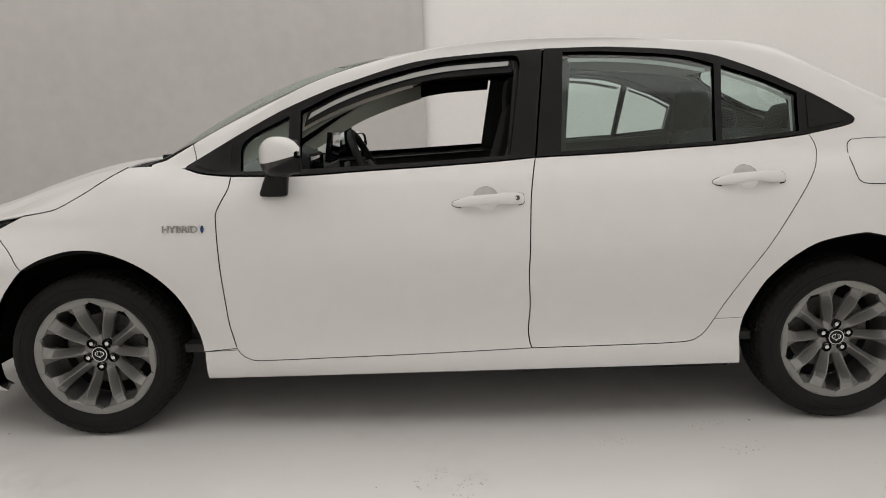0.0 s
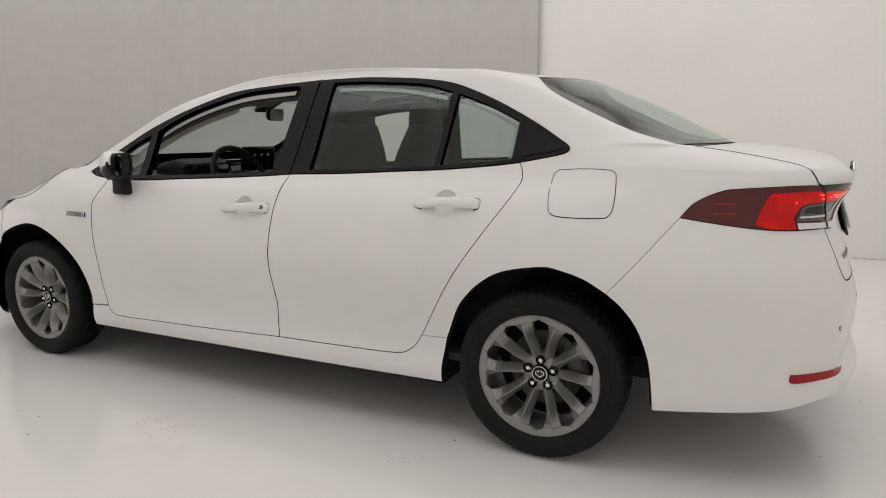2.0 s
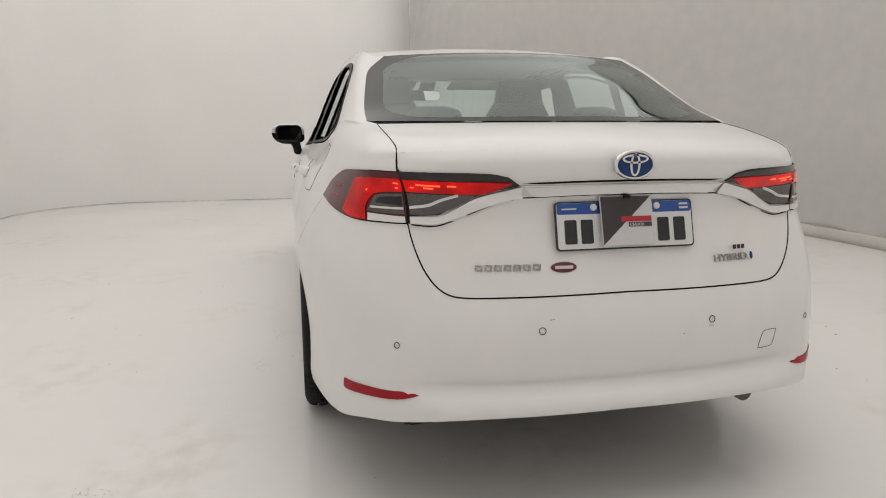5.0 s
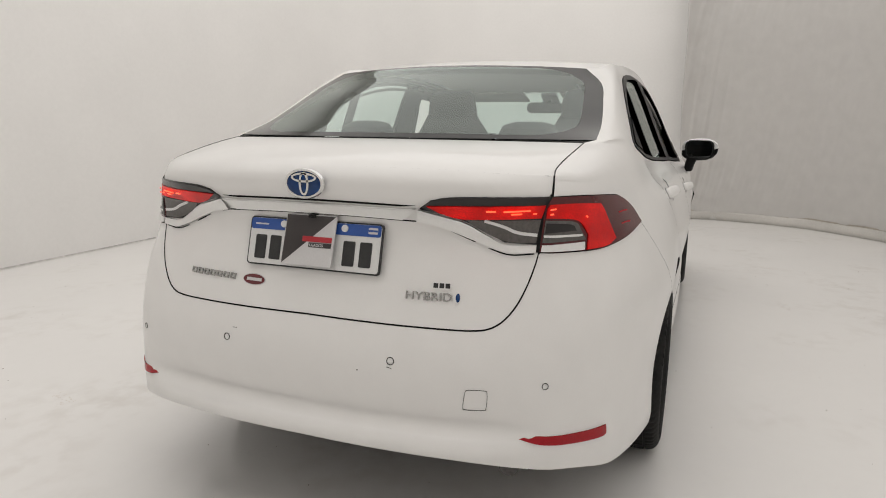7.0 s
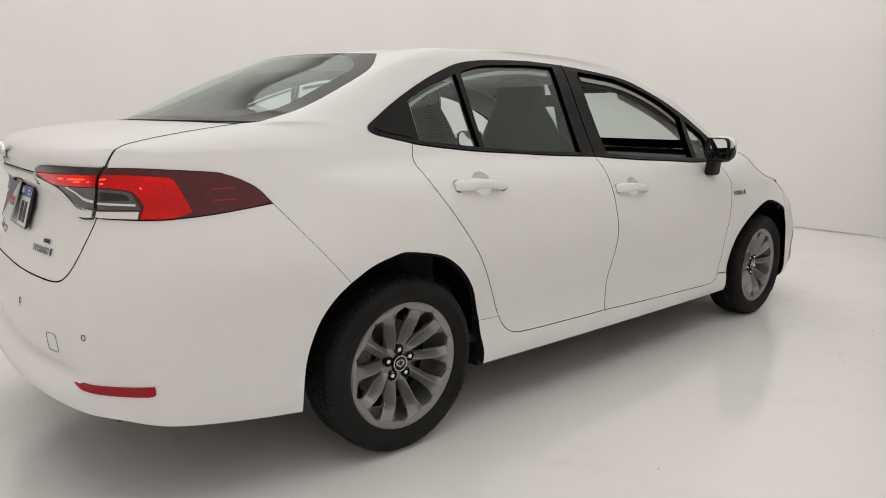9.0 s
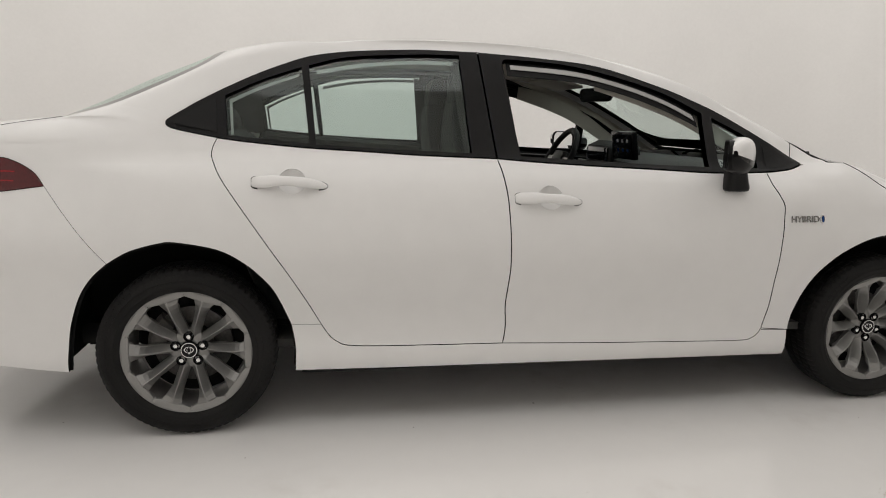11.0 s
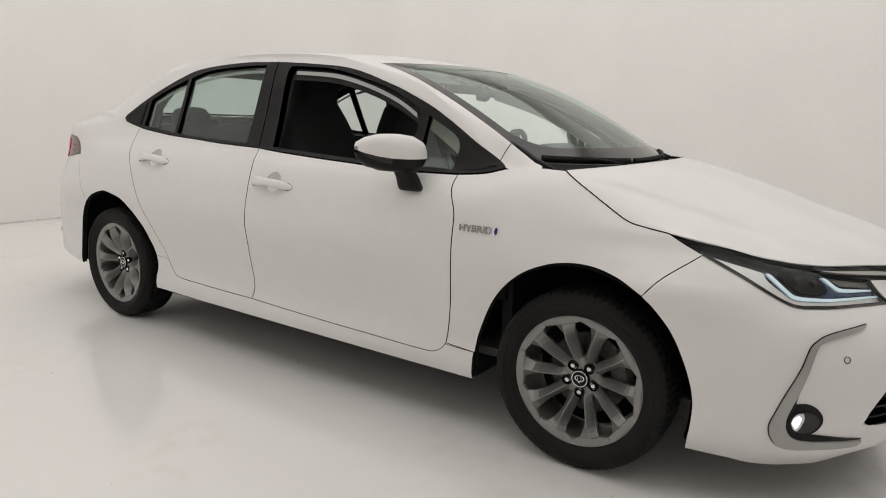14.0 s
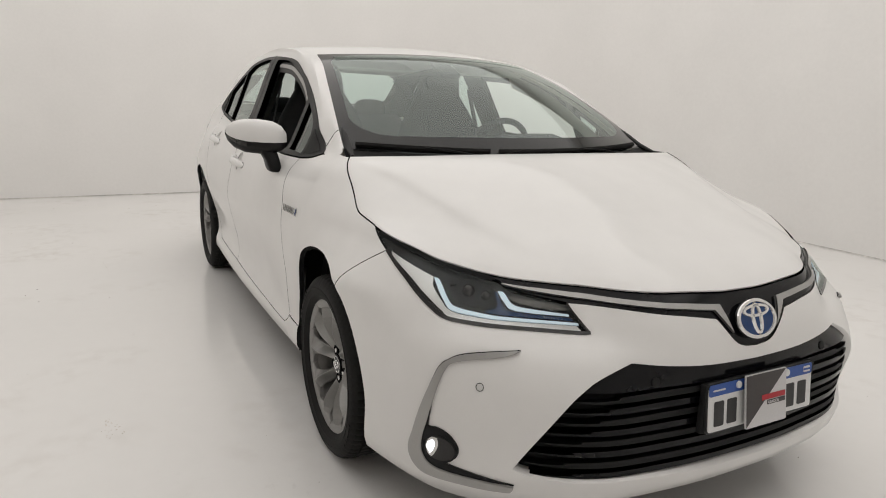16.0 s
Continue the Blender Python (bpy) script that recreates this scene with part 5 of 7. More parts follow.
def build_tail_lamp(side):
    k = dict(side=side, lap=0, step=0.025, gap=0)
    g = gap_u
    lamp = panel("tail_lamp", outline(TAIL_TOP, GAP_LINE, TAIL_LOW[::-1]), car, DARKRED, side=side, off=0.004, depth=0.02, label="smoked red tail lamp wrapping the corner", gap=0.002)
    panel("red_lens", outline([(g(0.966, -0.012), 0.966), (-2.200, 0.966), (-2.099, 0.961), (-2.068, 0.953), (-2.040, 0.908), (-2.022, 0.866)], [(-2.022, 0.866), (-2.077, 0.853), (-2.173, 0.851)], [(-2.173, 0.851), (-2.160, 0.887)], [(-2.160, 0.887), (-2.186, 0.914), (-2.225, 0.928), (g(0.934, -0.008), 0.934)], [(g(0.934, -0.008), 0.934), (g(0.957, -0.008), 0.957), (g(0.966, -0.012), 0.966)]), lamp, REDLENS, off=0.007, depth=0.004, label="bright red lens", **k)
    panel("reverse_lens", outline([(g(0.929, -0.008), 0.929), (-2.219, 0.922), (-2.191, 0.900), (-2.172, 0.876)], [(-2.172, 0.876), (g(0.874, -0.008), 0.874)], [(g(0.874, -0.008), 0.874), (g(0.929, -0.008), 0.929)]), lamp, LENSGREY, off=0.006, depth=0.004, label="grey reversing lens", **k)
    panel("lamp_cell", outline([(g(0.922, -0.014), 0.922), (-2.232, 0.916), (-2.210, 0.900)], [(-2.210, 0.900), (g(0.897, -0.014), 0.897)], [(g(0.897, -0.014), 0.897), (g(0.922, -0.014), 0.922)]), lamp, SMOKE, off=0.0066, depth=0.002, **k)
    strip("chrome_line", [(g(0.891, -0.010), 0.890), (-2.270, 0.889), (-2.190, 0.888)], 0.006, lamp, CHROME, side, 0.009)
    panel("chrome_trim", outline([(-2.180, 0.871), (g(0.868, -0.008), 0.868)], [(g(0.868, -0.008), 0.868), (g(0.852, -0.006), 0.852)], [(g(0.852, -0.006), 0.852), (-2.185, 0.851)], [(-2.185, 0.851), (-2.180, 0.871)]), lamp, BRIGHTTRIM, off=0.008, depth=0.004, **k)
    for zz in (0.897, 0.927):
        strip("reflex_line", [(-1.965, zz), (-1.930, zz + 0.001), (-1.900, zz)], 0.004, lamp, REFLECTOR, side, 0.005)
    for row in ([(g(0.954, -0.020), 0.954), (g(0.954, -0.048), 0.955)], [(g(0.943, -0.024), 0.943), (g(0.943, -0.040), 0.943)], [(-2.172, 0.934), (-2.166, 0.930)]):
        strip("lit_cell", row, 0.0035, lamp, LITRED, side, 0.0125, 0.002, label="glowing lamp cell")
    inner = panel("lid_lamp", outline([(g(0.987, 0.010), 0.987), (-2.562, 0.984), (-2.640, 0.974)], [(-2.640, 0.974), (-2.672, 0.954)], [(-2.672, 0.954), (-2.560, 0.926), (-2.444, 0.872)], [(-2.444, 0.872), (g(0.868, 0.008), 0.868)], [(g(0.868, 0.008), 0.868), (g(0.900, 0.008), 0.900), (g(0.957, 0.008), 0.957), (g(0.987, 0.010), 0.987)]), lid_ob, SMOKE, side=side, off=0.005, depth=0.012, lap=0, label="tail lamp section on the trunk lid", gap=0.001)
    panel("red_lens", outline([(-2.650, 0.963), (-2.500, 0.966), (g(0.966, 0.014), 0.966)], [(g(0.966, 0.014), 0.966), (g(0.935, 0.010), 0.935)], [(g(0.935, 0.010), 0.935), (-2.473, 0.933), (-2.560, 0.932), (-2.610, 0.944), (-2.650, 0.962)]), inner, REDLENS, off=0.008, depth=0.004, label="bright red lens", **k)
    for u0, u1, z in ((0.050, 0.120, 0.956), (0.070, 0.098, 0.949), (0.140, 0.165, 0.957), (0.030, 0.040, 0.948)):
        strip("lit_cell", [(g(z, u0), z), (g(z, u1), z)], 0.0028, inner, LITRED, side, 0.0135, 0.002, label="glowing lamp cell")
    panel("grey_lens", outline([(-2.549, 0.929), (g(0.931, 0.010), 0.931)], [(g(0.931, 0.010), 0.931), (g(0.874, 0.012), 0.874)], [(g(0.874, 0.012), 0.874), (-2.440, 0.876), (-2.520, 0.908), (-2.549, 0.929)]), inner, LENSGREY, off=0.007, depth=0.004, **k)
    strip("light_guide", [(-2.500, 0.929), (-2.450, 0.914), (-2.410, 0.899), (g(0.893, 0.012), 0.893)], 0.008, inner, WHITEPL, side, 0.009, label="white light guide")
    panel("chrome_trim", outline([(-2.676, 0.953), (-2.655, 0.949), (-2.561, 0.924), (-2.500, 0.894), (-2.444, 0.868), (g(0.868, 0.010), 0.868)], [(g(0.868, 0.010), 0.868), (g(0.850, 0.010), 0.850)], [(g(0.850, 0.010), 0.850), (-2.429, 0.846), (-2.480, 0.858), (-2.533, 0.877), (-2.616, 0.907), (-2.684, 0.9195)], [(-2.684, 0.9195), (-2.676, 0.953)]), inner, BRIGHTTRIM, off=0.010, depth=0.008, **k)


for s_ in (1, -1):
    build_headlamp(s_)
    build_tail_lamp(s_)
for s_ in (1, -1):
    strip("lamp_gap", [(p - 0.003, q) for p, q in GAP_LINE], 0.0115, lid_ob, SEAM, s_, 0.003, 0.004)
    strip("lid_gap", [(-2.269, 1.032), (-2.292, 0.985)], 0.0045, lid_ob, SEAM, s_, 0.0009, 0.001)
    strip("trim_joint", [(-2.364, 0.8475), (-2.429, 0.8435), (-2.480, 0.8555), (-2.533, 0.8745), (-2.616, 0.9045), (-2.686, 0.9175)], 0.0030, lid_ob, SEAM, s_, 0.0012, 0.002)
    strip("trim_joint", [(-2.684, 0.9175), (-2.850, 0.9225), (UR, 0.9235)], 0.0035, lid_ob, SEAM, s_, 0.0012, 0.002)
    strip("lid_gap", LID_SIDE[4:-1] + [(-2.800, 0.665), (UR, 0.667)], 0.0040, lid_ob, SEAM, s_, 0.0008, 0.001)
bar = both_ends(half_open([(-2.6865, 0.9205), (-2.850, 0.926), (UR, 0.927)]), half_open([(-2.6785, 0.953), (-2.850, 0.956), (UR, 0.957)]), UR)
panel("lid_chrome_bar", bar, lid_ob, BRIGHTTRIM, off=0.0105, depth=0.008, lap=0, step=0.025, label="chrome bar between the tail lamps")
panel("bar_joint", both_ends(half_open([(-2.690, 0.955), (-2.850, 0.958), (UR, 0.959)]), half_open([(-2.680, 0.959), (-2.850, 0.963), (UR, 0.964)]), UR), lid_ob, SEAM, off=0.001, depth=0.002, lap=0, gap=0)

# nose: black bar, chrome strips, lower grille
NOSE_TOP = [(2.075, 0.7455), (2.188, 0.7410), (2.382, 0.7355), (2.655, 0.7273), (2.802, 0.7195), (UF, 0.719)]
NOSE_LOW = [(2.075, 0.7440), (2.110, 0.7370), (2.186, 0.7195), (2.331, 0.7030)]
nose_bar = panel("nose_bar", both_ends(half_open(NOSE_LOW, BAR_LOW, BAR_NOSE), half_open(NOSE_TOP), UF), car, GLOSSBLACK, off=-0.003, depth=0.03, step=0.03, label="gloss black bar under the hood edge", gap=0.001)
for s_ in (1, -1):
    panel("chrome_strip", outline([(2.122, 0.7310), (2.321, 0.7232), (2.563, 0.7122), (2.770, 0.6955)], [(2.770, 0.6955), (2.798, 0.6280)], [(2.798, 0.6280), (2.748, 0.6846)], [(2.748, 0.6846), (2.558, 0.7020), (2.321, 0.7138), (2.122, 0.7290)]), nose_bar, SATIN, side=s_, off=0.005, depth=0.008, lap=0, gap=0, step=0.02, label="satin silver strip")
grille = panel("lower_grille", both_ends(half_open(GRILLE_LOW) - [0, 0.01], half_open(GRILLE_TOP, GRILLE_TOP2) + [0, 0.006], UF), front_bumper, PLASTIC, off=-0.060, depth=0.01, lap=0, gap=-0.006, label="black slatted lower grille")
gt = np.array(GRILLE_TOP)
gl = np.array(GRILLE_LOW[:4])[::-1]


def grille_edge(z):
    return float(np.interp(z, gt[:, 1], gt[:, 0])) if z > 0.303 else float(np.interp(z, gl[:, 1], gl[:, 0]))


panel("grille_band", both_ends(half_open([(grille_edge(0.520) + 0.005, 0.520), (2.604, 0.5174), (UF, 0.508)]), half_open([(grille_edge(0.520) + 0.005, 0.524), (2.442, 0.5634), (2.496, 0.5815), (2.579, 0.5702), (2.711, 0.5576), (UF, 0.553)]), UF), grille, GLOSSBLACK, off=-0.012, depth=0.02, lap=0, gap=0, label="gloss black upper grille band")
for s_ in (1, -1):
    panel("parking_sensor", disc(2.560, 0.5335, 0.0115, 0.0115, 20), grille, PLASTIC, side=s_, off=-0.009, depth=0.004, lap=0, gap=0, step=0.02, label="small black parking sensor")
for q in range(8):
    z = 0.296 + 0.0285 * q
    a = grille_edge(z + 0.006) + 0.004
    sl = both_ends(half_open([(a, z), (2.5, z - 0.004), (UF, z - 0.005)]), half_open([(a, z + 0.004), (a + 0.11, z + 0.005), (a + 0.15, z + 0.0115), (UF, z + 0.0105)]), UF)
    panel("slat", sl, grille, PLASTIC if q % 2 else GLOSSBLACK, off=-0.014, depth=0.03, lap=0, gap=0, step=0.03)


def build_corner_trim(side):
    k = dict(side=side, lap=0, gap=0, step=0.025)
    outer = [(2.211, 0.600), (2.133, 0.592), (2.067, 0.578), (2.035, 0.562), (2.014, 0.542), (1.992, 0.489), (1.962, 0.414), (1.941, 0.353), (1.929, 0.312), (1.937, 0.278), (1.963, 0.252), (1.997, 0.245), (2.060, 0.245), (2.190, 0.2475), (2.209, 0.252), (2.215, 0.263)]
    inner = [(2.215, 0.266), (2.120, 0.270), (2.037, 0.272), (1.998, 0.280), (1.977, 0.299), (1.970, 0.323), (1.974, 0.356), (1.987, 0.396), (2.001, 0.446), (2.018, 0.506), (2.033, 0.544), (2.050, 0.558), (2.104, 0.573), (2.180, 0.588), (2.211, 0.600)]
    t = panel("corner_trim", outline(outer, [outer[-1], inner[0]], inner), front_bumper, SATIN, off=0.007, depth=0.012, label="satin silver bumper corner trim", **k)
    strip("trim_shadow_line", [(p - 0.0015 if q < 0.56 else p, q + 0.0015 if q > 0.5 else q - 0.0008) for p, q in outer[:14]], 0.0026, t, SEAM, side, 0.0015, 0.002)
    pocket = panel("fog_pocket", outline([(2.000, 0.440), (1.994, 0.408), (1.991, 0.384)], [(1.991, 0.384), (2.024, 0.385), (2.055, 0.370), (2.075, 0.341), (2.068, 0.314), (2.042, 0.297), (2.092, 0.288), (2.216, 0.2695)], [(2.216, 0.2695), (2.120, 0.271), (2.037, 0.273), (1.998, 0.281), (1.977, 0.300), (1.969, 0.323), (1.972, 0.356), (1.987, 0.400), (2.000, 0.440)]), front_bumper, GLOSSBLACK, off=0.003, depth=0.006, label="gloss black fog lamp pocket", **k)
    fog = panel("fog_lamp", disc(2.0230, 0.3290, 0.0470, 0.0360, 36), pocket, GLOSSBLACK, off=0.0045, depth=0.004, holes=[disc(2.0230, 0.3290, 0.0425, 0.0318, 36)], label="round lit fog lamp", **k)
    panel("reflector", disc(2.0230, 0.3290, 0.0430, 0.0322, 32), fog, SMOKE, off=0.0036, depth=0.001, label="dark fog lamp reflector", **k)
    # light caught by the bowl's outer half is put into its silver colour
    panel("lit_bowl", outline([(1.984, 0.327), (1.990, 0.345), (2.002, 0.356), (2.016, 0.357)], [(2.016, 0.357), (2.020, 0.340), (2.013, 0.318), (2.003, 0.303)], [(2.003, 0.303), (1.992, 0.309), (1.984, 0.327)]), fog, LAMPSILVER, off=0.0042, depth=0.001, label="lit half of the fog lamp bowl, set in silver", **k)
    panel("bulb", outline([(1.9865, 0.327), (1.992, 0.341), (2.003, 0.350)], [(2.003, 0.350), (2.011, 0.341), (2.006, 0.322), (1.998, 0.311)], [(1.998, 0.311), (1.9865, 0.327)]), fog, FOGGLOW, off=0.0050, depth=0.001, label="bright white fog light", **k)


for s_ in (1, -1):
    build_corner_trim(s_)


def ring_mark(name, u, z, r, parent, side=1, b=None, width=0.0016, material=None):
    o, i = disc(u, z, r, b), disc(u, z, r - width, (b - width) if b else None)
    return panel(name, o, parent, material or SEAM, side=side, off=0.0008, depth=0.001, gap=0, lap=0, holes=[i], step=0.02)


for s_ in (1, -1):
    ring_mark("parking_sensor", 2.122, 0.514, 0.0100, front_bumper, s_)
    ring_mark("parking_sensor", -2.341, 0.540, 0.0085, rear_bumper, s_)
    ring_mark("parking_sensor", u_of(-2.366, 0.25), 0.578, 0.0100, rear_bumper, s_)
    panel("rear_reflector", outline([(-2.147, 0.409), (-2.145, 0.389), (-2.150, 0.383), (-2.162, 0.381)], [(-2.162, 0.381), (-2.240, 0.385), (-2.311, 0.389), (-2.356, 0.392), (-2.395, 0.400), (-2.443, 0.409)], [(-2.443, 0.409), (-2.300, 0.412), (-2.147, 0.409)]), rear_bumper, REFLECTOR, side=s_, off=0.003, depth=0.004, lap=0, gap=0, step=0.025, label="dark red bumper reflector")
    # folded joint of the sill and fender ends
    strip("joint_line", [(0.958, 0.3195), (0.900, 0.322), (0.838, 0.325)], 0.002, SIDES[s_][0], SEAM, s_, 0.0006, 0.001)
strip("scratch_mark", [(u_of(-2.366, 0.25) - 0.010, 0.562), (u_of(-2.366, 0.25) + 0.004, 0.560)], 0.0014, rear_bumper, INK, -1, 0.0005, 0.0006)
strip("scratch_mark", [(u_of(-2.366, 0.25) - 0.020, 0.606), (u_of(-2.366, 0.25) - 0.034, 0.607)], 0.0012, rear_bumper, INK, 1, 0.0005, 0.0006)
panel("scratch_mark", disc(u_of(-2.366, 0.25) - 0.090, 0.545, 0.0018), rear_bumper, INK, side=-1, off=0.0005, depth=0.0006, gap=0, lap=0)
tow = outline([(-2.530, 0.5225), (-2.489, 0.523), (-2.4815, 0.516), (-2.483, 0.477), (-2.491, 0.4685), (-2.535, 0.467), (-2.543, 0.474), (-2.5375, 0.515), (-2.530, 0.5225)])
towc = tow.mean(0)
panel("tow_cover", tow, rear_bumper, SEAM, side=-1, off=0.0008, depth=0.001, gap=0, lap=0, holes=[towc + (tow - towc) * 0.968], step=0.03, label="square tow eye cover outline")


def build_handle(door, u0, u1, z0, z1, side, keyed):
    """Pull handle over a round cup pressed into the door."""
    cu, cz = (-0.066, 0.853) if u0 > -0.5 else (-0.982, 0.905)
    rings = []
    for q in range(9):
        r = 1 - q / 8
        e = disc(cu, cz, 0.047 * max(r, 0.02), 0.043 * max(r, 0.02), 28)
        p, n_ = Wn(e[:, 0], e[:, 1])
        rings.append((p - n_ * 0.030 * (1 - r ** 2.2)) * [1, side, 1])
    bm = loft_bm(rings, caps=False)
    part("handle_cup", bm, PAINT, door)
    rings = []
    shape = [(0.0, -0.002, 0.003, 0.004), (0.02, 0.0, 0.008, 0.006), (0.06, 0.003, 0.012, 0.008), (0.12, 0.008, 0.0155, 0.009), (0.22, 0.018, 0.0185, 0.010), (0.32, 0.026, 0.0185, 0.010), (0.46, 0.030, 0.0170, 0.010), (0.60, 0.030, 0.0170, 0.010), (0.70, 0.026, 0.0205, 0.010), (0.80, 0.014, 0.0215, 0.012), (0.92, 0.007, 0.0210, 0.011), (0.98, 0.002, 0.0180, 0.009), (1.0, -0.002, 0.0125, 0.005)]
    for s, out, h, d in shape:
        u, z = u0 + (u1 - u0) * s, z0 + (z1 - z0) * s
        p, n_ = Wn(u, z)
        p, n_ = p[0] * [1, side, 1], n_[0] * [1, side, 1]
        upv = np.array([0, 0, 1.0]) - n_ * n_[2]
        upv /= np.linalg.norm(upv)
        rings.append([p + n_ * (out + d * math.sin(t)) + upv * h * np.sign(math.cos(t)) * abs(math.cos(t)) ** 0.7 for t in [2 * math.pi * q / 16 for q in range(16)]])
    # dark sheet under both handle ends paints in the shaded gap round them
    for run_ in ([q for q in shape if q[0] <= 0.12], [q for q in shape if q[0] >= 0.92]):
        top = [(u0 + (u1 - u0) * q[0], z0 + (z1 - z0) * q[0] + q[2] + 0.0008) for q in run_]
        low = [(u0 + (u1 - u0) * q[0], z0 + (z1 - z0) * q[0] - q[2] - 0.0008) for q in run_]
        grow = 0.0009 * (1 if u0 > u1 else -1)
        if run_[0][0] == 0.0:
            top[0], low[0] = (top[0][0] + grow, top[0][1]), (low[0][0] + grow, low[0][1])
        else:
            top[-1], low[-1] = (top[-1][0] - grow, top[-1][1]), (low[-1][0] - grow, low[-1][1])
        panel("handle_gap_shade", np.array(top + low[::-1]), door, SEAM, side=side, off=0.0006, depth=0.001, gap=0, lap=0, step=0.02)
    h = part("door_handle", loft_bm(rings), PAINT, door, "white pull door handle", angle=60)
    if keyed:
        p, n_ = Wn(u0 + (u1 - u0) * 0.90, z0 + (z1 - z0) * 0.90)
        d = Vector(n_[0] * [1, side, 1])
        m = Matrix.Translation(Vector(p[0] * [1, side, 1]) + d * 0.0196) @ d.to_track_quat("Y", "Z").to_matrix().to_4x4()
        bm = revolve_bm([(-0.004, 0.0085), (0.001, 0.0085), (0.0015, 0.006), (0.0, 0.004), (0.0, 0.0)], 20)
        bm.transform(m)
        part("key_lock", bm, STEEL, h, "small steel key lock")


for s_ in (1, -1):
    build_handle(SIDES[s_][1], 0.051, -0.199, 0.838, 0.851, s_, s_ > 0)
    build_handle(SIDES[s_][2], -0.862, -1.116, 0.890, 0.902, s_, False)


def build_mirror(side):
    door = SIDES[side][1]
    base = group_part("side_mirror", door, "white and black door mirror")
    sec = [(0.800, 0.676, 0.028, 1.005, 0.030), (0.815, 0.667, 0.044, 1.009, 0.050), (0.845, 0.655, 0.052, 1.012, 0.063), (0.895, 0.632, 0.056, 1.014, 0.068), (0.945, 0.606, 0.055, 1.016, 0.065), (0.980, 0.578, 0.046, 1.019, 0.051), (1.000, 0.552, 0.029, 1.023, 0.030), (1.006, 0.541, 0.011, 1.025, 0.011)]

    def ring(y, cx, a, cz, b, t0, t1, n, grow=0.0):
        out = []
        for q in range(n + 1):
            t = radians(t0 + (t1 - t0) * q / n)
            c, s = math.cos(t), math.sin(t)
            ca = math.copysign(abs(c) ** 0.75, c)
            x = cx + (a + grow) * (ca if c > 0 else max(ca, -0.62))
            out.append((x, y * side, cz + (b + grow) * math.copysign(abs(s) ** 0.85, s)))
        return out

    part("mirror_cap", loft_bm([ring(*s, -14, 180, 18) for s in sec], closed=False), PAINT, base, "white mirror cap")
    part("mirror_shell", loft_bm([ring(*s, 180, 346, 18) for s in sec], closed=False), BLACK, base, "black lower mirror shell")
    part("turn_signal", loft_bm([ring(y, cx, a, cz, b, -34, -15, 5, 0.0012) for y, cx, a, cz, b in sec[4:8]], closed=False), SMOKE, base, "grey mirror turn signal")
    # glass in a black rim on the rear face
    rim = rounded(0.172, 0.104, 0.035, 5)
    bm = bmesh.new()
    m = pose(0.586, 0.902 * side, 1.015, 0, 0, 27 * side)
    loft_bm([[m @ Vector((dx, y * sc, z * sc)) for y, z in rim] for sc, dx in ((1.06, 0.02), (1.06, -0.010), (1.0, -0.013), (0.95, -0.010), (0.94, -0.004))], caps=False, bm=bm)
    part("mirror_rim", bm, BLACK, base)
    bm = bmesh.new()
    bm.faces.new([bm.verts.new(m @ Vector((-0.005, y * 0.95, z * 0.95))) for y, z in rim])
    bm.faces.new([bm.verts.new(m @ Vector((0.0, y * 0.95, z * 0.95))) for y, z in rim[::-1]])
    part("mirror_glass", bm, MIRROR, base, "silvered mirror glass")
    rings = []
    for z, x, a, y, t in ((0.878, 0.664, 0.040, 0.842, 0.018), (0.882, 0.664, 0.046, 0.843, 0.024), (0.892, 0.663, 0.047, 0.845, 0.027), (0.925, 0.654, 0.042, 0.851, 0.028), (0.955, 0.643, 0.037, 0.862, 0.032), (0.985, 0.634, 0.034, 0.872, 0.036)):
        rings.append([(x + a * px, (y + t * pz) * side, z) for px, pz in rounded(2, 2, 0.6, 4)])
    part("mirror_foot", loft_bm(rings), BLACK, base, "black mirror foot")


for s_ in (1, -1):
    build_mirror(s_)


# ---- badges and plates ----
def text_mesh(body, size, extrude=0.0012, spacing=1.0):
    cu = bpy.data.curves.new("lettering", "FONT")
    cu.offset = 0.012 * size
    cu.body, cu.size, cu.extrude, cu.space_character, cu.align_x = body, size, extrude, spacing, "LEFT"
    ob = bpy.data.objects.new("lettering", cu)
    scene.collection.objects.link(ob)
    bpy.context.view_layer.update()
    me = bpy.data.meshes.new_from_object(ob)
    bpy.data.objects.remove(ob)
    return me


def lettering(name, body, u0, z0, width, height, parent, material, forward, side=1, off=0.002, label=""):
    """Raised letters laid on the skin; forward: +1 where the words run towards the nose."""
    me = text_mesh(body, 1.0, 0.02)
    co = np.array([v.co for v in me.vertices])
    lo, hi = co.min(0), co.max(0)
    q = (co - lo) / (hi - lo)
    u, z = u0 + forward * q[:, 0] * width, z0 + q[:, 1] * height
    p, n_ = Wn(u, z)
    p = p + n_ * (off + q[:, 2] * 0.0025)[:, None]
    if side < 0:
        p = p * [1, -1, 1]
    for v, c in zip(me.vertices, p):
        v.co = c
    me.materials.clear()
    me.materials.append(material)
    me.update()
    me.name = name
    ob = new(name, me)
    ob.parent = parent
    return tagged(ob, label=label)


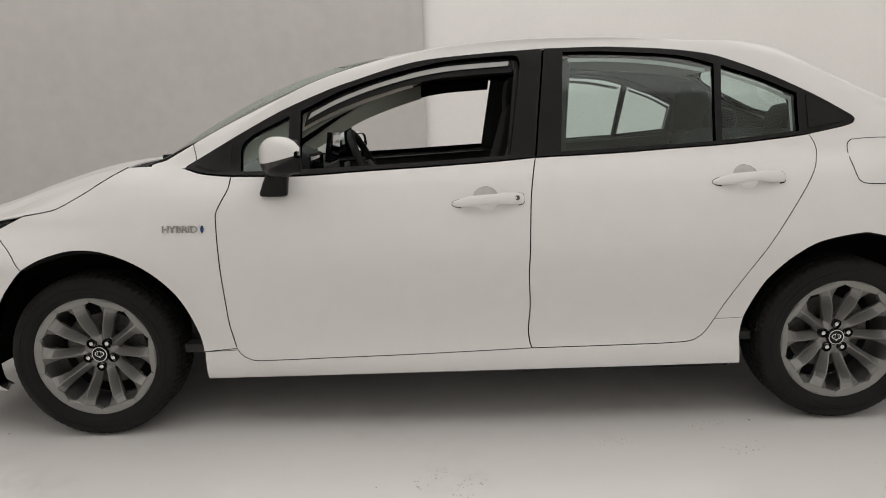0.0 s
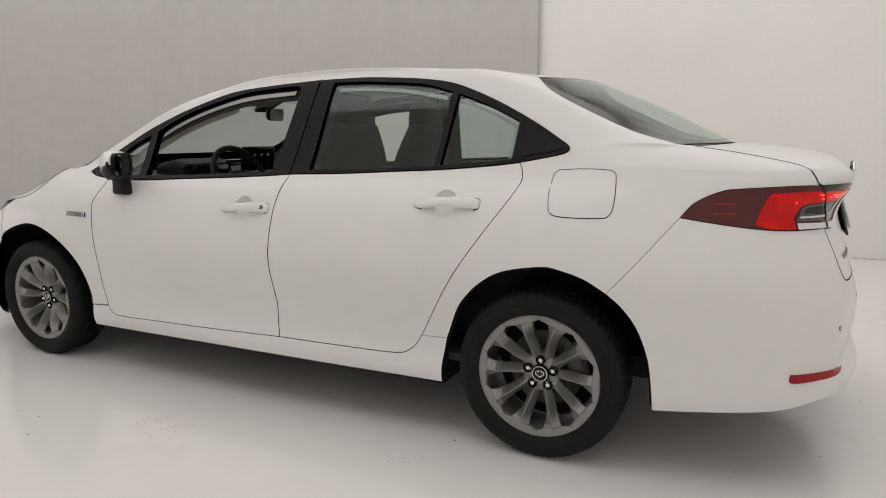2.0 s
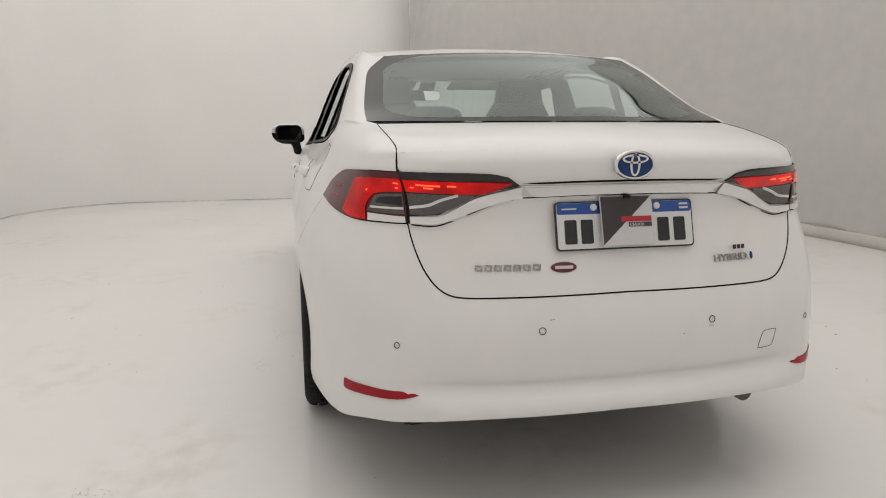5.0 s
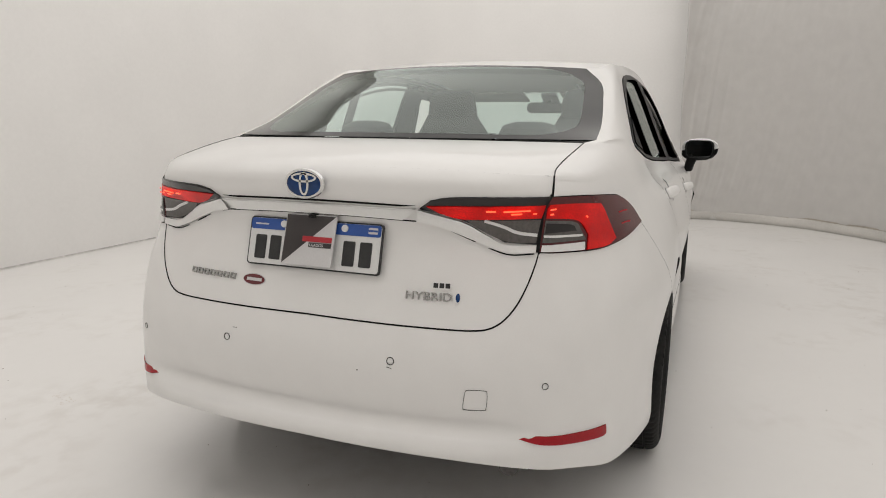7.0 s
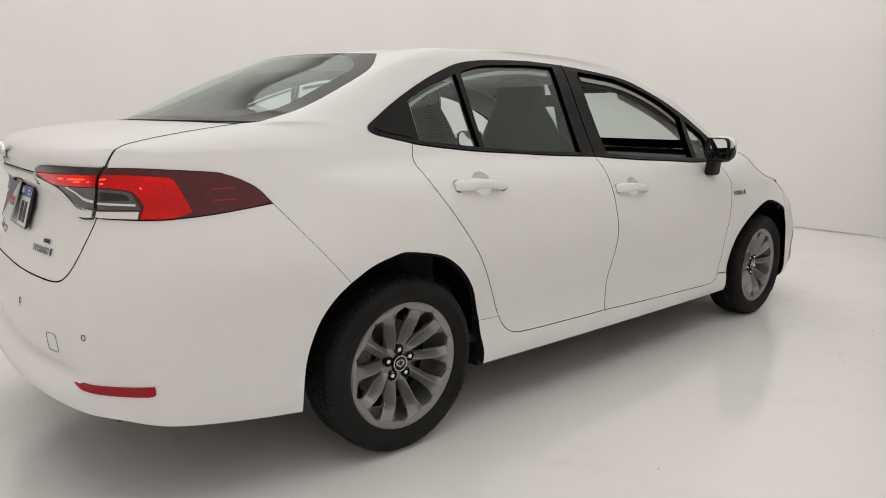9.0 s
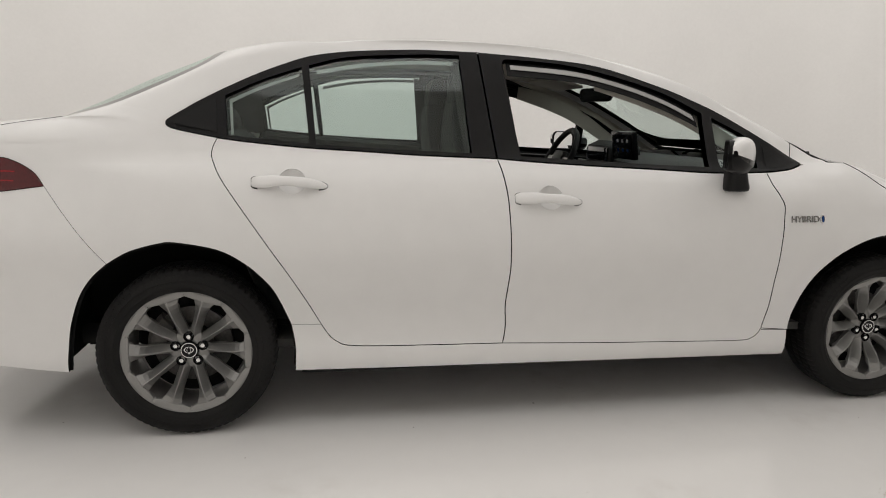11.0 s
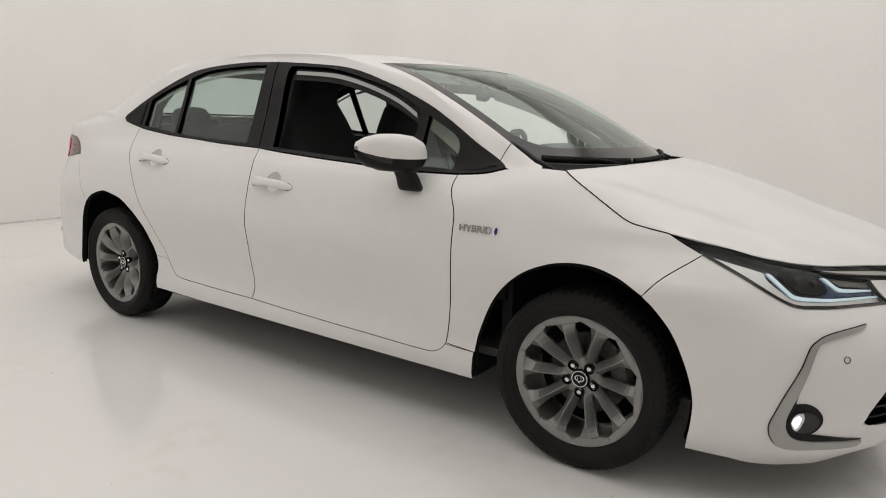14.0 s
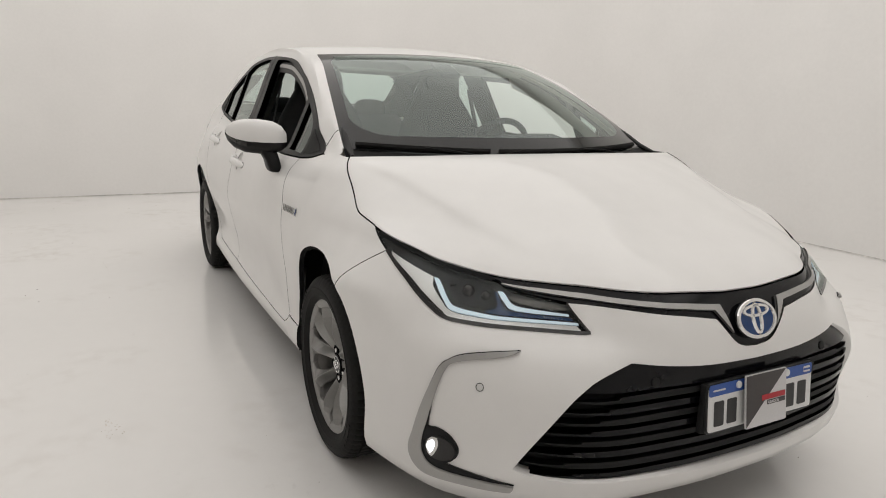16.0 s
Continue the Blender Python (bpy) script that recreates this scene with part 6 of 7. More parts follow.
for s_, start, fwd in ((1, 1.056, -1), (-1, 0.896, 1)):
    badge = lettering("side_badge", "HYBRID", start, 0.7600, 0.124, 0.0235, SIDES[s_][0], BADGE, fwd, s_, label="chrome lettering reading HYBRID")
    du = start + fwd * 0.138
    panel("badge_drop", disc(du, 0.7718, 0.0105, 0.0160, 20), badge, CHROME, side=s_, off=0.004, depth=0.004, gap=0, lap=0, step=0.01)
    panel("badge_drop", disc(du + fwd * 0.003, 0.7718, 0.0055, 0.0125, 20), badge, BLUE, side=s_, off=0.0052, depth=0.002, gap=0, lap=0, step=0.01)
rb = lettering("lid_badge", "HYBRID", 2 * UR + 2.702, 0.7285, 0.122, 0.019, lid_ob, BADGE, -1, 1, label="chrome lettering reading HYBRID")
panel("badge_drop", disc(2 * UR + 2.567, 0.738, 0.0105, 0.0135, 20), rb, BRIGHTTRIM, off=0.004, depth=0.004, gap=0, lap=0, step=0.01)
panel("badge_drop", disc(2 * UR + 2.564, 0.738, 0.0055, 0.0105, 20), rb, BLUE, off=0.0052, depth=0.002, gap=0, lap=0, step=0.01)
# trim name and model name as plain chrome bars
tb = panel("trim_badge", disc(2 * UR + 2.610, 0.7645, 0.031, 0.0105, 4 * 6), lid_ob, BRIGHTTRIM, off=0.003, depth=0.003, gap=0, lap=0, step=0.02, label="small chrome badge plate")
for q in range(3):
    panel("bar", outline([(2 * UR + 2.630 - 0.016 * q, 0.7705), (2 * UR + 2.618 - 0.016 * q, 0.7705)], [(2 * UR + 2.618 - 0.016 * q, 0.7705), (2 * UR + 2.618 - 0.016 * q, 0.7590)], [(2 * UR + 2.618 - 0.016 * q, 0.7590), (2 * UR + 2.630 - 0.016 * q, 0.7590)], [(2 * UR + 2.630 - 0.016 * q, 0.7590), (2 * UR + 2.630 - 0.016 * q, 0.7705)]), tb, INK, off=0.0042, depth=0.001, gap=0, lap=0)
model = group_part("model_badge", lid_ob, "row of plain chrome bars")
for q in range(7):
    a = -2.550 - 0.0268 * q
    panel("bar", outline([(a, 0.7465), (a - 0.021, 0.7455)], [(a - 0.021, 0.7455), (a - 0.019, 0.7300)], [(a - 0.019, 0.7300), (a + 0.002, 0.7310)], [(a + 0.002, 0.7310), (a, 0.7465)]), model, BADGE, off=0.0035, depth=0.003, gap=0, lap=0,
          holes=[outline([(a - 0.005, 0.7425), (a - 0.016, 0.7420)], [(a - 0.016, 0.7420), (a - 0.0145, 0.7340)], [(a - 0.0145, 0.7340), (a - 0.0035, 0.7345)], [(a - 0.0035, 0.7345), (a - 0.005, 0.7425)])])
st = panel("round_sticker", disc(-2.7965, 0.7365, 0.039, 0.0155, 32), lid_ob, CARDWHITE, off=0.0012, depth=0.001, gap=0, lap=0, step=0.02, label="oval dark red dealer sticker")
panel("sticker_field", disc(-2.7965, 0.7365, 0.0365, 0.0135, 32), st, STICKERRED, off=0.0018, depth=0.0005, gap=0, lap=0, step=0.02)
panel("bar", outline([(-2.772, 0.7405), (-2.823, 0.7405)], [(-2.823, 0.7405), (-2.823, 0.7325)], [(-2.823, 0.7325), (-2.772, 0.7325)], [(-2.772, 0.7325), (-2.772, 0.7405)]), st, CARDWHITE, off=0.0023, depth=0.0004, gap=0, lap=0, step=0.02)


def build_emblem(parent, m, a, b):
    """Plain oval: chrome ring on a blue field. Local x right, z up, y towards the viewer."""
    def oval(sa, sb, y, cx=0.0, cz=0.0):
        return [m @ Vector((cx + sa * math.cos(t), y, cz + sb * math.sin(t))) for t in [2 * math.pi * q / 48 for q in range(48)]]

    bm = loft_bm([oval(a, b, 0), oval(a, b, 0.006), oval(a * 0.96, b * 0.95, 0.009), oval(a * 0.86, b * 0.83, 0.009), oval(a * 0.84, b * 0.80, 0.005)], caps=False)
    ob = part("emblem", bm, CHROME, parent, "oval emblem with a chrome ring on blue")
    bm = bmesh.new()
    bm.faces.new([bm.verts.new(p) for p in oval(a * 0.87, b * 0.84, 0.005)])
    part("emblem_field", bm, BLUE, ob)
    bm = bmesh.new()
    for sa, sb, cz in ((0.66, 0.35, 0.40), (0.27, 0.80, 0.0)):
        wa, wb = max(sa - 0.125, sa * 0.5), max(sb - 0.17, sb * 0.5)
        loft_bm([oval(a * sa, b * sb, 0.005, 0, b * cz), oval(a * (sa - 0.02), b * (sb - 0.03), 0.009, 0, b * cz), oval(a * wa, b * wb, 0.009, 0, b * cz), oval(a * (wa - 0.02), b * (wb - 0.03), 0.005, 0, b * cz)], caps=False, bm=bm)
    part("emblem_bar", bm, CHROME, ob)


def facing(centre, yaw, tilt):
    """Frame whose y points at the viewer; yaw turns it about z, tilt leans its top back."""
    return Matrix.Translation(centre) @ Matrix.Rotation(radians(yaw), 4, "Z") @ Matrix.Rotation(radians(tilt), 4, "X")


build_emblem(lid_ob, facing((-2.3150, 0, 1.004), 90, 0), 0.0575, 0.0385)
build_emblem(nose_bar, facing((2.2655, 0, 0.655), -90, 22), 0.073, 0.051)


def build_plate(parent, m, card):
    """Number plate with its figures as plain bars, and a dealer's card hung before its middle. Local x right, z up, y to the viewer."""
    def tile(name, x0, x1, z0, z1, y, material, under, r=0.004, d=0.0012, label=""):
        pts = [((x0 + x1) / 2 + px, (z0 + z1) / 2 + pz) for px, pz in rounded(x1 - x0, z1 - z0, min(r, (x1 - x0) / 2.2, (z1 - z0) / 2.2), 3)]
        bm = loft_bm([[m @ Vector((px, yy, pz)) for px, pz in pts] for yy in (y - d, y)])
        return part(name, bm, material, under, label)

    m = m @ Matrix.Diagonal((-1, 1, 1, 1))
    plate = tile("number_plate", -0.200, 0.200, -0.065, 0.065, 0.004, INK, parent, 0.010, 0.006, "white number plate with a blue band and black bars")
    tile("plate_face", -0.196, 0.196, -0.061, 0.061, 0.0055, PLATEWHITE, plate, 0.008)
    tile("blue_band", -0.195, 0.195, 0.031, 0.0605, 0.0068, PLATEBLUE, plate, 0.006)
    tile("flag", 0.160, 0.186, 0.038, 0.054, 0.0080, CARDWHITE, plate, 0.002)
    tile("flag_stripe", 0.160, 0.186, 0.0435, 0.0485, 0.0088, PLATEBLUE, plate, 0.001)
    tile("bar", -0.182, -0.140, 0.043, 0.047, 0.0080, CARDWHITE, plate, 0.001)
    for x in (-0.176, -0.130, 0.092, 0.140):
        tile("bar", x, x + 0.034, -0.048, 0.016, 0.0070, INK, plate, 0.004)
    for x in (-0.092, 0.092):
        bm = revolve_bm([(0.004, 0.010), (0.0105, 0.009), (0.012, 0.0)], 16)
        bm.transform(m @ Matrix.Translation((x * 1.0, 0, 0.048)))
        part("plate_screw", bm, PLATEWHITE, plate)
    x0, x1, z0, z1, lean = card
    mc = m @ Matrix.Rotation(radians(lean), 4, "X")
    pts = rounded(x1 - x0, z1 - z0, 0.004, 3)
    cx, cz = (x0 + x1) / 2, (z0 + z1) / 2
    bm = loft_bm([[mc @ Vector((cx + px, yy, cz + pz)) for px, pz in pts] for yy in (0.018, 0.022)])
    c = part("dealer_card", bm, CARDWHITE, plate, "black and light grey dealer card with red and dark lettering")
    bm = bmesh.new()
    bm.faces.new([bm.verts.new(mc @ Vector(p)) for p in ((x0 + 0.002, 0.0226, z0 + 0.002), (x1 - 0.002, 0.0226, z1 - 0.002), (x0 + 0.002, 0.0226, z1 - 0.002))])
    part("card_corner", bm, CARDDARK, c)
    bm = box_bm((cx - 0.018, 0.0228, cz - 0.004), (x1 - 0.006, 0.0234, cz + 0.010), m=mc)
    part("bar", bm, CARDRED, c)
    box = box_bm((cx + 0.002, 0.0228, cz - 0.018), (x1 - 0.006, 0.0232, cz - 0.006), m=mc)
    part("bar", box, CARDDARK, c)
    me = text_mesh("USADOS", 0.0105, 0.0002)
    for v_ in me.vertices:
        v_.co = mc @ Vector((cx + 0.005 + v_.co.x * 1.0, 0.0236 + v_.co.z, cz - 0.0158 + v_.co.y))
    me.materials.clear()
    me.materials.append(CARDWHITE)
    o = new("card_lettering", me)
    o.parent = c
    tagged(o, "small white lettering reading USADOS")


build_plate(lid_ob, facing((-2.286, 0, 0.842), 90, 15), (-0.078, 0.072, -0.058, 0.075, 3))
build_plate(front_bumper, facing((2.296, 0.020, 0.452), -90, 6), (-0.082, 0.072, -0.068, 0.070, 2))
# holder behind the front plate and a lock hook over the rear one
part("plate_holder", box_bm((2.278, -0.186, 0.385), (2.296, 0.226, 0.515), 0.004), PLASTIC, front_bumper, "black plate holder")
part("latch_cover", box_bm((-2.292, -0.010, 0.913), (-2.262, 0.010, 0.922), 0.003), PLASTIC, lid_ob, "black lid release")

# ---- cowl, wipers and cabin ----
back = hood[0]
cowl_top = ws[0] + np.array([0, 0, -0.004])
P = np.stack([cowl_top * (1 - k) + even(back, len(cowl_top) - 1) * k + np.array([0.0, 0, -0.016 * math.sin(math.pi * k) - 0.006 * k]) for k in np.linspace(0, 1, 6)])
cowl = grid_object("cowl", P, PLASTIC, car, "black plastic cowl at the foot of the windshield", flip=False)


def on_ws(v, w, lift):
    m, n = ws.shape[:2]
    i, j = v * (m - 1), (0.5 - w / 2) * (n - 1)
    i = max(i, 0.0)
    i0, j0 = min(int(i), m - 2), min(int(j), n - 2)
    a, b = i - i0, j - j0
    p = ws[i0, j0] * (1 - a) * (1 - b) + ws[i0 + 1, j0] * a * (1 - b) + ws[i0, j0 + 1] * (1 - a) * b + ws[i0 + 1, j0 + 1] * a * b
    if v < 0:
        p = p + np.array([0.035, 0, -0.034])
    return Vector(p) + Vector((0.45, 0, 0.9)) * lift


def build_wiper(pivot, tip0, tip1, bend):
    root = group_part("wiper", car, "black windshield wiper at rest")
    blade = [on_ws(tip0[0] + (tip1[0] - tip0[0]) * q / 10, tip0[1] + (tip1[1] - tip0[1]) * q / 10, 0.008) for q in range(11)]
    part("blade", tube_bm(blade, 0.0075, 6, flat=1.4), RUBBER, root)
    arm = [on_ws(pivot[0], pivot[1], 0.004), on_ws(*bend, 0.006), blade[5] + Vector((0.003, 0, 0.004))]
    part("arm", tube_bm([Vector(p) for p in crv([tuple(a) for a in arm], 5)], [0.008] * 4 + [0.006] * 7, 8, flat=0.6), BLACK, root)
    bm = revolve_bm([(0.0, 0.014), (0.010, 0.013), (0.014, 0.007), (0.014, 0.0)], 16)
    bm.transform(Matrix.Translation(arm[0] - Vector((0, 0, 0.01))) @ Matrix.Rotation(radians(90), 4, "X"))
    part("pivot_cap", bm, PLASTIC, root)


build_wiper((-0.02, 0.74), (0.016, 0.86), (0.006, -0.22), (0.0, 0.52))
build_wiper((-0.02, -0.12), (0.008, -0.27), (0.020, -0.94), (0.0, -0.42))

for s_ in (1, -1):
    bm = tube_bm([(0.960, 0.662 * s_, 1.072), (1.020, 0.668 * s_, 1.040), (1.080, 0.676 * s_, 1.006), (1.165, 0.690 * s_, 0.978)], [0.003, 0.012, 0.015, 0.008], 8, flat=0.7)
    part("pillar_foot_trim", bm, BLACK, car, "black trim wedge at the foot of the windshield pillar")

# inner lining of roof, pillars and doors
grid_object("headliner", roof[1:-1, 1:-1] - np.array([0, 0, 0.032]), LINER, car, "light grey cloth headliner", flip=True)
SHELL_N = 6


def build_lining(side):
    b, e = crv(SHOULDER_UZ, SHELL_N), crv(EDGE, SHELL_N)
    p0 = W(b[:, 0], b[:, 1] - 0.012) + np.array([0, -0.040, 0])
    e2 = e + np.array([0, -0.012, -0.034])
    P = np.stack([p0 * (1 - k) + e2 * k + np.array([0, 0.010, 0.012]) * math.sin(math.pi * k) for k in np.linspace(0, 1, 5)], 1)
    if side < 0:
        P = P * [1, -1, 1]
    grid_object("pillar_trim", P[:SHELL_N * 6], LINER, car, "beige pillar and roof edge trim", flip=side < 0)
    grid_object("pillar_trim", P[SHELL_N * 6 - 1:SHELL_N * 16 + 1], DARKLINER, car, "dark rear pillar trim", flip=side < 0)
    for door, poly, arm in ((SIDES[side][1], outline([(0.82, 0.36), (0.84, 0.60), (0.80, 0.955)], [(0.80, 0.955), (-0.24, 0.992)], [(-0.24, 0.992), (-0.20, 0.60), (-0.20, 0.34)], [(-0.20, 0.34), (0.82, 0.36)]), (0.45, -0.10, 0.74)),
                            (SIDES[side][2], outline([(-0.27, 0.36), (-0.27, 0.992)], [(-0.27, 0.992), (-1.20, 1.050)], [(-1.20, 1.050), (-1.00, 0.70), (-0.88, 0.42)], [(-0.88, 0.42), (-0.27, 0.36)]), (-0.45, -0.85, 0.78))):
        lin = panel("door_lining", poly, door, DASH, side=side, off=-0.050, depth=0.01, lap=0, label="black inner door lining")
        bm = box_bm((arm[1], 0.70, arm[2]), (arm[0], 0.79, arm[2] + 0.05), 0.015)
        if side < 0:
            bm.transform(Matrix.Diagonal((1, -1, 1, 1)))
        part("armrest", bm, DASH, lin)
        # belt ledge closing the gap between skin and lining
        top = [p for p in (crv(BELT_F, 6) if door is SIDES[side][1] else crv(BELT_R, 6))]
        rows = []
        for off, dz in ((-0.010, 0.010), (-0.030, 0.018), (-0.052, 0.012), (-0.055, -0.04)):
            uv = np.array(top)
            p, n_ = Wn(uv[:, 0], uv[:, 1])
            rows.append((p + n_ * off + np.array([0, 0, dz])) * [1, side, 1])
        grid_object("belt_ledge", np.stack(rows), DASH, lin, flip=side > 0)
    # light trim inside the windshield pillar and window head
    panel("pillar_trim", outline([(0.960, 0.992), (0.800, 1.086), (0.602, 1.208), (0.396, 1.300), (0.185, 1.350)], [(0.185, 1.350), (0.185, 1.276)], [(0.185, 1.276), (0.275, 1.248), (0.442, 1.193), (0.580, 1.132), (0.750, 1.040), (0.870, 0.975)], [(0.870, 0.975), (0.960, 0.992)]), car, LINER, side=side, off=-0.068, depth=0.004, lap=0, step=0.03, label="beige windshield pillar trim")
    # centre pillar trim
    rows = []
    for uu in (-0.15, -0.25, -0.36):
        zz = np.linspace(0.98, 1.36, 8)
        sh = uu - (zz - 0.98) * 0.13
        p, n_ = Wn(sh, zz)
        rows.append((p - n_ * (0.075 if uu == -0.25 else 0.028)) * [1, side, 1])
    grid_object("pillar_trim", np.stack(rows), DARKLINER, car, "dark centre pillar trim", flip=side < 0)
    # deep trim of the rear pillar, from the corner pane in and back to the rear window
    rows = []
    glass = crv(EDGE[11:16], 8)[::-1]
    for z, lip in ((1.040, 0.625), (1.100, 0.612), (1.146, 0.598), (1.200, 0.556), (1.242, 0.514), (1.300, 0.470)):
        back_ = np.array([np.interp(z, glass[:, 2], glass[:, k]) for k in range(3)])
        out_ = W(-1.215, z)[0] - np.array([0, 0.030, 0])
        rows.append(np.array([out_, (-1.215, (out_[1] + lip) / 2, z), (-1.220, lip, z), (-1.270, lip + 0.006, z), (back_[0] + 0.03, min(back_[1] - 0.03, lip + 0.03), z)]) * [1, side, 1])
    grid_object("pillar_trim", np.stack(rows), DARKLINER, car, "dark rear pillar trim", flip=side > 0)
    # seat belt on the pillar
    pts = [(-0.30, 0.575, 1.24), (-0.29, 0.62, 1.05), (-0.27, 0.69, 0.75), (-0.27, 0.72, 0.45)]
    bm = loft_bm([[(x - 0.022, y * side, z), (x + 0.022, y * side, z), (x + 0.022, (y - 0.003) * side, z), (x - 0.022, (y - 0.003) * side, z)] for x, y, z in crv(pts, 5)])
    part("seat_belt", bm, FABRIC, car, "black seat belt")


for s_ in (1, -1):
    build_lining(s_)


def pad(stations, n=5):
    """Upholstered block: rounded rings (centre x, y, z, width across, thickness, lean in degrees)."""
    rings = []
    for x, y, z, w_, t_, lean in stations:
        a = radians(lean)
        rings.append([(x + q * math.cos(a), y + p, z + q * math.sin(a)) for p, q in rounded(w_, t_, min(w_, t_) * 0.42, n)])
    return loft_bm(rings)


def build_seat(y):
    seat = group_part("front_seat", car, "black cloth front seat")
    bm = pad([(0.30, y, 0.44, 0.44, 0.10, 90), (0.27, y, 0.46, 0.49, 0.15, 90), (0.05, y, 0.45, 0.51, 0.16, 90), (-0.18, y, 0.43, 0.50, 0.16, 90), (-0.22, y, 0.43, 0.46, 0.12, 90)])
    part("seat_cushion", bm, FABRIC, seat)
    bm = pad([(-0.17, y, 0.46, 0.44, 0.14, 20), (-0.19, y, 0.56, 0.52, 0.17, 20), (-0.235, y, 0.78, 0.54, 0.18, 18), (-0.28, y, 0.96, 0.51, 0.16, 18), (-0.298, y, 1.05, 0.45, 0.15, 16), (-0.306, y, 1.11, 0.385, 0.14, 16), (-0.312, y, 1.165, 0.315, 0.125, 14), (-0.316, y, 1.200, 0.275, 0.105, 14), (-0.318, y, 1.212, 0.20, 0.06, 14)])
    part("backrest", bm, FABRIC, seat)
    bm = pad([(-0.300, y, 1.150, 0.22, 0.07, 8), (-0.302, y, 1.170, 0.262, 0.105, 8), (-0.304, y, 1.22, 0.268, 0.116, 8), (-0.306, y, 1.285, 0.250, 0.108, 8), (-0.308, y, 1.320, 0.222, 0.085, 8), (-0.309, y, 1.332, 0.17, 0.045, 8)])
    h = part("headrest", bm, FABRIC, seat)
    for dy in (-0.055, 0.055):
        part("headrest_post", tube_bm([(-0.305, y + dy, 1.07), (-0.302, y + dy, 1.15)], 0.006), CHROME, h)
    part("seat_base", box_bm((-0.20, y - 0.21, 0.26), (0.26, y + 0.21, 0.38), 0.02), DASH, seat)


for y in (0.365, -0.365):
    build_seat(y)
bench = group_part("rear_bench", car, "black cloth rear bench seat")
part("seat_cushion", pad([(-0.62, 0, 0.42, 1.16, 0.12, 90), (-0.66, 0, 0.44, 1.26, 0.17, 90), (-0.95, 0, 0.43, 1.28, 0.18, 90), (-1.10, 0, 0.42, 1.24, 0.16, 90)]), FABRIC, bench)
part("backrest", pad([(-1.06, 0, 0.46, 1.20, 0.16, 26), (-1.10, 0, 0.60, 1.26, 0.18, 26), (-1.22, 0, 0.84, 1.24, 0.17, 26), (-1.315, 0, 1.00, 1.14, 0.13, 26), (-1.34, 0, 1.045, 1.08, 0.08, 26)]), FABRIC, bench)
for y in (0.33, -0.33):
    part("headrest", pad([(-1.345, y, 1.04, 0.19, 0.07, 14), (-1.352, y, 1.065, 0.235, 0.11, 14), (-1.360, y, 1.110, 0.235, 0.11, 14), (-1.368, y, 1.148, 0.19, 0.08, 14), (-1.371, y, 1.160, 0.12, 0.04, 14)]), FABRIC, bench)
part("parcel_shelf", box_bm((-1.86, -0.56, 1.035), (-1.33, 0.56, 1.055), 0.006), DARKLINER, car, "dark parcel shelf under the rear window")
part("brake_light", box_bm((-1.74, -0.10, 1.056), (-1.66, 0.10, 1.085), 0.01), DASH, car, "high brake light housing on the shelf")
part("cabin_floor", box_bm((-1.10, -0.78, 0.30), (1.05, 0.78, 0.33)), DARKLINER, car, "dark carpet floor")
part("firewall", box_bm((1.00, -0.72, 0.30), (1.04, 0.72, 0.90)), DASH, car, "dark bulkhead behind the dashboard")

# dashboard
dash = group_part("dashboard", car, "black dashboard with a centre screen")
rings = []
for q in range(17):
    y = 0.74 - 1.48 * q / 16
    e = abs(y) / 0.74
    hump = 0.018 * math.exp(-((y - 0.37) / 0.17) ** 2)
    fx = 0.62 + 0.06 * e ** 3
    ring = [(1.10 - 0.06 * e ** 4, 0.952), (0.95, 0.962), (0.80, 0.962 + hump * 0.6), (fx + 0.06, 0.950 + hump), (fx, 0.930 + hump), (fx - 0.005, 0.900), (fx + 0.02, 0.862), (fx - 0.015, 0.848), (fx - 0.015, 0.800), (fx + 0.03, 0.770), (fx + 0.06, 0.62), (fx + 0.16, 0.52), (1.02, 0.50)]
    rings.append([(x, y, z) for x, z in ring])
part("dash_body", loft_bm(rings), DASH, dash, angle=40)
part("instrument_hood", pad([(0.60, 0.37, 0.955, 0.34, 0.10, 90), (0.66, 0.37, 0.965, 0.38, 0.13, 90), (0.76, 0.37, 0.955, 0.38, 0.11, 90)]), DASH, dash)
part("instrument_glass", box_bm((0.594, 0.23, 0.925), (0.602, 0.51, 0.995), 0.002), SCREEN, dash)
m = pose(0.585, 0, 1.018, 0, -8, 0)
scr = part("screen", box_bm((-0.012, -0.125, -0.068), (0.014, 0.125, 0.068), 0.006, m=m), GLOSSBLACK, dash, "black centre touch screen")
part("display", box_bm((-0.0135, -0.110, -0.056), (-0.0125, 0.110, 0.056), m=m), SCREEN, scr)
for r_ in range(2):
    for c_ in range(3):
        part("icon", box_bm((-0.0145, -0.075 + 0.055 * c_, -0.030 + 0.045 * r_), (-0.0137, -0.055 + 0.055 * c_, -0.014 + 0.045 * r_), m=m), WHITEPL if r_ else BLUE, scr)
for y in (0.62, -0.62, 0.11, -0.11):
    part("air_vent", box_bm((0.600, y - 0.055, 0.880), (0.618, y + 0.055, 0.915), 0.004), SATIN if abs(y) > 0.5 else GLOSSBLACK, dash)
part("trim_strip", box_bm((0.600, -0.60, 0.848), (0.612, 0.20, 0.858), 0.002), SATIN, dash)
part("console", box_bm((-0.30, -0.11, 0.33), (0.66, 0.11, 0.60), 0.03), DASH, car, "black centre console")
part("gear_lever", tube_bm([(0.30, 0, 0.60), (0.32, 0, 0.68), (0.33, 0, 0.72)], [0.014, 0.012, 0.022], 10), GLOSSBLACK, car, "short black gear lever")

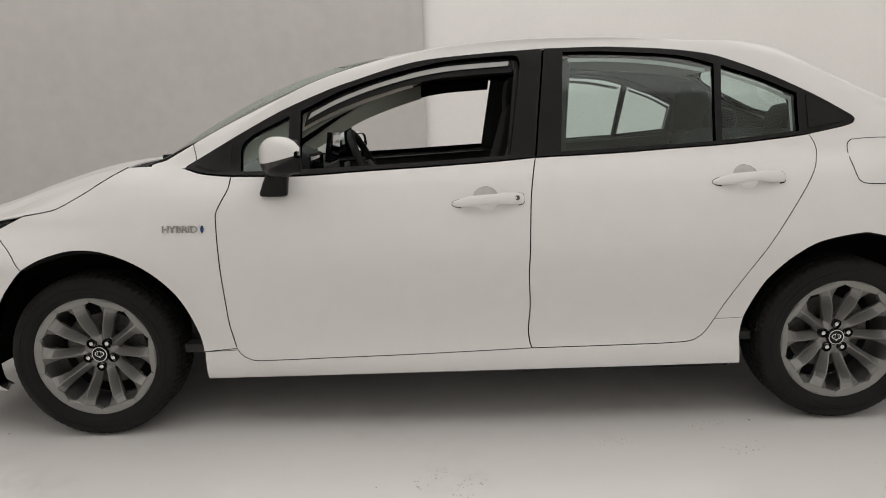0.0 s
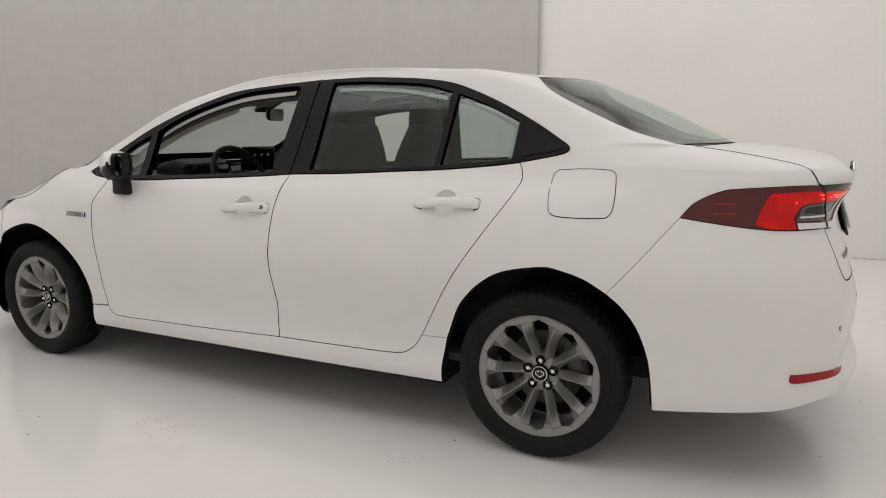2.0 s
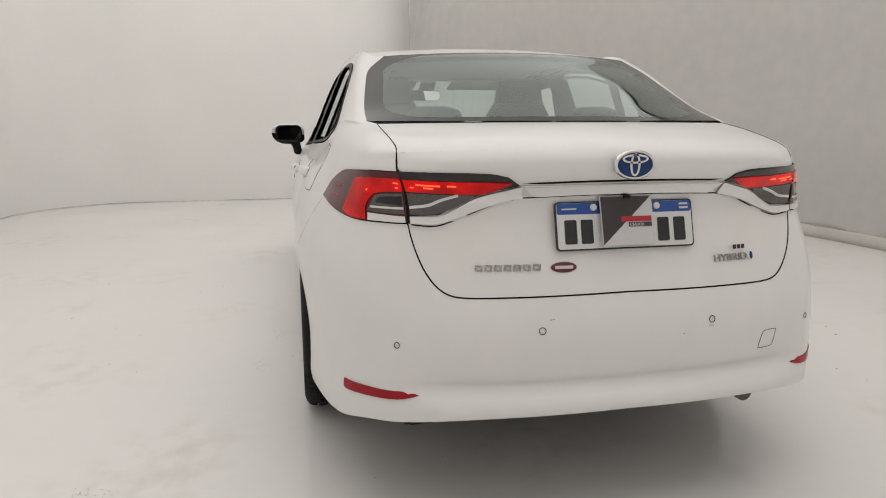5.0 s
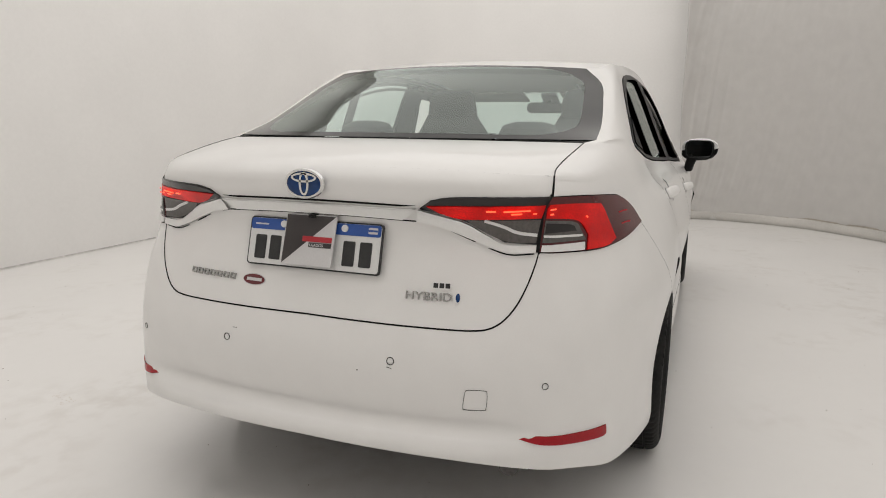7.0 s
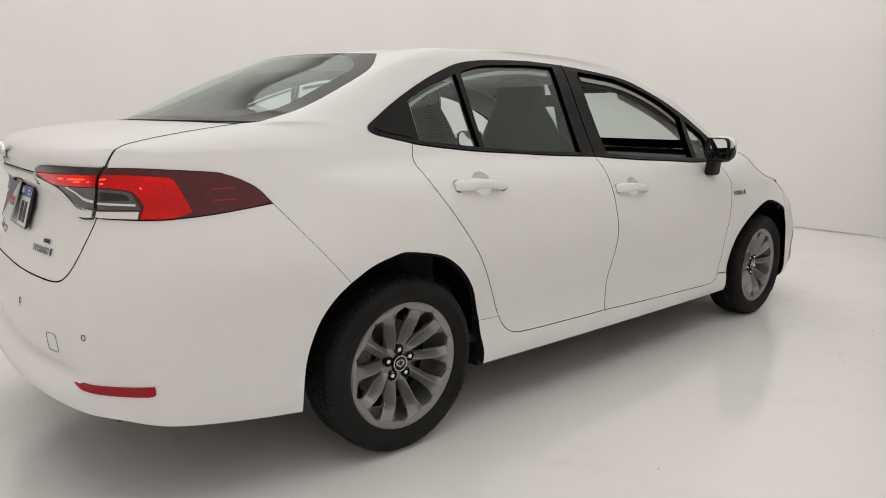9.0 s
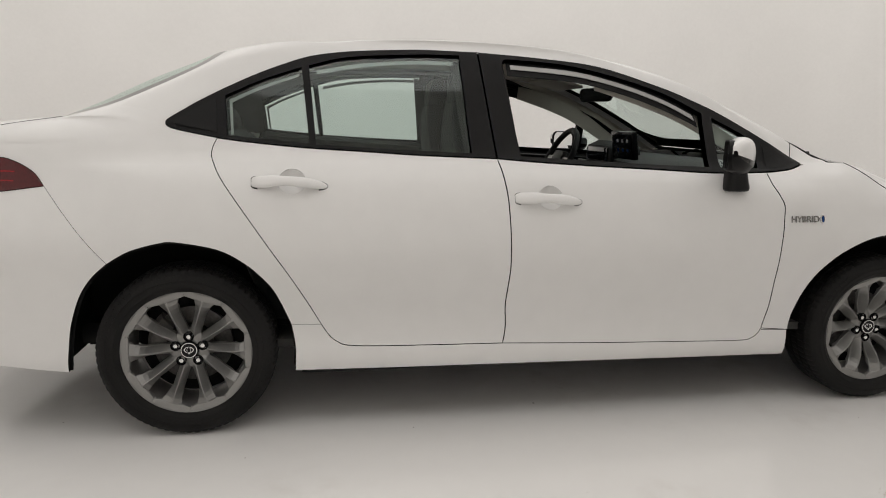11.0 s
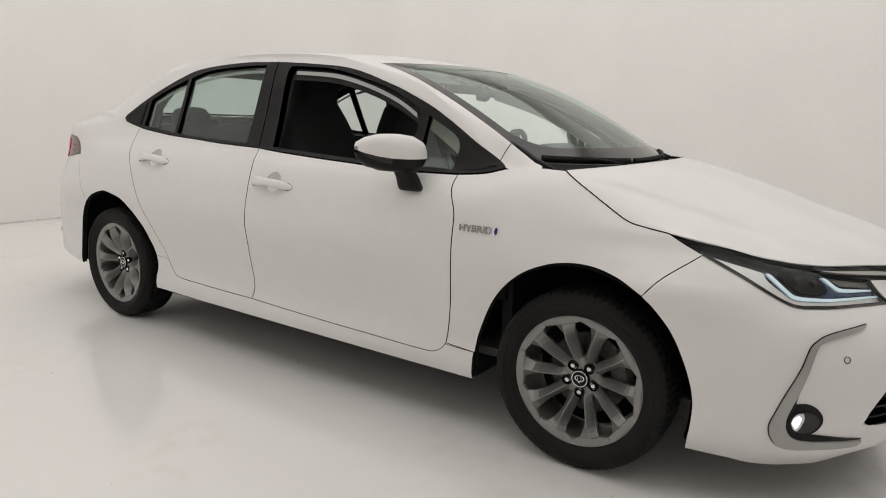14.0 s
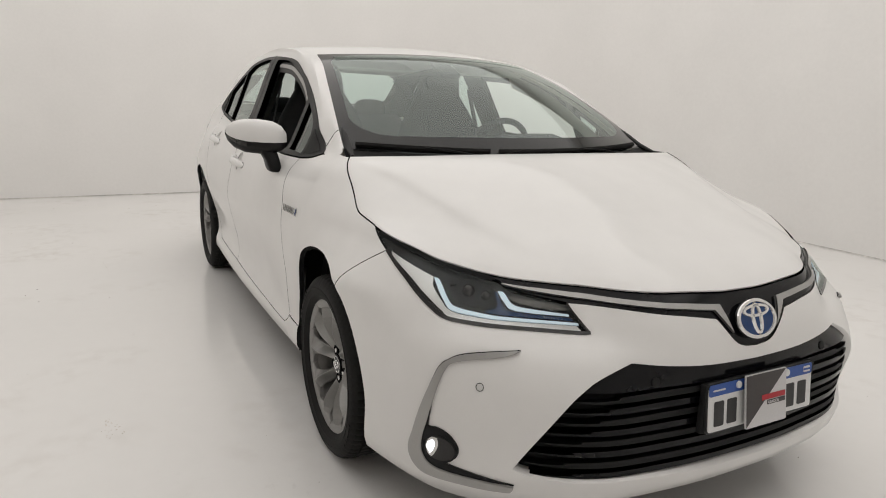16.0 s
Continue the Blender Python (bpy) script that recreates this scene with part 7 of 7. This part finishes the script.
# steering wheel
sw = group_part("steering_wheel", car, "black three-spoke steering wheel")
m = pose(0.372, 0.37, 0.922, 0, -64, 0)
bm = bmesh.new()
rings = []
for q in range(40):
    a = 2 * math.pi * q / 40
    rings.append([m @ Vector(((0.178 + 0.0155 * math.cos(t)) * math.cos(a), (0.178 + 0.0155 * math.cos(t)) * math.sin(a), 0.0155 * math.sin(t))) for t in [2 * math.pi * k / 10 for k in range(10)]])
rings.append(rings[0])
loft_bm(rings, caps=False, bm=bm)
bmesh.ops.remove_doubles(bm, verts=bm.verts, dist=1e-5)
part("rim", bm, DASH, sw)
part("hub", box_bm((-0.06, -0.075, -0.03), (0.055, 0.075, 0.02), 0.025, m=m), DASH, sw)
for a, b in (((-0.02, 0.07, -0.012), (0.02, 0.175, 0.006)), ((-0.02, -0.175, -0.012), (0.02, -0.07, 0.006)), ((-0.175, -0.02, -0.012), (-0.05, 0.02, 0.006))):
    part("spoke", box_bm(a, b, 0.005, m=m), SATIN if abs(b[1]) > 0.1 or a[1] < -0.1 else DASH, sw)
part("steering_column", tube_bm([(0.385, 0.37, 0.915), (0.64, 0.37, 0.80)], 0.045, 12), DASH, sw)

# inside mirror and sun visors
im = group_part("inside_mirror", car, "black inside mirror on a short stalk")
mm = pose(0.425, 0.02, 1.258, 0, -6, 20)
part("mirror_shell", loft_bm([[mm @ Vector((dx, p * s, q * s)) for p, q in rounded(0.225, 0.066, 0.028, 5)] for dx, s in ((-0.004, 0.97), (-0.002, 1.0), (0.010, 1.0), (0.028, 0.75), (0.034, 0.4))]), BLACK, im)
bm = bmesh.new()
bm.faces.new([bm.verts.new(mm @ Vector((-0.0045, p * 0.94, q * 0.9))) for p, q in rounded(0.225, 0.066, 0.026, 5)])
part("mirror_glass", bm, MIRROR, im)
part("stalk", tube_bm([(0.447, 0.01, 1.268), (0.475, 0.0, 1.305), (0.485, 0, 1.325)], 0.010, 10), BLACK, im)
part("sensor_box", box_bm((-0.07, -0.05, -0.012), (0.07, 0.05, 0.010), 0.008, m=pose(0.490, 0, 1.312, 0, 24, 0)), BLACK, im)
for y in (0.30, -0.30):
    part("sun_visor", box_bm((-0.09, y - 0.19, -0.008), (0.09, y + 0.19, 0.006), 0.006, m=pose(0.310, 0, 1.322, 0, 14, 0)), LINER, car, "folded light grey sun visor")
